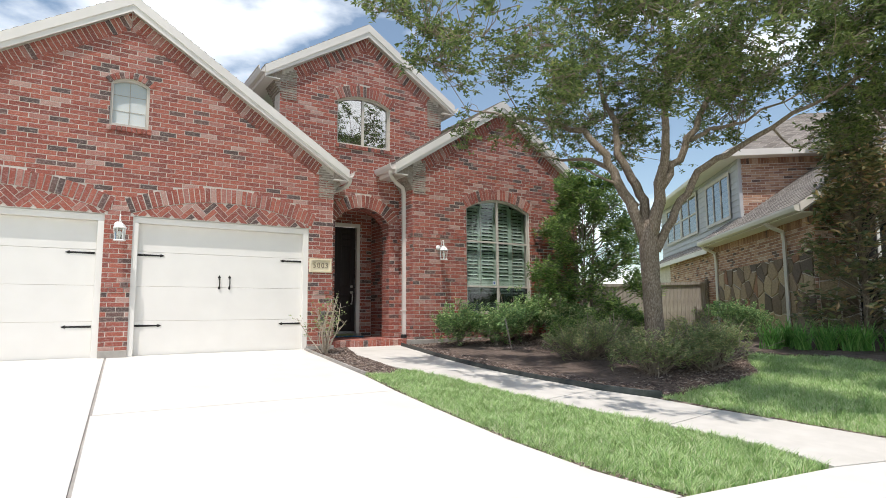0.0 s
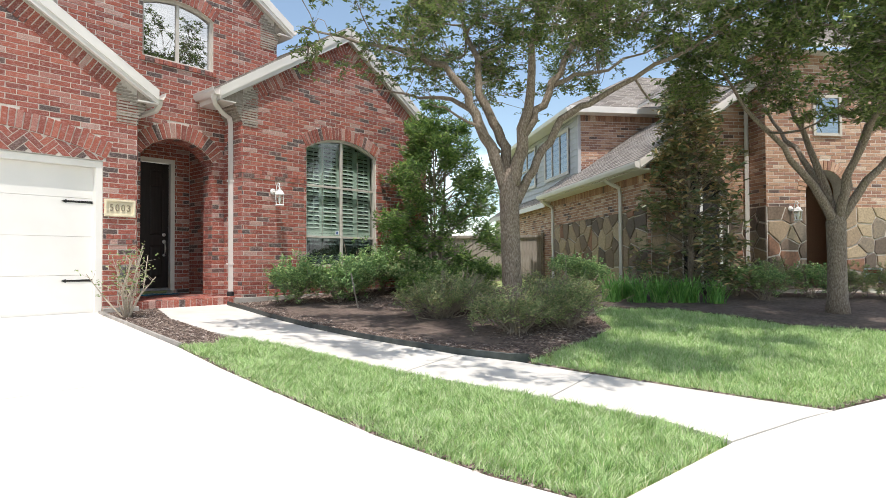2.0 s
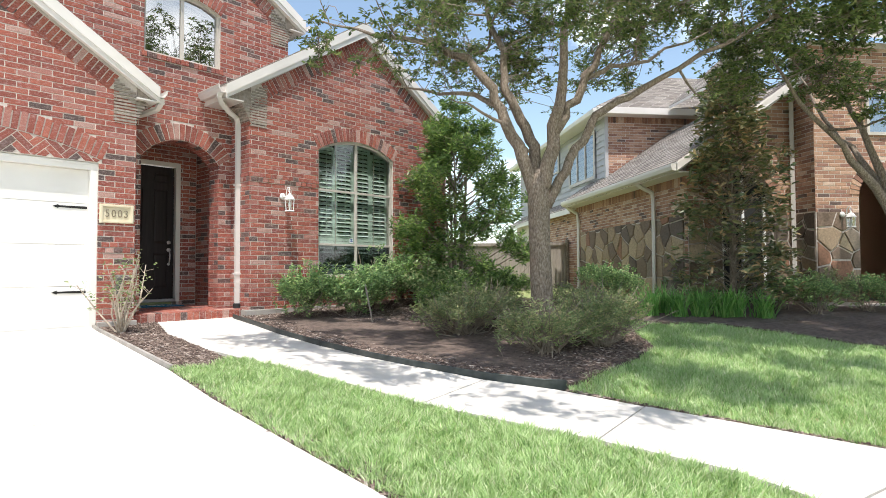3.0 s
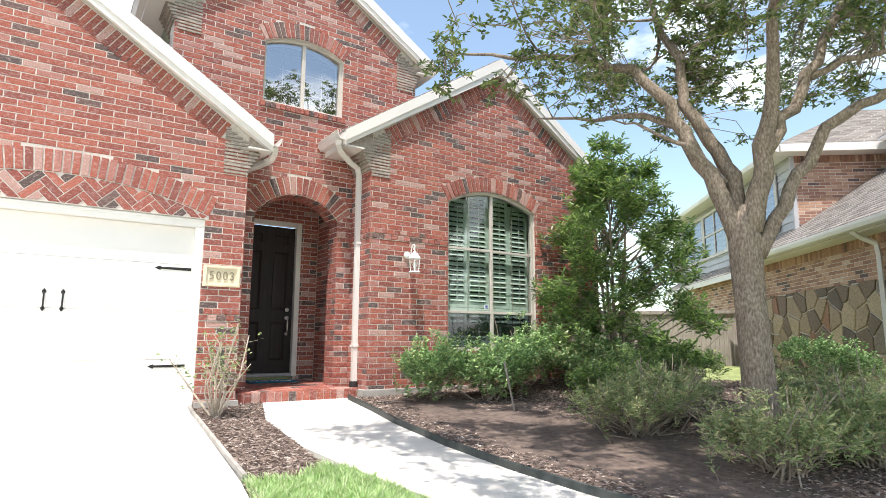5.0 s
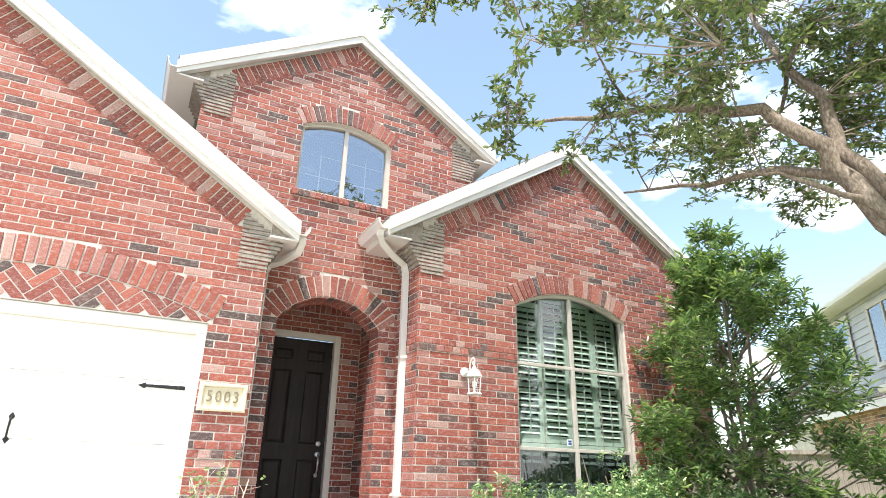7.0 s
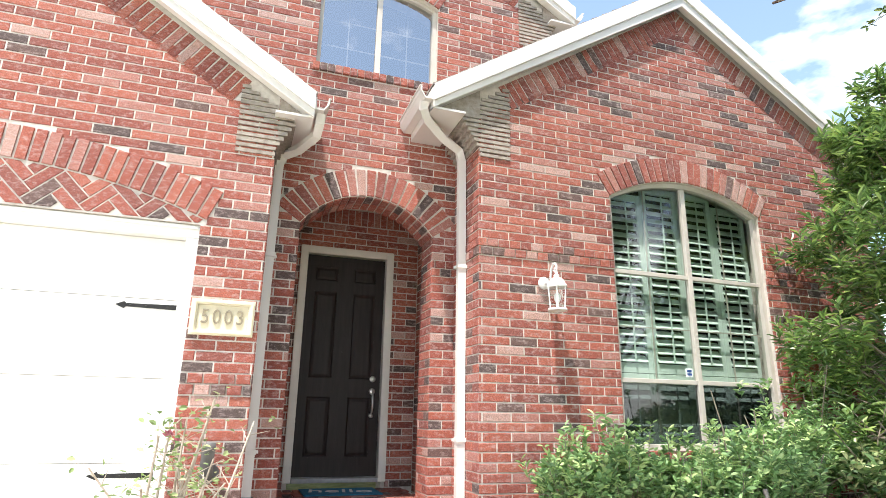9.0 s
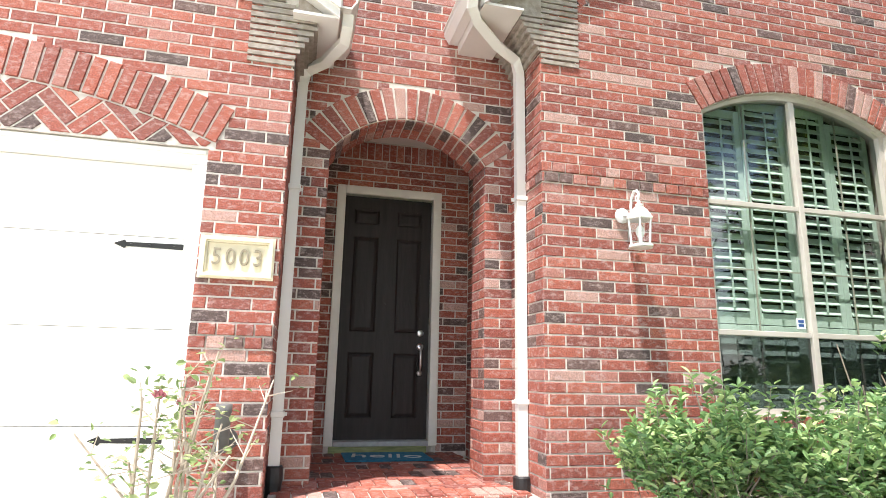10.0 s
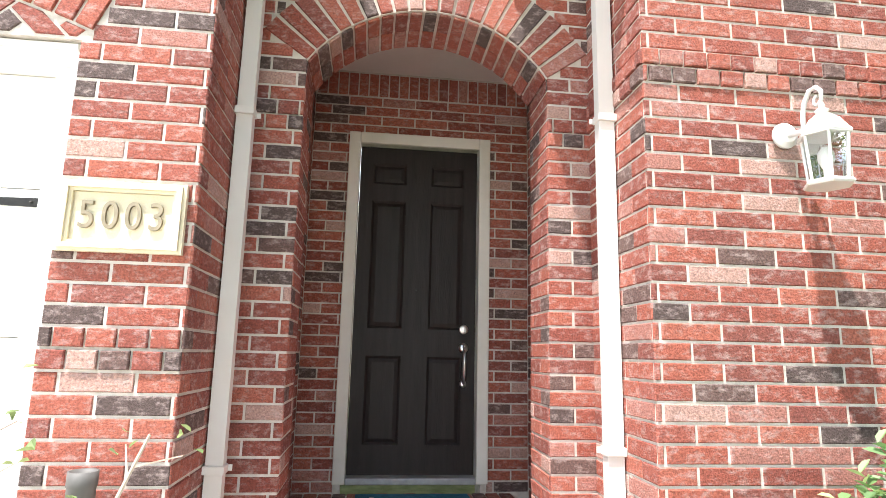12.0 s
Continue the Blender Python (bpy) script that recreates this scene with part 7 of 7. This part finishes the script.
hpart("closing_wall", [([nb(0.3, 14.2, 0.8), nb(9, 14.2, 0.8), nb(9, 14.2, 6.0), nb(0.3, 14.2, 6.0)], NV * 0.1), ([nb(7.6, -0.5, 0.8), nb(7.6, 14.2, 0.8), nb(7.6, 14.2, 6.0), nb(7.6, -0.5, 6.0)], NU * 0.1)], M_MORTAR, 0)
copy_thing(bpy.data.objects["wall_lantern"], Matrix.Translation(nb(2.92, BV - 0.03, 2.42)) @ Matrix.Rotation(-NA, 4, "Z"))

b = bmesh.new()
prism(b, [nb(3.55, BV - 0.025, 4.35) - HO, nb(4.15, BV - 0.025, 4.35) - HO, nb(4.15, BV - 0.025, 5.15) - HO, nb(3.55, BV - 0.025, 5.15) - HO], NV * 0.02)
wn = part("window", b, M_GLASS_UP, house, "small upper window")
for ua, ub, za, zb in ((3.50, 3.56, 4.3, 5.2), (4.14, 4.20, 4.3, 5.2), (3.565, 4.135, 4.3, 4.36), (3.565, 4.135, 5.14, 5.2)):
    b = bmesh.new()
    prism(b, [nb(ua, BV - 0.05, za) - HO, nb(ub, BV - 0.05, za) - HO, nb(ub, BV - 0.05, zb) - HO, nb(ua, BV - 0.05, zb) - HO], NV * 0.04)
    part("window_frame", b, M_VINYL, wn)

# small yard sign by the neighbouring porch
zs = ground_z(15.3, 1.75)
sign = thing("yard_sign", "small white yard sign with red and blue bars", "sign", at=(15.3, 1.75, zs))
b = bmesh.new()
box(b, -0.01, 0.01, -0.16, 0.16, 0.32, 0.62, 0.003)
part("board", b, M_STICKER, sign)
b = bmesh.new()
box(b, -0.014, -0.0105, -0.14, 0.14, 0.52, 0.58)
part("red_bar", b, M_RED, sign)
for z in (0.37, 0.43):
    b = bmesh.new()
    box(b, -0.014, -0.0105, -0.13, 0.13, z, z + 0.03)
    part("blue_bar", b, M_STICKERB, sign)
for y in (-0.1, 0.1):
    b = bmesh.new()
    tube(b, [(0, y, -0.05), (0, y, 0.32)], 0.005, 6)
    part("wire_leg", b, M_GREY, sign)
